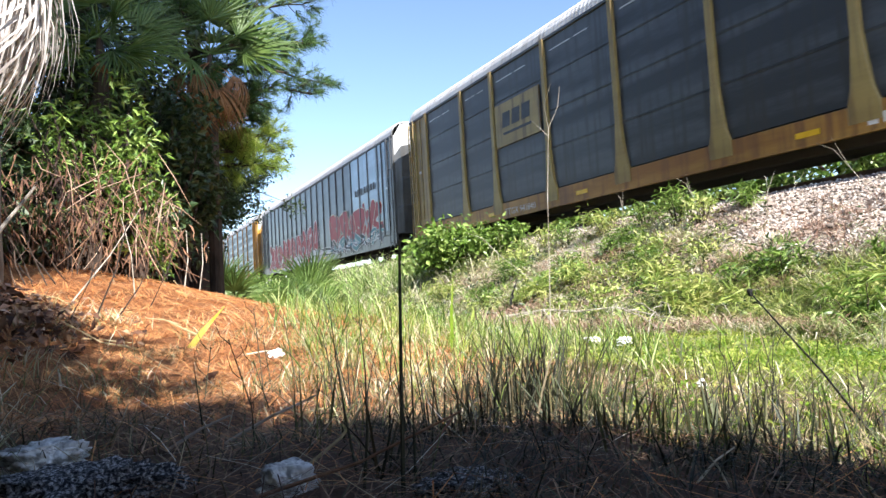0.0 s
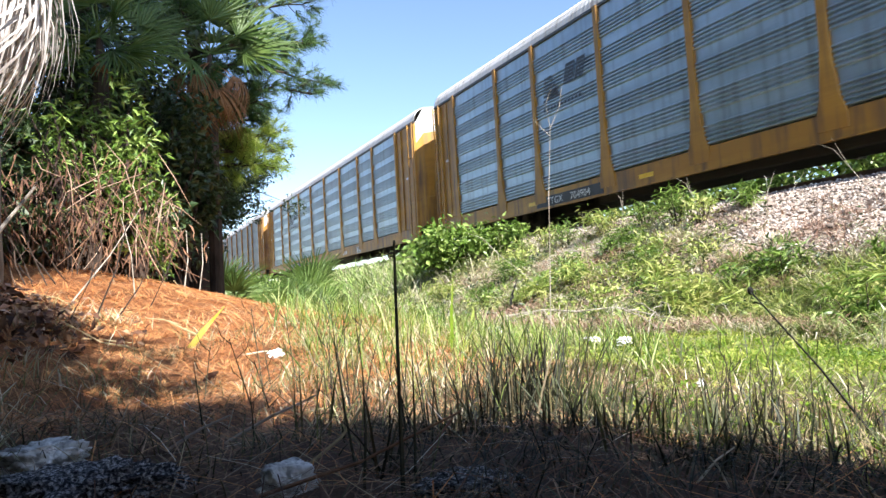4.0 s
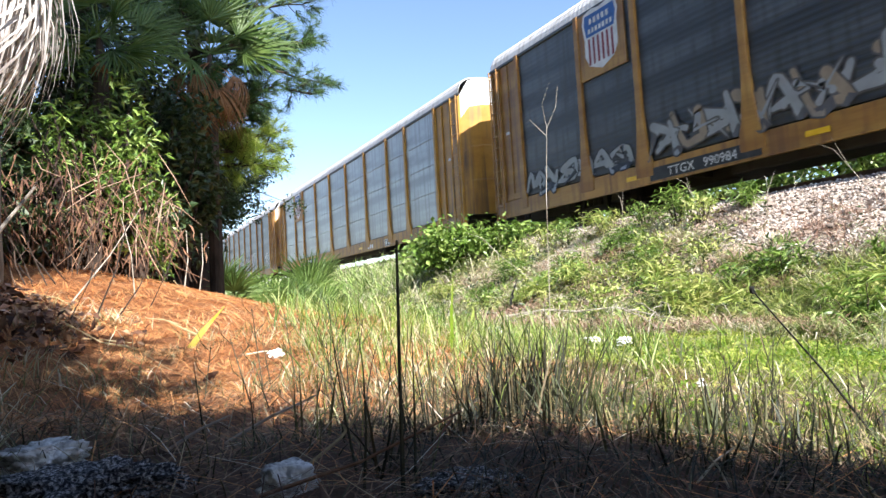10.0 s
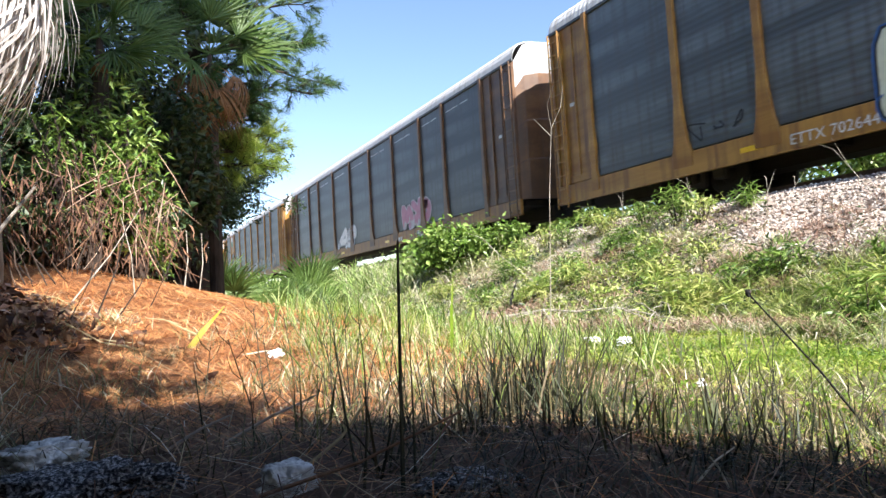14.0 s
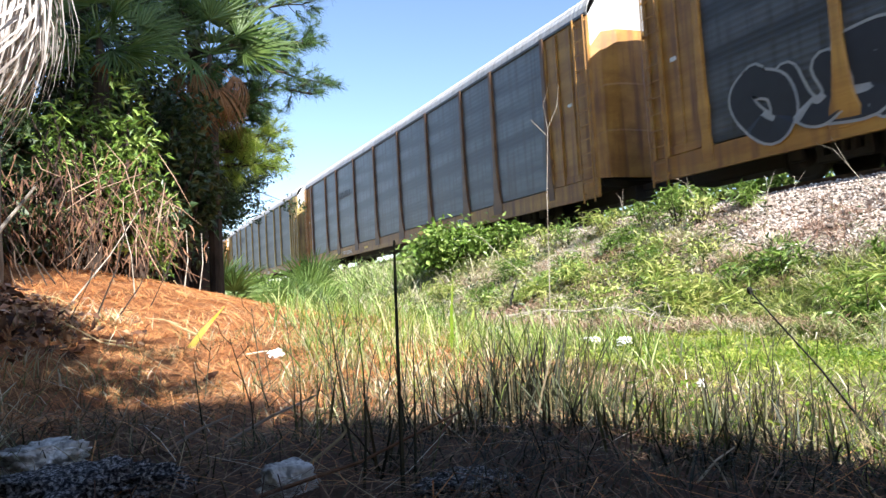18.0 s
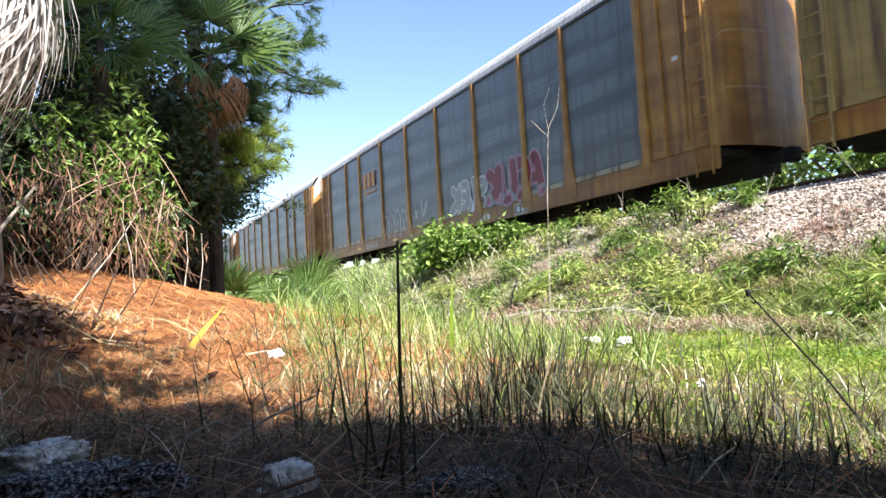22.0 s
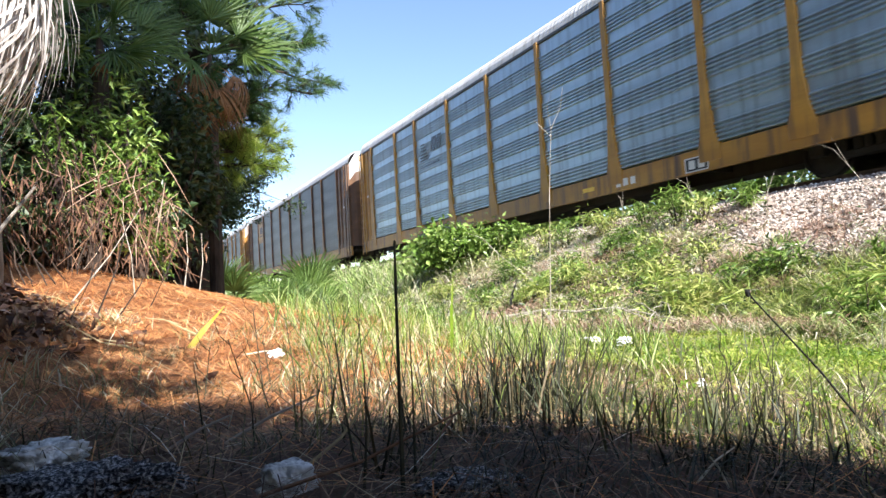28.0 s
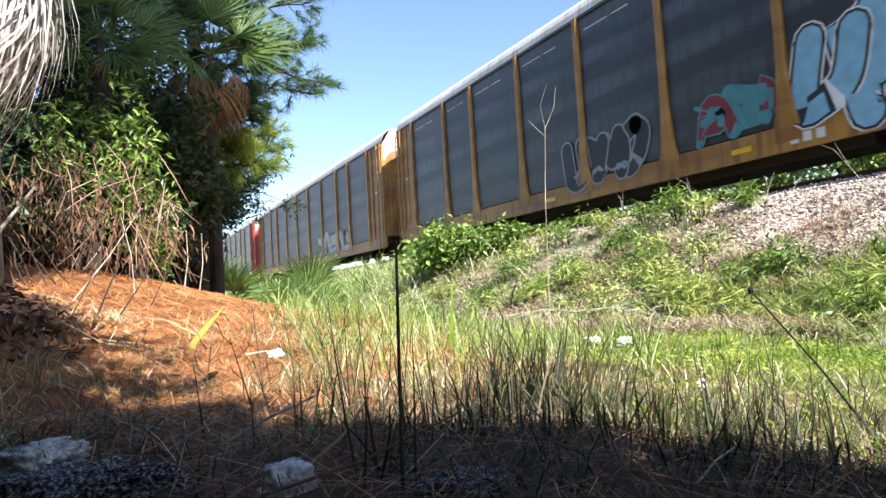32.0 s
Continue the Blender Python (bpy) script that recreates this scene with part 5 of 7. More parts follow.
# dead matted stems in hollows of the bank
for cx, cy, rx, ry, n in ((7.6, 14.0, 0.6, 1.6, 2200), (6.1, 9.6, 0.5, 0.9, 1300), (5.3, 7.2, 0.35, 0.7, 900), (5.5, 5.6, 0.3, 0.7, 900), (8.6, 8.2, 0.4, 0.7, 500), (8.5, 5.6, 0.35, 0.6, 400)):
    x, y = cx + rng.normal(0, rx * 0.6, n), cy + rng.normal(0, ry * 0.6, n)
    cover("dead_stems", strands(rng, x, y, (0.1, 0.4), 0.011, 0.03, 0.5), M_DEAD_PINK, "matted pinkish dead stems in a hollow of the bank")
# tall growth along the far bank
x, y = scatter(rng, 9000, 4.6, 9.6, 17, 60)
cover("far_bank_growth", blades(on_ground(x, y), rng.uniform(0.4, 1.1, len(x)), rng.uniform(0.025, 0.05, len(x)), rng.uniform(0.1, 0.7, len(x)), rng.uniform(0.3, 1.0, len(x)), rng, 3), M_GRASS, "tall green grass and weeds along the railway bank")
x, y = scatter(rng, 5000, 4.6, 9.6, 14, 45)
cover("far_bank_straw", blades(on_ground(x, y), rng.uniform(0.3, 0.9, len(x)), rng.uniform(0.02, 0.035, len(x)), rng.uniform(0.1, 0.7, len(x)), rng.uniform(0.3, 1.0, len(x)), rng, 3), M_GRASS_DRY, "dry grass along the railway bank")
# straw and needles close by, with the shade put into their brown colour
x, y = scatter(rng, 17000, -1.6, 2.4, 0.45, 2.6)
cover("near_straw", strands(rng, x, y, (0.04, 0.22), 0.003, 0.008, 0.45), M_LITTER_DARK, "tangled straw and needles, coloured darker brown to imitate shade")
x, y = scatter(rng, 450, -0.6, 2.0, 0.7, 3.6)
cover("near_pale_straw", strands(rng, x, y, (0.06, 0.3), 0.0034, 0.014, 0.5), M_STRAW_PALE, "pale grey straws over the shaded litter")
# weeds and low grass take the tone dulled for shade
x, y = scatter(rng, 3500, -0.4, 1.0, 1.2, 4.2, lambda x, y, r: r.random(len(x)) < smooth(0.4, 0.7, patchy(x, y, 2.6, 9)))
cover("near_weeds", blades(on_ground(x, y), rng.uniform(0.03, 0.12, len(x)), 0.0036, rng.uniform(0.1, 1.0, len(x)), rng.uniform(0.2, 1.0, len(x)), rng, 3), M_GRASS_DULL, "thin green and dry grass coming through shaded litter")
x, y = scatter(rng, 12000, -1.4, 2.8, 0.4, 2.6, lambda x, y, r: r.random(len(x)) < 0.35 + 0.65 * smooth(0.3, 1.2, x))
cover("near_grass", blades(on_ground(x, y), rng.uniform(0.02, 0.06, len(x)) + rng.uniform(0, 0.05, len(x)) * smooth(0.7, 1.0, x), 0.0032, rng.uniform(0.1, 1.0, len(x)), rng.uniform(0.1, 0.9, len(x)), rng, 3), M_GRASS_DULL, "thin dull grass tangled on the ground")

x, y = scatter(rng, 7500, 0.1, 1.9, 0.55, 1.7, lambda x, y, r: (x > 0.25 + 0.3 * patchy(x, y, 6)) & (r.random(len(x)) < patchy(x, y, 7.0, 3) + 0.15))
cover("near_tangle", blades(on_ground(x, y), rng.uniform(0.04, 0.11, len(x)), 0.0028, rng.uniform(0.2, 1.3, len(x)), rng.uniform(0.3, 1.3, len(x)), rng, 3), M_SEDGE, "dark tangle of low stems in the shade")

# ballast
x, y = scatter(rng, 120000, 7.2, 13.8, -2.0, 20, lambda x, y, r: r.random(len(x)) < smooth(gravel_edge(y) - 0.5, gravel_edge(y) + 0.4, x + 0.8 * (patchy(x, y, 2.3, 2) - 0.5)) * np.clip(1.5 - 0.045 * y, 0.2, 1))
stuff("ballast", stones(rng, x, y, (0.013, 0.036)), M_BALLAST, "pale grey-brown broken ballast stones", "ballast")
x, y = scatter(rng, 260, 7.3, 9.8, 2.0, 9, lambda x, y, r: x > gravel_edge(y) - 0.4)
stuff("large_ballast", stones(rng, x, y, (0.035, 0.075)), M_BALLAST, "larger loose stones on the ballast slope", "ballast")
x, y = scatter(rng, 500, 7.5, 9.7, 2.0, 9, lambda x, y, r: (x > gravel_edge(y) - 0.3) & (r.random(len(x)) < smooth(0.45, 0.65, patchy(x, y, 2.6, 14))))
x, y, a = tufted(rng, x, y, 8, 0.08)
cover("gravel_weeds", blades(on_ground(x, y), rng.uniform(0.05, 0.22, len(x)), rng.uniform(0.006, 0.012, len(x)), rng.uniform(0.3, 1.6, len(x)), rng.uniform(0.3, 1.2, len(x)), rng, 3, a), M_DEAD_PINK, "reddish dry weeds in the ballast")

# ---- sedge clumps ----
def sedge(name, label, cx, cy, rx, ry, n, h, rng, mat=M_SEDGE, w=0.0045, lean=0.35):
    x, y = cx + rng.normal(0, rx, n), cy + rng.normal(0, ry, n)
    p = on_ground(x, y)
    base = np.array([cx, cy, float(ground_z(cx, cy))])
    ob = new(name, mesh_of(name, *blades(p - base, rng.uniform(*h, n), w, rng.uniform(0, lean, n), rng.uniform(0, 0.55, n) * rng.random(n), rng, 4), mat))
    ob.location = base
    return tagged(ob, label, "sedge", "sedge clumps", "stuff")


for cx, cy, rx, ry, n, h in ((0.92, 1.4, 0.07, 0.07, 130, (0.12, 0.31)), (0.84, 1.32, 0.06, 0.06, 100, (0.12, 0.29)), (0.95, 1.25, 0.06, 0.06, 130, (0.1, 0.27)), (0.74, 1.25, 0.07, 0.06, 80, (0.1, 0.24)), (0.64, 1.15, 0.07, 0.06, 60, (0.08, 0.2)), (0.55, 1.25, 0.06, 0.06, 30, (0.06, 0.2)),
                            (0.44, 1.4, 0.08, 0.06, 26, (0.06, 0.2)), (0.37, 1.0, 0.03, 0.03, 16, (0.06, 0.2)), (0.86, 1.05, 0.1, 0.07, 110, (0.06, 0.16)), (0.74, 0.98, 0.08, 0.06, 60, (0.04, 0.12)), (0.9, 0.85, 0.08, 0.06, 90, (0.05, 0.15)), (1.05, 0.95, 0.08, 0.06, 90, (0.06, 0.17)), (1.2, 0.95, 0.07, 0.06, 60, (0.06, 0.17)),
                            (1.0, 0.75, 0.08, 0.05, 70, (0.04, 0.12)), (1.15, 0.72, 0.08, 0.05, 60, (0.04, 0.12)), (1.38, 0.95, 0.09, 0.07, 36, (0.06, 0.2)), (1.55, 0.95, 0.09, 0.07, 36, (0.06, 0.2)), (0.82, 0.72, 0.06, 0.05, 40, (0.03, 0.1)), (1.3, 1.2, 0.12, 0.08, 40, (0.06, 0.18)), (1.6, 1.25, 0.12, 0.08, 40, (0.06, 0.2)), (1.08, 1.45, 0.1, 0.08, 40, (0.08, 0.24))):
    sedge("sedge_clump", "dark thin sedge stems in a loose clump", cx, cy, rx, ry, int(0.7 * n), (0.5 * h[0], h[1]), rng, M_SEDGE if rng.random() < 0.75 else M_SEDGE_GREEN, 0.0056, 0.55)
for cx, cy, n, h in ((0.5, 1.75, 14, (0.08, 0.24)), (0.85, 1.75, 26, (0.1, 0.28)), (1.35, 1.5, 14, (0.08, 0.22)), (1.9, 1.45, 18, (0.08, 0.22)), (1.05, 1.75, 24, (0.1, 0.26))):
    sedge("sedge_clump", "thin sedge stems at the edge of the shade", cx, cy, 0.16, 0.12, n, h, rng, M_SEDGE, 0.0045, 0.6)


def stalk(name, label, pts, r, mat, head=0.0, category="stalk", twigs=()):
    base = Vector(pts[0])
    ob = tagged(new(name), label, category)
    ob.location = base
    rel = [Vector(p) - base for p in pts]
    part("stem", mesh_of("stem", *tube(rel, [r * (1 - (0.45 if head else 0.85) * i / (len(rel) - 1)) for i in range(len(rel))], 5), mat), None, ob)
    for tw in twigs:
        part("twig", mesh_of("twig", *tube([Vector(p) - base for p in tw], [r * 0.6] * (len(tw) - 1) + [r * 0.3], 4), mat), None, ob)
    if head:
        bm = bmesh.new()
        bmesh.ops.create_icosphere(bm, subdivisions=2, radius=head, matrix=Matrix.Translation(rel[-1]) @ Matrix.Diagonal((0.8, 0.8, 1.25, 1)))
        for v in bm.verts:
            v.co += Vector((rng.normal(0, head * 0.12), rng.normal(0, head * 0.12), rng.normal(0, head * 0.12)))
        part("seed_head", bm, mat, ob, "dark seed head")
    return ob


def at(x, y, z):
    """A point given over the level of the eye's footing, let down with the fall of the land."""
    return (x, y, z + float(fall(x)))


def gz(x, y, lift=0.0):
    return (x, y, float(ground_z(x, y)) + lift)

# ---- trees by the mound ----
rng = np.random.default_rng(21)
FANS = [mesh_of("frond", *fan_frond(rng, 1.0, 0.5, 21, 2.7, 0.3, 0.5, 0.042), M_PALM) for _ in range(3)]
FANS_DEAD = [mesh_of("dead_frond", *fan_frond(rng, 0.75, 0.6, 24, 2.2, 1.9, 0.2, 0.045), M_PALM_DEAD) for _ in range(2)]
FANS_PALE = [mesh_of("dead_frond", *fan_frond(rng, 0.78, 0.42, 17, 2.6, 2.0, 0.12, 0.042), M_PALM_PALE) for _ in range(2)]


def fan_palm(label, x, y, height, fronds, dead=(), trunk_r=0.14, lean=(0, 0)):
    """Cabbage palm: rough trunk with a crown of fan leaves and hanging dead ones. fronds: (azimuth, rise, roll, scale)."""
    ob = tagged(new("palm_tree"), label, "palm tree", "palms by the mound")
    ob.location = gz(x, y)
    pts = [Vector((lean[0] * t * t, lean[1] * t * t, height * t - 0.1)) for t in np.linspace(0, 1, 9)]
    part("trunk", mesh_of("trunk", *tube(pts, [trunk_r * ((1.15 - 0.2 * t + 0.07 * (i % 2)) if i < 7 else 0.75 if i < 8 else 0.35) for i, t in enumerate(np.linspace(0, 1, 9))], 9), M_BARK), None, ob)
    top = pts[-1]
    for i, (az, rise, roll, sc) in enumerate(fronds):
        f = part("frond", FANS[i % 3], None, ob)
        d = Vector((math.sin(radians(az)) * math.cos(radians(rise)), math.cos(radians(az)) * math.cos(radians(rise)), math.sin(radians(rise))))
        f.matrix_local = aimed(top, d, roll) @ Matrix.Scale(sc, 4)
    for i, (az, rise, roll, sc, pale) in enumerate(dead):
        f = part("dead_frond", (FANS_PALE if pale else FANS_DEAD)[i % 2], None, ob, "bleached dry hanging frond" if pale else "brown dry hanging frond")
        d = Vector((math.sin(radians(az)) * math.cos(radians(rise)), math.cos(radians(az)) * math.cos(radians(rise)), math.sin(radians(rise))))
        f.matrix_local = aimed(top + Vector((0, 0, -0.15 - 0.1 * (i % 3))), d, roll) @ Matrix.Scale(sc, 4)
    return ob


# azimuths: 0 is +y, 90 is +x, 180 faces the eye
fan_palm("tall fan palm with brown dry fronds below the crown", 1.75, 12.6, 4.75,
         [(80, 45, 60, 1.25), (95, 20, 65, 1.3), (115, 0, 65, 1.25), (65, 65, 55, 1.25), (300, 55, -60, 1.25), (270, 30, -60, 1.25), (245, 5, -60, 1.25), (105, 35, 50, 1.25), (20, 40, 0, 1.25), (180, 75, 0, 1.25), (225, -25, -60, 1.15)],
         [(130, -35, 0, 1.0, 0), (95, -30, 0, 0.95, 0), (170, -45, 30, 1.0, 0), (210, -40, 0, 1.0, 0), (110, -60, 0, 1.0, 0), (240, -50, 0, 1.1, 0), (260, -35, 20, 1.1, 0)], 0.11)
fan_palm("fan palm with arching green leaves over the shrubs", -0.05, 9.3, 3.25,
         [(75, 35, 40, 0.9), (95, 10, 70, 0.9), (110, -15, 60, 0.85), (50, 60, 70, 1.0), (300, 45, -45, 1.0), (275, 15, -70, 0.9), (250, -10, -60, 0.8), (125, -35, 75, 0.85), (330, 70, -60, 1.0), (200, -25, 30, 0.8), (235, -30, -50, 0.85), (160, 5, 85, 0.8), (150, -40, 40, 0.8), (185, 40, 20, 0.9)],
         [(190, -70, 0, 0.4, 0)], 0.1)
fan_palm("fan palm with bleached dead fronds hanging on its trunk", -0.86, 5.75, 2.9,
         [(150, 35, 0, 0.9), (210, 30, 0, 0.9), (30, 30, 0, 1.0), (300, 20, 0, 1.0), (250, 10, 10, 1.0)],
         [(50, -30, 0, 0.9, 1), (115, -45, 15, 0.9, 1), (70, -62, -10, 0.95, 1), (100, -12, 0, 0.9, 1), (75, -22, 10, 0.95, 1), (95, -38, -20, 1.0, 1), (120, -30, 10, 0.9, 1), (60, -48, 0, 0.9, 1), (105, -58, 0, 1.0, 1), (140, -50, 0, 1.0, 1), (85, -66, 0, 1.0, 1), (125, -70, 0, 0.9, 1), (95, -78, 0, 1.2, 1), (115, -80, 25, 1.15, 1)])
fan_palm("fan palm in deep shade behind the others", -2.6, 11.8, 3.6,
         [(180, 20, 0, 1.0), (120, 10, 20, 1.0), (90, 20, 0, 1.0), (230, 0, 30, 1.0), (150, -15, 60, 0.9), (60, 20, 0, 1.0), (300, 20, 0, 1.0)],
         [(150, -50, 0, 1.0, 0), (100, -55, 0, 1.0, 0)])


def palmetto(label, x, y, size, n, seed):
    r = np.random.default_rng(seed)
    ob = tagged(new("palmetto"), label, "palmetto", "palmettos")
    ob.location = gz(x, y)
    for i in range(n):
        f = part("frond", FANS[i % 3], None, ob)
        az, rise = 360 * i / n + r.uniform(-15, 15), r.uniform(25, 70)
        d = (math.sin(radians(az)) * math.cos(radians(rise)), math.cos(radians(az)) * math.cos(radians(rise)), math.sin(radians(rise)))
        f.matrix_local = aimed((0, 0, 0), d, r.uniform(-30, 30)) @ Matrix.Scale(size * r.uniform(0.8, 1.1), 4)
    return ob


palmetto("low green palmetto at the foot of the trees", 2.15, 14.6, 1.0, 12, 1)
palmetto("dusty green palmetto on the bank", 7.9, 28.5, 1.7, 13, 2)
for x0, y0, size, n, seed in ((4.0, 19.0, 1.15, 10, 3), (5.0, 21.0, 1.25, 11, 4), (4.7, 17.2, 0.85, 9, 6), (5.6, 19.2, 0.95, 9, 7), (3.2, 17.0, 0.8, 8, 8), (6.4, 24.0, 1.3, 10, 9)):
    palmetto("dusty grey-green palmetto among the bank weeds", x0, y0, size, n, seed)


def pine(label, x, y, height, boughs, seed, r0=0.2, needles=26):
    """Slash pine: plated trunk, boughs with twigs, bursts of long needles. boughs: (height, azimuth, length, rise)."""
    r = np.random.default_rng(seed)
    ob = tagged(new("pine_tree"), label, "pine tree", "pines by the mound")
    ob.location = gz(x, y)
    trunk = [Vector((0.08 * math.sin(2 * t), 0.06 * math.sin(3 * t), height * t - 0.15)) for t in np.linspace(0, 1, 10)]
    part("trunk", mesh_of("trunk", *tube(trunk, [r0 * (1.15 - 0.75 * t) for t in np.linspace(0, 1, 10)], 10), M_BARK), None, ob)
    for h, az, L, rise, *young in boughs:
        d = Vector((math.sin(radians(az)), math.cos(radians(az)), math.tan(radians(rise))))
        a = Vector((0, 0, h))
        pts, vf = limb(r, a, a + d * L, 0.035 + 0.01 * L, 0.012, 0.04, 7)
        wood, tips, dirs = [vf], [], []
        for k in range(2, 8):
            for _ in range(4 if k < 7 else 5):
                q = (d.normalized() + Vector(r.normal(0, 0.65, 3))).normalized() * r.uniform(0.2, 0.62)
                e = pts[k] + q + Vector((0, 0, 0.08))
                wood.append(tube([pts[k], pts[k].lerp(e, 0.5) + Vector((0, 0, -0.03)), e], [0.012, 0.009, 0.006], 4))
                for m in range(2):
                    tips.append(pts[k].lerp(e, 0.6 + 0.4 * m))
                    dirs.append(q)
        b = part("bough", mesh_of("bough", *join(*wood), M_BARK), None, ob)
        part("needles", mesh_of("needles", *needle_tufts(r, tips, dirs, needles, 0.26, 0.011), M_PINE_YOUNG if young else M_PINE), None, b, "fresh yellow-green needles" if young else "long green needles")
    return ob


pine("tall slash pine with drooping outer boughs", 1.6, 14.2, 9.5,
     [(2.75, 126, 1.45, 0, 1), (3.05, 122, 1.5, 0, 1), (3.3, 127, 1.4, 0, 1), (3.3, 80, 0.8, 0), (3.8, 100, 1.2, 2), (3.9, 130, 1.4, 4), (4.3, 75, 1.3, 6), (4.5, 96, 2.4, 0), (4.9, 90, 2.6, 0), (5.0, 120, 2.2, 6), (5.3, 95, 2.2, 6), (5.5, 70, 2.2, 8), (5.7, 150, 1.8, 10), (6.0, 100, 2.3, 10), (6.3, 130, 2.0, 14), (6.6, 80, 2.0, 14), (6.9, 110, 2.0, 16), (7.3, 90, 2.2, 16), (7.8, 120, 1.8, 20),
      (3.2, 200, 1.5, -5), (3.8, 180, 1.6, 0), (4.4, 160, 1.7, 4), (5.2, 190, 1.8, 6), (6.2, 200, 1.8, 10), (7.0, 180, 1.7, 15), (4.2, 240, 2.0, 5), (5.1, 270, 2.2, 8), (6.0, 300, 2.2, 10)], 5, 0.2, 40)
pine("slash pine standing behind the palms", -1.4, 13.2, 10,
     [(h, az, 2.2, 8) for h, az in ((3.2, 160), (3.8, 200), (4.3, 120), (4.7, 90), (5.0, 240), (5.4, 180), (5.8, 130), (6.2, 80), (6.6, 210), (7.0, 150), (7.5, 100), (8.0, 190))], 6)


def broadleaf(label, x, y, height, limbs, seed, count, leaf, mat, r0=0.18, clump=(0.3, 0.65), leafed=2):
    """Broad-leaved tree: trunk, forked limbs, a ragged crown of leaf clumps with gaps. limbs: (height, azimuth, length, rise)."""
    r = np.random.default_rng(seed)
    ob = tagged(new("broadleaf_tree"), label, "tree", "trees by the mound")
    ob.location = gz(x, y)
    trunk = [Vector((0.15 * math.sin(2.2 * t), 0.1 * math.sin(3 * t), height * 0.8 * t - 0.15)) for t in np.linspace(0, 1, 8)]
    part("trunk", mesh_of("trunk", *tube(trunk, [r0 * (1.2 - 0.8 * t) for t in np.linspace(0, 1, 8)], 8), M_BARK), None, ob)
    wood, cl = [], []
    for h, az, L, rise in limbs:
        d = Vector((math.sin(radians(az)), math.cos(radians(az)), math.tan(radians(rise))))
        pts, vf = limb(r, (0, 0, h), Vector((0, 0, h)) + d * L, 0.05, 0.012, 0.05, 6)
        wood.append(vf)
        for k in range(leafed, 7):
            for _ in range(5):
                e = pts[k] + Vector(r.normal(0, 0.3, 3))
                wood.append(tube([pts[k], e], [0.012, 0.004], 4))
                cl.append((e, r.uniform(*clump)))
    part("branchwork", mesh_of("branchwork", *join(*wood), M_BARK), None, ob)
    w = np.array([c[1] ** 2 for c in cl])
    pick = r.choice(len(cl), count, p=w / w.sum())
    p = np.array([tuple(c[0]) for c in cl])[pick]
    q = r.normal(size=(count, 3))
    q /= np.linalg.norm(q, axis=1)[:, None]
    p = p + q * (np.array([c[1] for c in cl])[pick] * r.uniform(0.3, 1, count))[:, None]
    part("crown", mesh_of("crown", *leaves(p, leaf * r.uniform(0.6, 1.3, count), r), mat), None, ob)
    return ob


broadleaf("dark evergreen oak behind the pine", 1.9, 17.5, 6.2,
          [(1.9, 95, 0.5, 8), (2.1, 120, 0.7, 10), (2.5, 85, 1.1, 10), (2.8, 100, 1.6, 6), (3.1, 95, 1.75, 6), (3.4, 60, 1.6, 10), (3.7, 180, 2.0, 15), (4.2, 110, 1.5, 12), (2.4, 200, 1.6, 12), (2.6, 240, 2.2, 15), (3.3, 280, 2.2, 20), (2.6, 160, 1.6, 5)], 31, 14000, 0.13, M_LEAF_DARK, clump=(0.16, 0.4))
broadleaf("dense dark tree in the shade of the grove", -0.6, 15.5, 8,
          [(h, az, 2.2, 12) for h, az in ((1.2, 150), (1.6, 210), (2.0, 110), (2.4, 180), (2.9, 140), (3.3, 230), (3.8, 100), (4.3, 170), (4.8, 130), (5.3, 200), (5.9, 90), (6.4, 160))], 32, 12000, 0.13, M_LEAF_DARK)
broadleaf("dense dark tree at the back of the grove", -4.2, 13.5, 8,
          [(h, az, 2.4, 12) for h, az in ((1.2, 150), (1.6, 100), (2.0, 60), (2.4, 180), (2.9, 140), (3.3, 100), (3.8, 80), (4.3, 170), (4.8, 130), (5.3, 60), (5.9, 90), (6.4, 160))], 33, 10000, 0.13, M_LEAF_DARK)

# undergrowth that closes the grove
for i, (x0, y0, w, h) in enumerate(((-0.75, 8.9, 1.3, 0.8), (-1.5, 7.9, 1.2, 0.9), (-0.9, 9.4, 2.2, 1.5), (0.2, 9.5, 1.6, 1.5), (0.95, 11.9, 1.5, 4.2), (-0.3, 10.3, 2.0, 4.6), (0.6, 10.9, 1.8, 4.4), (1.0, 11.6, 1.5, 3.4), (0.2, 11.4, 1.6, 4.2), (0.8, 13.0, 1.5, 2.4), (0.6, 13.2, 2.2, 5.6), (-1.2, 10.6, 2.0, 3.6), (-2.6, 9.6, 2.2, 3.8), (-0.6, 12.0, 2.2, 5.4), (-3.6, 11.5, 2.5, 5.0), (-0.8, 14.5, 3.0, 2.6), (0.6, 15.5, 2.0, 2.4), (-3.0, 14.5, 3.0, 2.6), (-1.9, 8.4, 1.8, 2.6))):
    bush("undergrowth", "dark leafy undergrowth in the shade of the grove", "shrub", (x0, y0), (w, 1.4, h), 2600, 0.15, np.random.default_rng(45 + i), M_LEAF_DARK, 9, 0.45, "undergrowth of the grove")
# shrub and dead growth before the grove
bush("leafy_shrub", "shrub with bright green pointed leaves", "shrub", (0.28, 8.4), (0.8, 0.9, 2.25), 1700, 0.13, np.random.default_rng(41), M_LEAF, 11, 0.27)
bush("leafy_shrub", "shrub with green pointed leaves among dead stems", "shrub", (-0.5, 8.5), (1.2, 0.9, 2.0), 520, 0.13, np.random.default_rng(46), M_LEAF, 9, 0.24)
bush("leafy_shrub", "green-leaved shrub round the palm trunk", "shrub", (-0.25, 8.9), (1.4, 0.7, 2.9), 1100, 0.14, np.random.default_rng(48), M_LEAF, 11, 0.3)
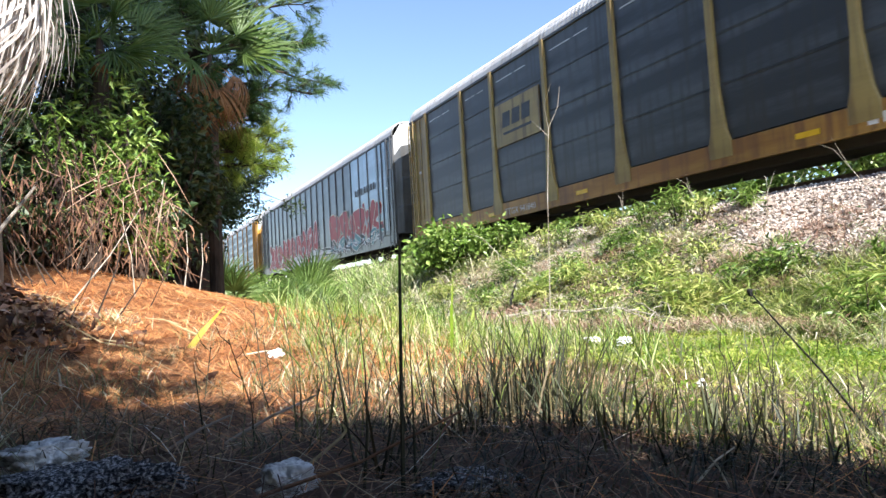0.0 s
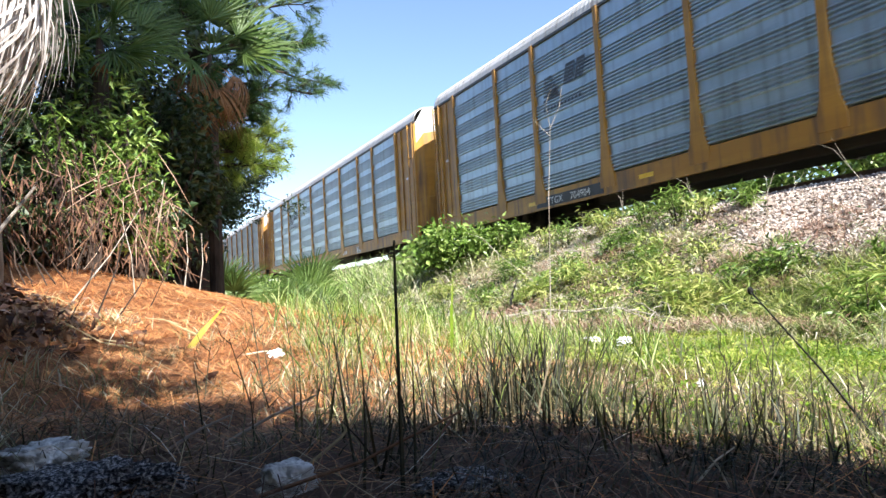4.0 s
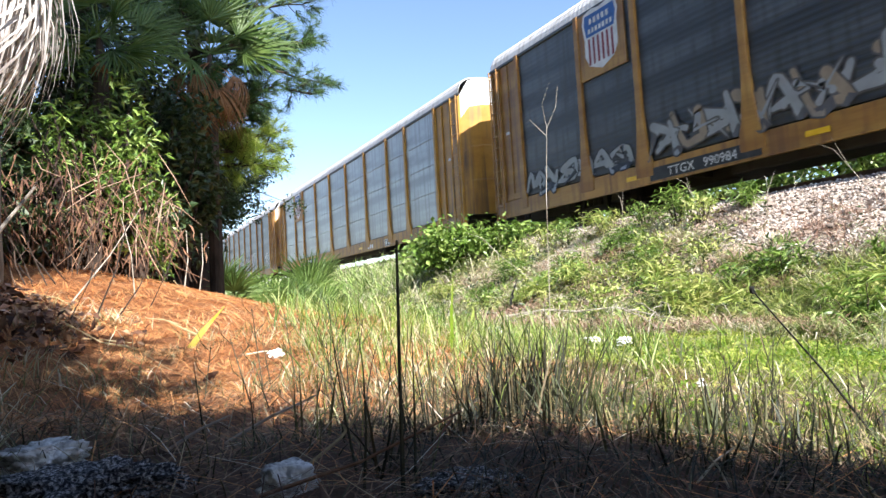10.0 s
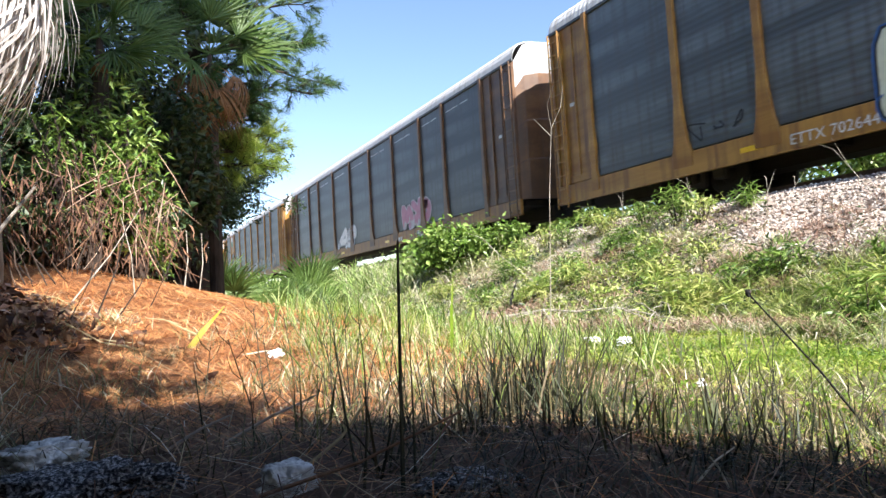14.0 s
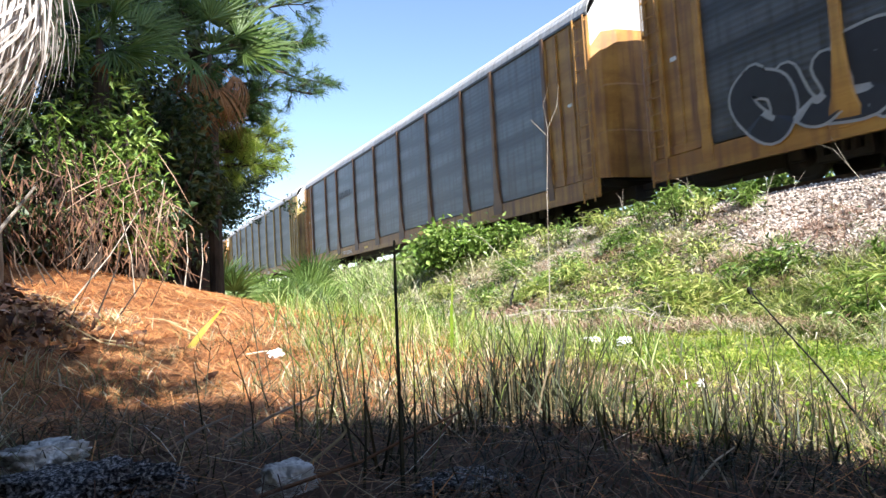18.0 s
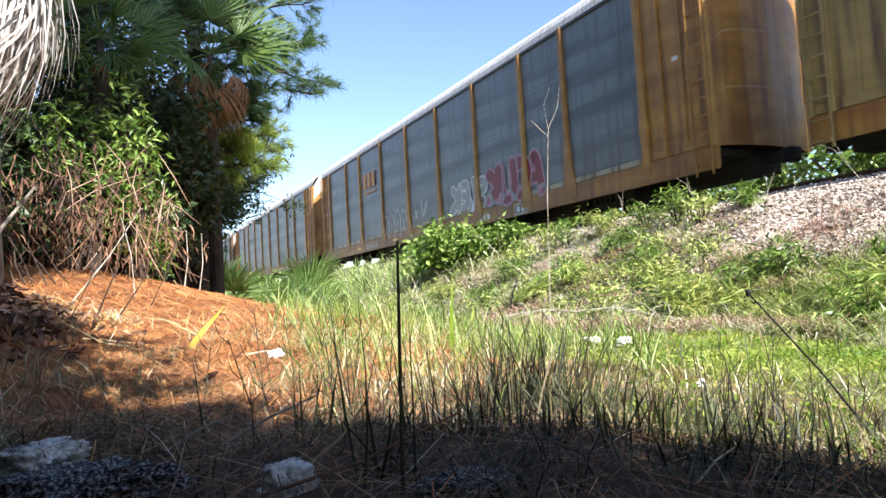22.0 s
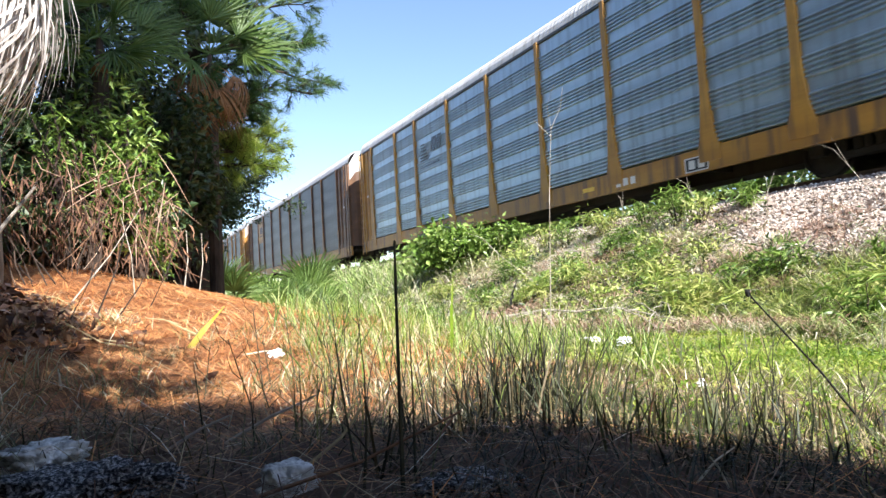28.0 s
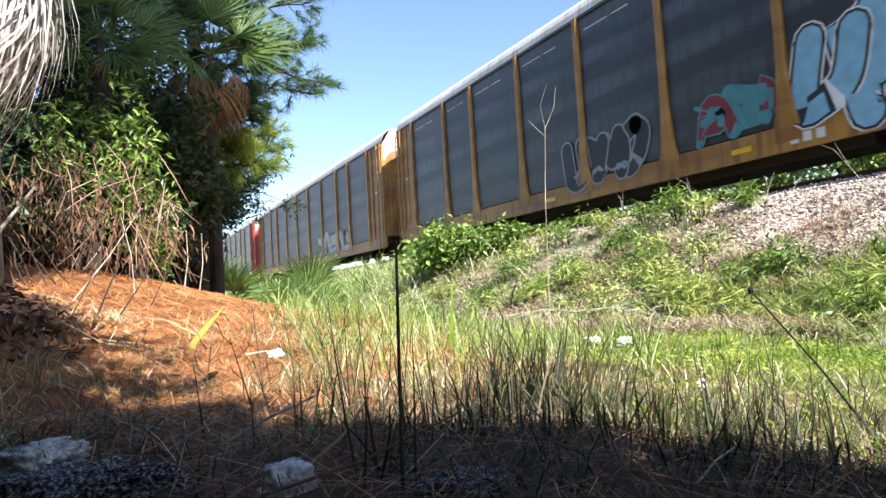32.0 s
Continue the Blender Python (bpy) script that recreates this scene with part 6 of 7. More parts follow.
bush("leafy_shrub", "low green shrub at the foot of the palms", "shrub", (0.5, 8.6), (0.5, 0.5, 0.8), 300, 0.11, np.random.default_rng(42), M_LEAF, 6, 0.38)
bush("dead_shrub", "tangle of reddish-brown dead vines and leaves", "shrub", (-0.3, 7.9), (1.8, 0.7, 1.35), 420, 0.16, np.random.default_rng(43), M_DEAD_RED, 14, 0.14, droop=2.0, twig=0.005, foot=0.3)
bush("dead_shrub", "tangle of brown dead leaves at the mound's edge", "shrub", (-1.2, 6.9), (1.1, 0.9, 1.1), 200, 0.2, np.random.default_rng(44), M_DEAD_RED, 26, 0.04, droop=1.8, twig=0.006, foot=0.3)
# dry strips hanging in the growth
r = np.random.default_rng(47)
for i in range(130):
    x0, y0, z0 = r.uniform(-1.2, 0.6), r.uniform(7.5, 8.4), r.uniform(0.7, 2.2)
    L = r.uniform(0.25, 0.75)
    if i > 112:      # a bunch of bleached leaf tips beside the shrub
        x0, y0, z0, L = r.uniform(0.42, 0.74), r.uniform(8.2, 8.5), r.uniform(1.45, 1.7), r.uniform(0.3, 0.5)
    side = r.normal(0, 0.28)
    pts = [Vector((0, 0, 0)), Vector((side * 0.6 + r.normal(0, 0.05), r.normal(0, 0.05), -L * 0.45)), Vector((side + r.normal(0, 0.08), r.normal(0, 0.05), -L))]
    g = float(ground_z(x0, y0))
    ob = new("dry_strip", mesh_of("dry_strip", *tube(pts, [0.003, 0.0055, 0.002], 4), (M_DEAD_PINK, M_DEAD_RED, M_DEAD_RED, M_DEAD_RED)[i % 4] if i <= 112 else M_DEAD_PINK))
    ob.location = (x0, y0, max(z0, g + L))
    tagged(ob, "dry brown leaf strip hanging in the shrubs", "dry leaf", "dry strips in the growth")

# bank shrubs
bush("bank_shrub", "glossy bright green shrub high on the bank", "shrub", (8.45, 16.0), (2.6, 2.4, 1.5), 3600, 0.19, np.random.default_rng(51), M_LEAF, 10, 0.5, "bank shrubs")
bush("bank_shrub", "small green shrub by the ballast", "shrub", (9.3, 14.4), (1.2, 1.1, 0.95), 800, 0.14, np.random.default_rng(52), M_LEAF, 8, 0.5, "bank shrubs")
bush("bank_shrub", "light green shrub far along the bank", "shrub", (6.6, 31.0), (2.8, 3, 2.0), 1500, 0.24, np.random.default_rng(53), M_LEAF, 9, 0.4, "bank shrubs")
bush("bank_shrub", "light green shrub far along the bank", "shrub", (7.0, 23.5), (1.8, 2.5, 0.8), 900, 0.18, np.random.default_rng(54), M_LEAF, 9, 0.4, "bank shrubs")
r = np.random.default_rng(55)
for i, (x0, y0, w, h) in enumerate(((9.45, 8.9, 1.0, 0.85), (9.3, 8.2, 0.7, 0.55), (9.6, 9.9, 0.9, 0.55), (9.5, 11.0, 0.9, 0.6), (9.4, 12.2, 1.0, 0.6), (9.6, 13.2, 0.9, 0.6), (8.8, 9.6, 0.9, 0.45), (8.3, 8.4, 0.8, 0.4), (8.1, 10.4, 0.9, 0.5), (7.6, 7.6, 0.8, 0.4), (7.3, 9.2, 0.9, 0.45),
                                    (8.6, 12.9, 1.1, 0.55), (7.8, 12.0, 0.9, 0.45), (6.8, 7.9, 0.7, 0.35), (6.6, 11.2, 0.9, 0.5), (6.9, 13.6, 1.0, 0.6), (5.9, 12.8, 0.8, 0.5), (6.3, 15.5, 1.1, 0.7), (9.7, 7.6, 0.5, 0.35), (8.2, 7.3, 0.6, 0.35))):
    bush("bank_weed", "bright lime-green weed clump on the bank" if i % 3 else "spiky green weed clump on the bank", "weed", (x0, y0), (w, w, h), int(380 * w), 0.11 if i % 3 else 0.2, np.random.default_rng(110 + i), M_WEED if i % 2 else M_LEAF, 10, 0.3 if i % 3 else 0.12, "bank weeds", 0.25)
# coarse clumps and dead patches that break up the lower bank
r = np.random.default_rng(500)
for i in range(30):
    x0, y0 = r.uniform(6.0, 8.9), r.uniform(3.4, 11.0)
    w, h = r.uniform(0.4, 0.9), r.uniform(0.22, 0.5)
    if x0 > gravel_edge(y0) - 0.1:
        continue
    bush("bank_weed", "bright lime-green weed clump on the bank" if i % 2 else "tuft of coarse green blades on the bank", "weed", (x0, y0), (w, w, h), int(300 * w), 0.1 if i % 2 else 0.22, np.random.default_rng(510 + i), (M_WEED, M_WEED, M_LEAF)[i % 3], 8, 0.34 if i % 2 else 0.09, "bank weeds", 0.25)
for cx, cy, rx, ry, n in ((8.2, 10.6, 0.35, 0.7, 600), (8.35, 9.6, 0.3, 0.5, 500), (7.9, 8.0, 0.3, 0.5, 500), (7.3, 8.9, 0.3, 0.7, 500), (6.6, 7.4, 0.3, 0.6, 500), (7.7, 6.4, 0.3, 0.4, 400), (7.0, 5.3, 0.25, 0.35, 300), (5.1, 7.3, 0.3, 0.7, 600), (5.4, 6.2, 0.25, 0.7, 600), (5.5, 5.0, 0.22, 0.6, 500), (5.6, 4.0, 0.18, 0.4, 300)):
    x, y = cx + r.normal(0, rx * 0.7, n), cy + r.normal(0, ry * 0.7, n)
    cover("dead_stems", strands(r, x, y, (0.08, 0.32), 0.013, 0.13, 0.6), M_DEAD_PINK, "matted pinkish dead stems in a hollow of the bank")
# growth beyond the track
for i in range(14):
    yy = -7 + i * 3.4
    bush("trackside_shrub", "green shrub beyond the railway", "shrub", (17.4 + 0.8 * math.sin(i * 2.1), yy + 0.7 * math.sin(i)), (5.2, 5.0, 4.4), 3000, 0.33, np.random.default_rng(60 + i), M_LEAF, 10, 0.4, "shrubs beyond the track")

# ---- what shades the place from behind: unseen trees and thickets, added and shaped to block light ----
SHADE = []


def thicket(x, y, size, count, seed, leaf=0.2):
    ob = bush("thicket", "unseen dense dark green thicket of small leaves, casting the foreground shade", "thicket", (x, y), size, count, leaf, np.random.default_rng(seed), M_LEAF_DARK, 14, 0.5, "thickets")
    SHADE.append(ob)
    return ob


thicket(0.4, -2.35, (0.8, 1.2, 4.05), 7500, 72, 0.15)
thicket(0.66, -2.35, (0.62, 1.2, 3.75), 8000, 70, 0.15)
thicket(1.6, -2.2, (1.7, 1.0, 2.2), 9500, 74, 0.14)
thicket(-0.2, -1.1, (1.4, 1.0, 2.2), 5000, 75, 0.14)
STILL = [(-4.6, -2.2, (2.4, 2.4, 8.0), 9000, 73), (-3.4, 1.6, (2.2, 3.0, 4.0), 7000, 76), (-4.2, 4.8, (2.0, 3.0, 3.6), 5000, 77), (-1.6, -1.2, (2.2, 1.3, 3.0), 6000, 78), (-1.5, 1.0, (1.5, 2.2, 2.8), 8000, 80)]
for x, y, size, count, seed in STILL:
    bush("thicket", "unseen tall dense thicket of dark leaves, added to block light", "thicket", (x, y), size, count, 0.2, np.random.default_rng(seed), M_LEAF_DARK, 16, 0.5, "thickets")


def reach(z):
    """How far the boughs of the evergreen spread at height z."""
    return float(np.interp(z, [0.5, 3.6, 4.4, 5.2, 6.2, 7.5, 9, 10], [1.8, 1.8, 1.45, 1.15, 0.85, 0.45, 0.2, 0.1]))


# out-of-view crowns, their boughs set where sun and skylight must be blocked
broadleaf("unseen cone-shaped evergreen leafed to the ground, casting the left-hand shade", -1.65, -2.4, 11.4, [(0.8 + 0.4 * i, az + 11 * i, reach(0.8 + 0.4 * i), 4) for i in range(21) for az in (125, 180, 270)] + [(0.8 + 0.4 * i, 90, reach(0.8 + 0.4 * i), 4) for i in range(21)], 71, 52000, 0.22, M_LEAF_DARK, 0.2, (0.25, 0.45))
broadleaf("unseen low spreading tree with overhanging boughs, added to block skylight", -0.4, -1.35, 2.6, [(1.5, 5, 1.0, 6), (1.6, 335, 0.8, 6), (1.6, 320, 1.2, 6), (1.8, 350, 0.9, 8), (1.7, 290, 1.2, 6)], 81, 6000, 0.13, M_LEAF_DARK, 0.07, (0.15, 0.3))
broadleaf("unseen tall dark tree with a high crown, added to shade the grove", -0.95, -3.2, 20.5, [(12.8 + 0.38 * i, 90 + 8 * math.sin(2.3 * i), 3.5, 4) for i in range(12) if i != 4] + [(16.8 + 0.5 * i, 90 + 8 * math.sin(2.1 * i), 3.4, 5) for i in range(6)] + [(15.5, 250, 2.0, 6), (17.0, 290, 2.0, 6)], 79, 36000, 0.28, M_LEAF_DARK, 0.2, leafed=3)
broadleaf("unseen slender tree with overhanging boughs, added to shade the mound", -1.25, 0.7, 4.6, [(2.0, 80, 1.35, 3), (2.2, 100, 1.2, 4), (2.5, 70, 1.15, 5), (2.8, 95, 1.05, 5), (3.1, 60, 1.0, 6), (3.3, 90, 0.95, 6), (3.6, 75, 0.9, 6), (3.9, 95, 0.85, 8), (3.0, 200, 0.8, 8), (2.6, 280, 0.8, 6)], 82, 6500, 0.15, M_LEAF_DARK, 0.07, (0.15, 0.28))
# unseen trees added beside the mound, out of the view, to darken reflections and skylight
for i, (x, y) in enumerate(((-8.5, 2.0), (-9.5, 8.5), (-9.0, 15.0), (-10.5, 22.0), (-9.5, 29.0), (-8.5, -5.0), (-13.0, 12.0), (-13.5, 26.0))):
    broadleaf("unseen tall leafy tree added to darken reflections", x, y, 12.5, [(1.2 + 0.55 * k, 70 + 137 * k, 3.0 - 0.08 * k, 10) for k in range(18)], 90 + i, 5200, 0.5, M_LEAF_DARK, 0.26, (0.6, 1.1))

# ---- stones, stalks and litter ----
rng = np.random.default_rng(99)


def rock(name, label, x, y, size, mat, sink, seed, rough=0.2):
    """A broken chunk: a dense ball pushed about by coarse and fine noise."""
    bm = bmesh.new()
    bmesh.ops.create_icosphere(bm, subdivisions=5, radius=1)
    for v in bm.verts:
        n1 = noise.noise(v.co * 1.6 + Vector((seed, 0, 0)))
        n2 = noise.noise(v.co * 5 + Vector((0, seed, 0)))
        n3 = noise.noise(v.co * 13 + Vector((0, 0, seed)))
        n4 = noise.noise(v.co * 27 + Vector((seed, seed, 0)))
        q = v.co * (1 + 0.5 * n1 + 1.5 * rough * n2 + 0.16 * n3 + 0.07 * n4)
        q.z = min(q.z, 0.75 + 0.1 * n2)
        v.co = Vector((q.x * size[0], q.y * size[1], q.z * size[2]))
    for f in bm.faces:
        f.smooth = True
    me = bpy.data.meshes.new(name)
    bm.to_mesh(me)
    bm.free()
    me.materials.append(mat)
    ob = new(name, me)
    ob.location = gz(x, y, size[2] * sink)
    return tagged(ob, label, "rock", "stones in the foreground")


rock("rock", "white limestone lump on the dark ground", -0.12, 1.42, (0.07, 0.05, 0.045), M_ROCK, 0.4, 3.1, 0.32)
rock("rock", "dark aggregate chunk before the white lump", -0.06, 1.24, (0.14, 0.08, 0.055), M_ROCK_DARK, 0.25, 8.4)
rock("rock", "small white limestone block", 0.235, 1.03, (0.042, 0.035, 0.04), M_ROCK, 0.28, 5.7, 0.12)
rock("rock", "speckled grey concrete lump", 0.435, 0.815, (0.076, 0.05, 0.026), M_ROCK_DARK, 0.15, 1.3, 0.1)
rock("rock", "pale stone at the foot of the bank", 3.95, 4.9, (0.09, 0.07, 0.06), M_ROCK, 0.3, 2.2)
rock("rock", "pale stone among bank weeds", 4.6, 7.7, (0.13, 0.1, 0.1), M_ROCK, 0.3, 4.4)
rock("rock", "pale stone in the swale", 4.2, 8.3, (0.1, 0.1, 0.08), M_ROCK, 0.3, 6.4)

SWAY = []
SWAY.append(stalk("dry_stalk", "tall pale dry weed stalk with forked top", [gz(2.62, 3.65), at(2.64, 3.63, 0.6), at(2.66, 3.62, 1.1), at(2.69, 3.6, 1.55), at(2.68, 3.62, 1.72), at(2.72, 3.58, 1.86)], 0.0034, M_STICK, category="weed",
                  twigs=[[at(2.69, 3.6, 1.55), at(2.75, 3.56, 1.7), at(2.77, 3.55, 1.84)], [at(2.685, 3.605, 1.5), at(2.63, 3.65, 1.58), at(2.6, 3.67, 1.62)]]))
SWAY.append(stalk("sedge_stalk", "tall straight dark green sedge stalk", [gz(0.365, 0.885), gz(0.368, 0.883, 0.18), gz(0.372, 0.88, 0.36)], 0.0036, M_SEDGE, 0.0028))
SWAY.append(stalk("sedge_stalk", "leaning dark stalk with a round seed head", [gz(1.62, 0.95), gz(1.5, 1.01, 0.18), gz(1.365, 1.08, 0.352)], 0.0034, M_STEM_BLACK, 0.008))
for pts in ([at(9.35, 5.35, 1.95), at(9.2, 5.5, 2.3), at(9.0, 5.6, 2.75)], [at(9.3, 8.2, 1.85), at(9.25, 8.3, 2.3), at(9.15, 8.35, 2.75)], [at(9.2, 10.2, 1.8), at(9.15, 10.0, 2.3), at(9.2, 10.0, 2.75)], [at(9.3, 6.9, 1.85), at(9.2, 6.8, 2.15), at(9.3, 6.7, 2.5)],
            [at(6.9, 9.5, 0.6), at(6.4, 10.3, 1.35), at(5.9, 10.5, 1.85)], [at(9.3, 6.6, 1.85), at(9.45, 6.5, 2.2), at(9.5, 6.35, 2.4)], [at(9.3, 11.6, 1.8), at(9.35, 11.5, 2.2), at(9.3, 11.3, 2.5)]):
    stalk("dry_stalk", "pale dry weed stalk beside the ballast", pts, 0.007, M_STICK, category="weed", twigs=[[pts[1], tuple(Vector(pts[1]).lerp(Vector(pts[2]), 0.5) + Vector((0.05, 0.12, 0.06))), tuple(Vector(pts[2]) + Vector((0.0, 0.22, -0.05)))]])
# slender dark stems: foot, height and lean across the view
for x0, y0, h, lx in ((0.35, 1.04, 0.285, -0.032), (0.33, 0.95, 0.267, 0.0), (0.40, 0.92, 0.243, 0.004), (0.57, 1.64, 0.255, -0.022), (0.65, 1.11, 0.192, 0.033), (0.80, 1.42, 0.191, 0.014), (0.64, 0.99, 0.137, 0.010), (0.85, 1.25, 0.226, 0.013),
                      (0.87, 1.22, 0.174, 0.025), (0.93, 1.21, 0.199, 0.051), (0.72, 0.98, 0.119, 0.041), (0.59, 1.08, 0.145, -0.010), (0.56, 1.14, 0.149, 0.011), (0.85, 0.85, 0.134, 0.010), (1.10, 0.99, 0.174, 0.006), (0.89, 0.77, 0.165, 0.009),
                      (0.83, 0.70, 0.148, 0.051), (1.47, 1.02, 0.271, 0.0), (1.62, 1.05, 0.205, 0.099), (0.79, 0.85, 0.093, 0.005), (2.03, 1.52, 0.407, -0.077), (0.95, 0.72, 0.125, 0.009), (0.88, 0.81, 0.113, -0.005), (1.01, 0.65, 0.104, -0.009)):
    bend = rng.uniform(-0.012, 0.012)
    SWAY.append(stalk("sedge_stalk", "thin dark sedge stem with a pointed tip", [gz(x0, y0)] + [gz(x0 + 0.89 * (lx * q + bend * math.sin(3 * q)), y0 - 0.45 * lx * q, h * q) for q in (0.33, 0.66, 1.0)], 0.0026, M_SEDGE))
# dark herbs with short side twigs
for x0, y0, h, lx in ((0.38, 2.05, 0.23, -0.07), (0.44, 2.1, 0.17, -0.05), (0.47, 2.35, 0.33, -0.03), (0.57, 1.9, 0.17, -0.02), (0.6, 1.95, 0.24, -0.02), (0.53, 2.5, 0.2, -0.03), (0.66, 2.0, 0.31, 0.05), (0.6, 2.4, 0.29, -0.04), (1.2, 0.95, 0.15, 0.02), (1.35, 0.85, 0.16, 0.03), (1.02, 0.9, 0.13, -0.02), (1.5, 1.25, 0.2, -0.03), (0.3, 2.6, 0.2, 0.03)):
    pts = [Vector(gz(x0 + 0.89 * lx * q, y0 - 0.45 * lx * q, h * q)) for q in (0.0, 0.3, 0.6, 0.85, 1.0)]
    tw = []
    for k in range(1, 5):
        side = 1 if k % 2 else -1
        a = pts[k].lerp(pts[k - 1], 0.4)
        tw.append([tuple(a), tuple(a + Vector((0.03 * side, -0.01, 0.03))), tuple(a + Vector((0.045 * side, -0.02, 0.065 + 0.02 * rng.random())))])
    SWAY.append(stalk("herb_stalk", "dark brown herb stem with short side twigs", [tuple(p) for p in pts], 0.0022, M_SEDGE, 0.003, "weed", tw))


# dark stems that stand taller than their clumps; near-black colour imitates their shade
r = np.random.default_rng(520)
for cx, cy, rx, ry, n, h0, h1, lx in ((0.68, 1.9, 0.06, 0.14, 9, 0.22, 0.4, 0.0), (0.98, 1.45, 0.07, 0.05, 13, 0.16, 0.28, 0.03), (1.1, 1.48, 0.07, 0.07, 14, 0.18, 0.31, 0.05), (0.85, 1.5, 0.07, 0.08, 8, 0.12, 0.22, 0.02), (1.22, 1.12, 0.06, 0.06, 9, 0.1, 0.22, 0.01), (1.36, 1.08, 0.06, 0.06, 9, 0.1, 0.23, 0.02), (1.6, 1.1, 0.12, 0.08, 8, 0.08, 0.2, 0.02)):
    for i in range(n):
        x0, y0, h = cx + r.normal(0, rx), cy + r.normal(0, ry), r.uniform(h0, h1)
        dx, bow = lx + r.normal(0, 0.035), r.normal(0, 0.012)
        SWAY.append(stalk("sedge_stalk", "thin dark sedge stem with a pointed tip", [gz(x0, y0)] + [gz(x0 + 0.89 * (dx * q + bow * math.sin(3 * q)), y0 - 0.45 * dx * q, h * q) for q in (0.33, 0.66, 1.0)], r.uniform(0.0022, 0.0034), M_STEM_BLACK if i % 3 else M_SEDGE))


def bent_blade(label, pts, w, mat, name="grass_blade"):
    """A single broad blade: a folded strip along points."""
    pts = [Vector(p) for p in pts]
    base = pts[0]
    vs, fs = [], []
    n = len(pts)
    for i, p in enumerate(pts):
        d = (pts[min(i + 1, n - 1)] - pts[max(i - 1, 0)]).normalized()
        s = d.cross(Vector((0.5, -0.86, 0.1))).normalized() * w * (1 - (i / (n - 1)) ** 2 * 0.95) / 2
        q = p - base
        vs += [tuple(q - s), tuple(q + Vector((0, 0.003, -w * 0.15))), tuple(q + s)]
    for i in range(n - 1):
        fs += [(3 * i, 3 * i + 1, 3 * i + 4, 3 * i + 3), (3 * i + 1, 3 * i + 2, 3 * i + 5, 3 * i + 4)]
    ob = new(name, mesh_of(name, vs, fs, mat))
    ob.location = base
    return tagged(ob, label, "blade")


bent_blade("broad yellow leaf blade standing in the needles", [gz(0.42, 4.26), gz(0.5, 4.22, 0.11), gz(0.62, 4.2, 0.24)], 0.045, M_YELLOW_LEAF)
bent_blade("broad pale green blade in the swale", [gz(1.75, 3.4), at(1.76, 3.4, 0.3), at(1.8, 3.42, 0.55)], 0.04, M_GRASS_LIME)
bent_blade("pale green blade on the flat", [gz(2.5, 2.1), at(2.48, 2.12, 0.2), at(2.4, 2.2, 0.36)], 0.02, M_GRASS_LIME)


def fallen(name, label, pts, r, mat=M_STICK):
    base = Vector(pts[0])
    ob = new(name, mesh_of(name, *tube([Vector(p) - base for p in pts], [r * (1 - 0.5 * i / (len(pts) - 1)) for i in range(len(pts))], 6), mat))
    ob.location = base
    return tagged(ob, label, "stick", "fallen sticks")


fallen("stick", "pale leaning stick against the growth", [at(-0.72, 4.9, 0.6), at(-0.61, 4.96, 0.83), at(-0.42, 4.98, 1.12)], 0.018, M_STICK)
fallen("stick", "grey fallen branch at the foot of the bank", [gz(4.3, 6.9, 0.25), at(4.6, 6.5, 0.33), at(4.8, 6.1, 0.31), at(5.1, 5.8, 0.36), at(5.5, 5.3, 0.22)], 0.011)
for i in range(30):
    x0, y0 = rng.uniform(4.9, 6.1), rng.uniform(4.9, 9.0)
    a, L = rng.uniform(0, 6.28), rng.uniform(0.35, 1.0)
    up = rng.uniform(0.1, 0.35)
    x1, y1 = x0 + 0.6 * L * math.cos(a), y0 + L * math.sin(a)
    fallen("stick", "pale dead stem arching over the foot of the bank", [gz(x0, y0), gz(0.7 * x0 + 0.3 * x1, 0.7 * y0 + 0.3 * y1, up), gz(0.35 * x0 + 0.65 * x1, 0.35 * y0 + 0.65 * y1, up * 1.1), gz(x1, y1, up * rng.uniform(0.0, 0.8))], rng.uniform(0.005, 0.009))
fallen("stick", "grey branch rooted at the foot of the bank", [at(5.1, 5.8, 0.36), at(5.2, 5.5, 0.25), at(5.3, 5.2, 0.02)], 0.009)
fallen("stick", "grey branch across the weeds", [at(4.6, 6.5, 0.33), at(4.55, 6.3, 0.2), at(4.6, 6.2, 0.02)], 0.009)
for label, mat, r, a, b in (("crossed pale straw standing in the shade", M_STRAW_PALE, 0.0022, gz(0.74, 0.70, 0.004), gz(0.81, 0.69, 0.054)), ("crossed pale straw standing in the shade", M_STRAW_PALE, 0.0022, gz(0.77, 0.67, 0.004), gz(0.77, 0.70, 0.04)),
                            ("grey dry stem leaning on the litter", M_STICK, 0.004, gz(0.10, 1.48, 0.004), gz(0.22, 1.46, 0.068)), ("long grey dry stem leaning on the litter", M_STICK, 0.0045, gz(0.21, 1.50, 0.004), gz(0.40, 1.44, 0.095)), ("broken grey blade among the sedge", M_STICK, 0.006, gz(0.74, 1.50, 0.004), gz(0.86, 1.49, 0.081)),
                            ("pale stick lying on the needles", M_STRAW_PALE, 0.006, gz(0.67, 3.92, 0.012), gz(0.90, 3.94, 0.02)), ("dry stem lying at the edge of the shade", M_STRAW, 0.006, gz(-0.29, 4.51, 0.01), gz(0.13, 4.44, 0.02)), ("dry stem lying before the sedge", M_STRAW, 0.005, gz(0.46, 2.03, 0.01), gz(0.69, 1.97, 0.05)),
                            ("pale stub of stem in the shaded litter", M_STRAW_PALE, 0.006, gz(-0.19, 3.2, 0.004), gz(-0.2, 3.2, 0.09))):
    fallen("stick", label, [a, tuple(Vector(a).lerp(Vector(b), 0.5) + Vector((0, 0, 0.006))), b], r, mat)
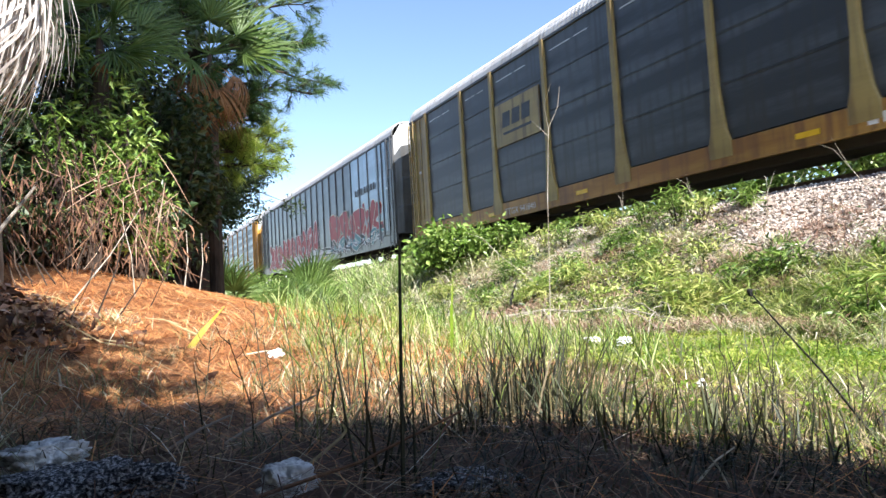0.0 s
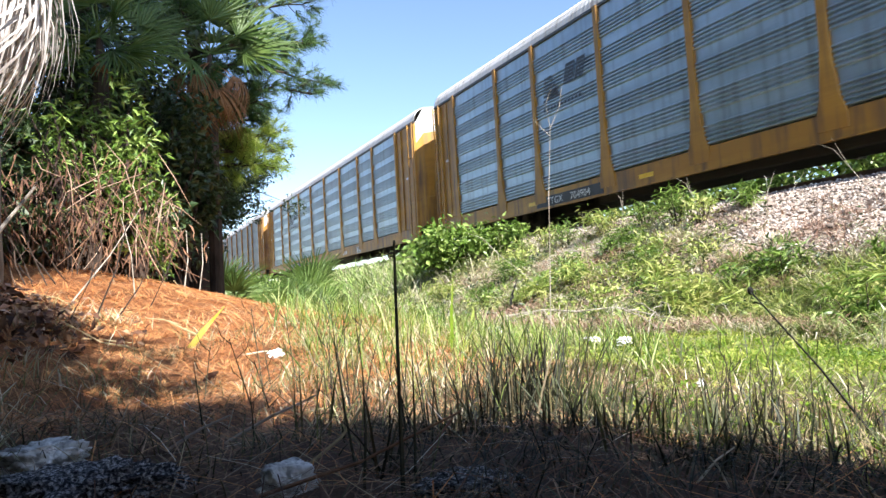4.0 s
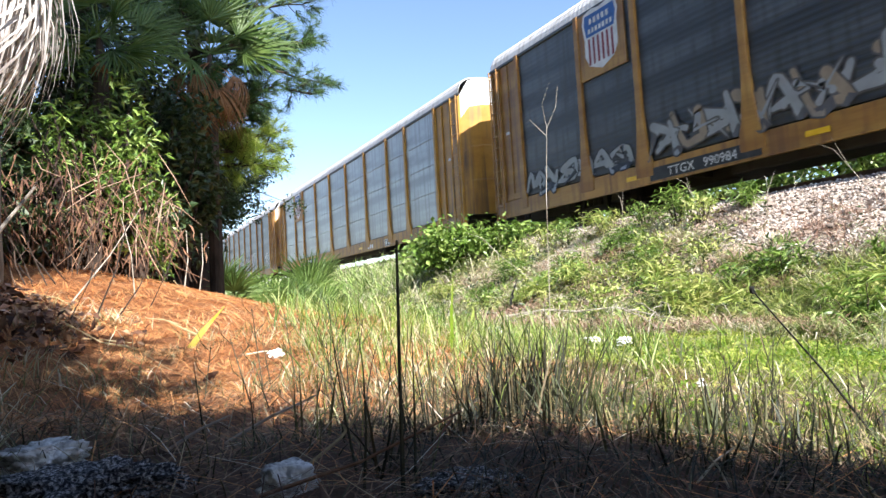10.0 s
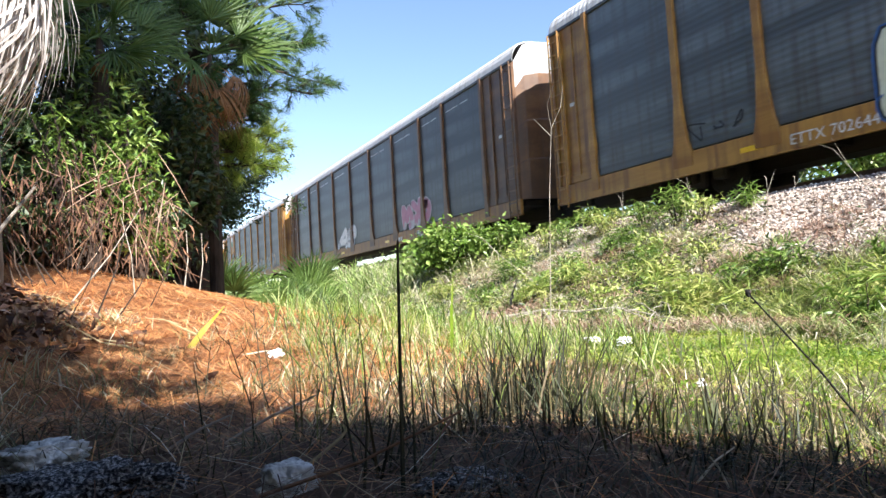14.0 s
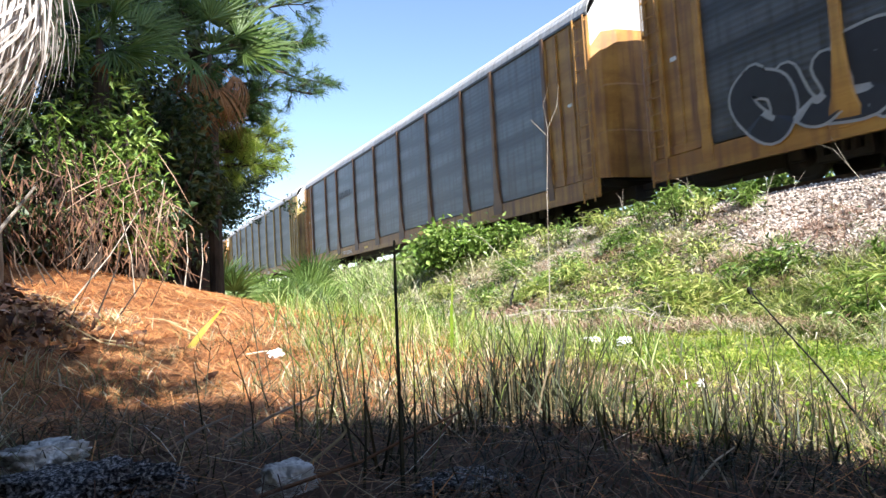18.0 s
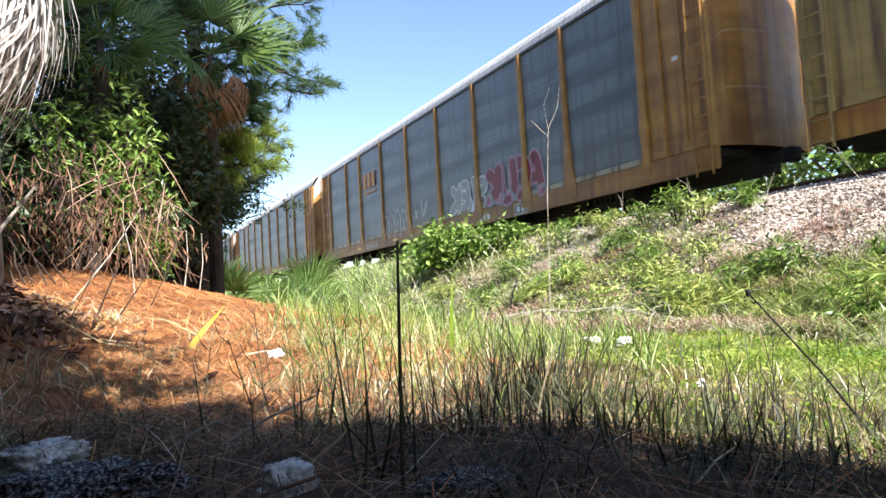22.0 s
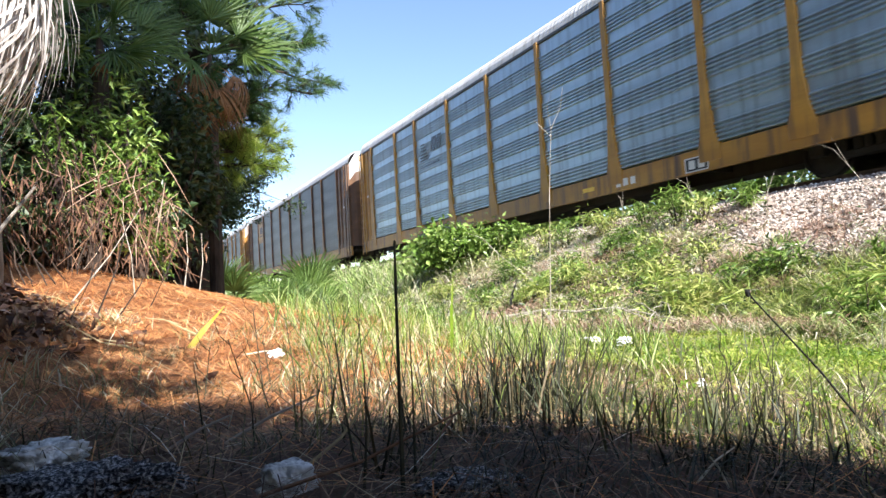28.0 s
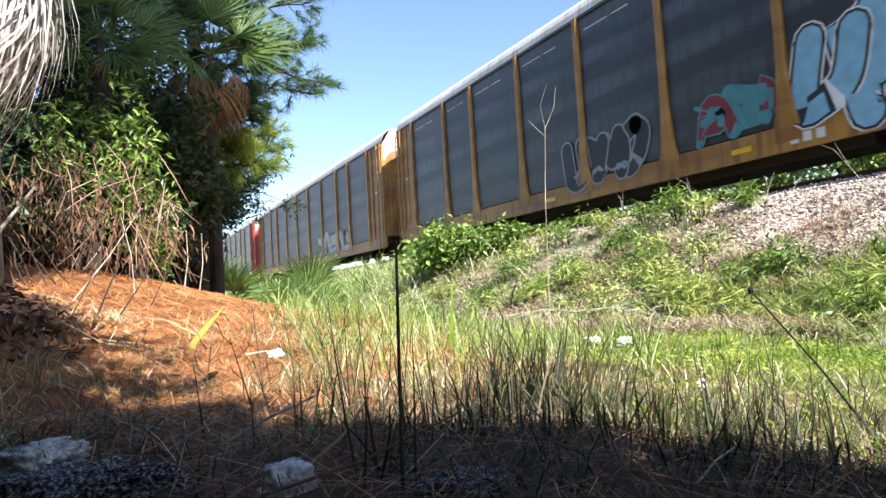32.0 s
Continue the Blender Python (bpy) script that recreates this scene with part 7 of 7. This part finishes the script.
bent_blade("dark curled dead leaf on a stem over the dead weeds", [gz(6.3, 9.9, 0.12), gz(6.45, 10.0, 0.3), gz(6.62, 10.1, 0.48)], 0.11, M_STEM_BLACK)
bent_blade("dark red curled leaf on the needles", [gz(0.37, 3.1, 0.01), gz(0.39, 3.12, 0.035), gz(0.43, 3.15, 0.05)], 0.05, M_DEAD_RED)
bent_blade("oval pale green leaf in the swale", [gz(4.5, 8.06, 0.1), gz(4.5, 8.06, 0.22), gz(4.52, 8.06, 0.36)], 0.14, M_WEED)
# two straws in three take the litter colour darkened for shade
for i in range(26):
    a, x0, y0 = rng.uniform(0, 6.28), rng.uniform(-1.3, 1.8), rng.uniform(0.9, 2.6)
    L = rng.uniform(0.12, 0.35)
    x1, y1 = x0 + L * math.cos(a), y0 + L * math.sin(a) * 0.6
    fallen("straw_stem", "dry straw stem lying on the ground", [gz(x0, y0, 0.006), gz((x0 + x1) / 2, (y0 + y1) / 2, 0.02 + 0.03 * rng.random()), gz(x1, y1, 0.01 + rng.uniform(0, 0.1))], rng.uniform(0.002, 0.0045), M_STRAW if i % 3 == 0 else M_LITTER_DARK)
for i in range(14):
    a, x0, y0 = rng.uniform(0, 6.28), rng.uniform(-1.6, 1.6), rng.uniform(3.0, 6.5)
    L = rng.uniform(0.2, 0.55)
    x1, y1 = x0 + L * math.cos(a), y0 + L * math.sin(a)
    fallen("straw_stem", "dry palm leaf strip lying on the needles", [gz(x0, y0, 0.01), gz((x0 + x1) / 2, (y0 + y1) / 2, 0.05), gz(x1, y1, 0.04 + rng.uniform(0, 0.12))], rng.uniform(0.006, 0.011), M_STRAW)


def litter(x, y, size, seed, label):
    bm = bmesh.new()
    bmesh.ops.create_icosphere(bm, subdivisions=3, radius=1)
    for v in bm.verts:      # a sheet crumpled into a loose flat ball
        crease = abs(noise.noise(v.co * 2.2 + Vector((seed, 1, 0)))) + 0.5 * abs(noise.noise(v.co * 5 + Vector((seed, 7, 0))))
        q = v.co * (0.65 + 0.9 * crease)
        v.co = Vector((q.x * size[0], q.y * size[1], q.z * size[2]))
    me = bpy.data.meshes.new("litter")
    bm.to_mesh(me)
    bm.free()
    me.materials.append(M_TRASH)
    ob = new("litter", me)
    ob.location = gz(x, y, 0.05)
    tagged(ob, label, "litter")


litter(3.75, 4.2, (0.075, 0.05, 0.035), 1.0, "crumpled white litter on the lime grass")
litter(3.75, 4.55, (0.04, 0.03, 0.03), 2.0, "scrap of white litter at the foot of the bank")
litter(0.79, 3.62, (0.045, 0.02, 0.022), 3.0, "curled white litter on the needles")
litter(2.12, 1.94, (0.02, 0.015, 0.02), 4.0, "small white scrap in the grass")

# twigs leaning out of the growth and a heap of dead leaves
for x0, y0, x1, y1, z1, rr in ((-0.1, 5.2, 0.12, 5.3, 0.95, 0.007), (0.05, 5.5, 0.3, 5.6, 0.75, 0.006), (-0.25, 5.0, -0.05, 5.1, 0.8, 0.006), (0.3, 6.2, 0.55, 6.3, 1.0, 0.007), (0.2, 6.6, 0.1, 6.7, 1.2, 0.006), (0.75, 8.0, 0.8, 8.1, 1.25, 0.008), (1.0, 8.8, 1.05, 8.8, 1.3, 0.008), (-0.3, 6.0, 0.25, 6.2, 1.2, 0.007)):
    b0 = gz(x0, y0)
    fallen("stick", "thin dark dead stem leaning at the edge of the growth", [b0, (0.5 * (x0 + x1) + 0.03, 0.5 * (y0 + y1), 0.5 * (b0[2] + z1 + float(fall(x1)))), at(x1, y1, z1)], rr, M_BARK if z1 < 1.1 else M_STICK)
n = 900
x, y = -0.75 + rng.normal(0, 0.32, n), 4.6 + rng.normal(0, 0.4, n)
lift = rng.uniform(0, 0.34, n) * np.clip(1 - np.hypot((x + 0.75) / 0.6, (y - 4.6) / 0.8), 0.05, 1)
stuff("leaf_heap", leaves(np.stack([x, y, ground_z(x, y) + 0.02 + lift], 1), rng.uniform(0.05, 0.11, n), rng, 0.2, 0.5), M_LITTER_DARK, "heap of dead brown leaves at the mound's edge", "dead leaves")
n = 260
x, y = -0.6 + rng.normal(0, 0.28, n), 4.75 + rng.normal(0, 0.4, n)
lift = 0.1 + 0.3 * np.clip(1 - np.hypot((x + 0.75) / 0.6, (y - 4.6) / 0.8), 0.0, 1)
stuff("curled_leaves", leaves(np.stack([x, y, ground_z(x, y) + lift * rng.uniform(0.6, 1.1, n)], 1), rng.uniform(0.03, 0.08, n), rng, 0.2, 0.5), M_DEAD_PINK, "curled pinkish dead leaves on the heap", "dead leaves")


def when(d):
    """Seconds at which the train has rolled d metres."""
    return (-SPEED + math.sqrt(max(0.0, SPEED * SPEED + 4 * GAIN * d))) / (2 * GAIN)


def motions():
    """All that moves: the train, its wheels, and what sways in the wind."""
    for car, y in zip(CARS, FRONT):
        walk(car, [(t, pose(TRACK_X, y - travelled(t), RAIL_Z)) for t in range(0, 33, 4)])
    for wset, car, along, dy in WHEELS:
        y0 = FRONT[CARS.index(car)] + along
        t0, t1 = max(0.0, when(y0 - 19)), min(32.0, when(y0 - 2))
        rows = [(0.0, pose(0, dy, 0.452))]
        if t1 > t0:
            f0, f1 = math.ceil(t0 * FPS) + 1, int(t1 * FPS)
            rows += [(f / FPS, pose(0, dy, 0.452, math.degrees((travelled(f / FPS) - travelled(f0 / FPS)) / 0.452))) for f in range(f0, f1 + 1)]
            rows.append((32.0, rows[-1][1]))
        else:
            rows.append((32.0, rows[0][1]))
        if rows[-2][0] < 32.0:
            walk(wset, rows)
    # gusts bow the thicket back and let the sun onto the sedge
    early = [(0, 0), (3.5, 0), (5.5, 3), (6, 4), (6.5, 12), (7, 14), (7.5, 20), (8, 24), (9, 34), (9.5, 26), (10, 14), (10.5, 16), (11, 8), (11.5, 18), (12, 16), (12.5, 4), (13, 0), (16.5, 3), (17, 14), (17.5, 5), (18, 1), (23, 0), (26, 1), (28, 2), (30, 0.5), (32, 0)]
    late = [(0, 0), (3.5, 0), (5, 6), (5.5, 10), (6, 4), (7, 6), (7.5, 12), (8, 19), (8.5, 28), (9, 34), (9.5, 17), (10, 3), (11, 1), (11.5, 6), (12, 2), (13, 0), (17, 2), (18, 0), (28, 1), (32, 0)]
    for ob, bow, share in zip(SHADE, (early, late, late, early), (1.0, 1.0, 0.15, 0.7)):
        x, y, z = ob.location
        walk(ob, [(float(t), pose(x, y, z, a * share, 0, 0)) for t, a in bow])
    # stalks nod in the wind
    for k, ob in enumerate(SWAY):
        x, y, z = ob.location
        walk(ob, [(float(t), pose(x, y, z, 0.5 * math.sin(1.9 * t + k), 0.7 * math.sin(2.3 * t + 2 * k), 0)) for t in range(0, 33)])


motions()
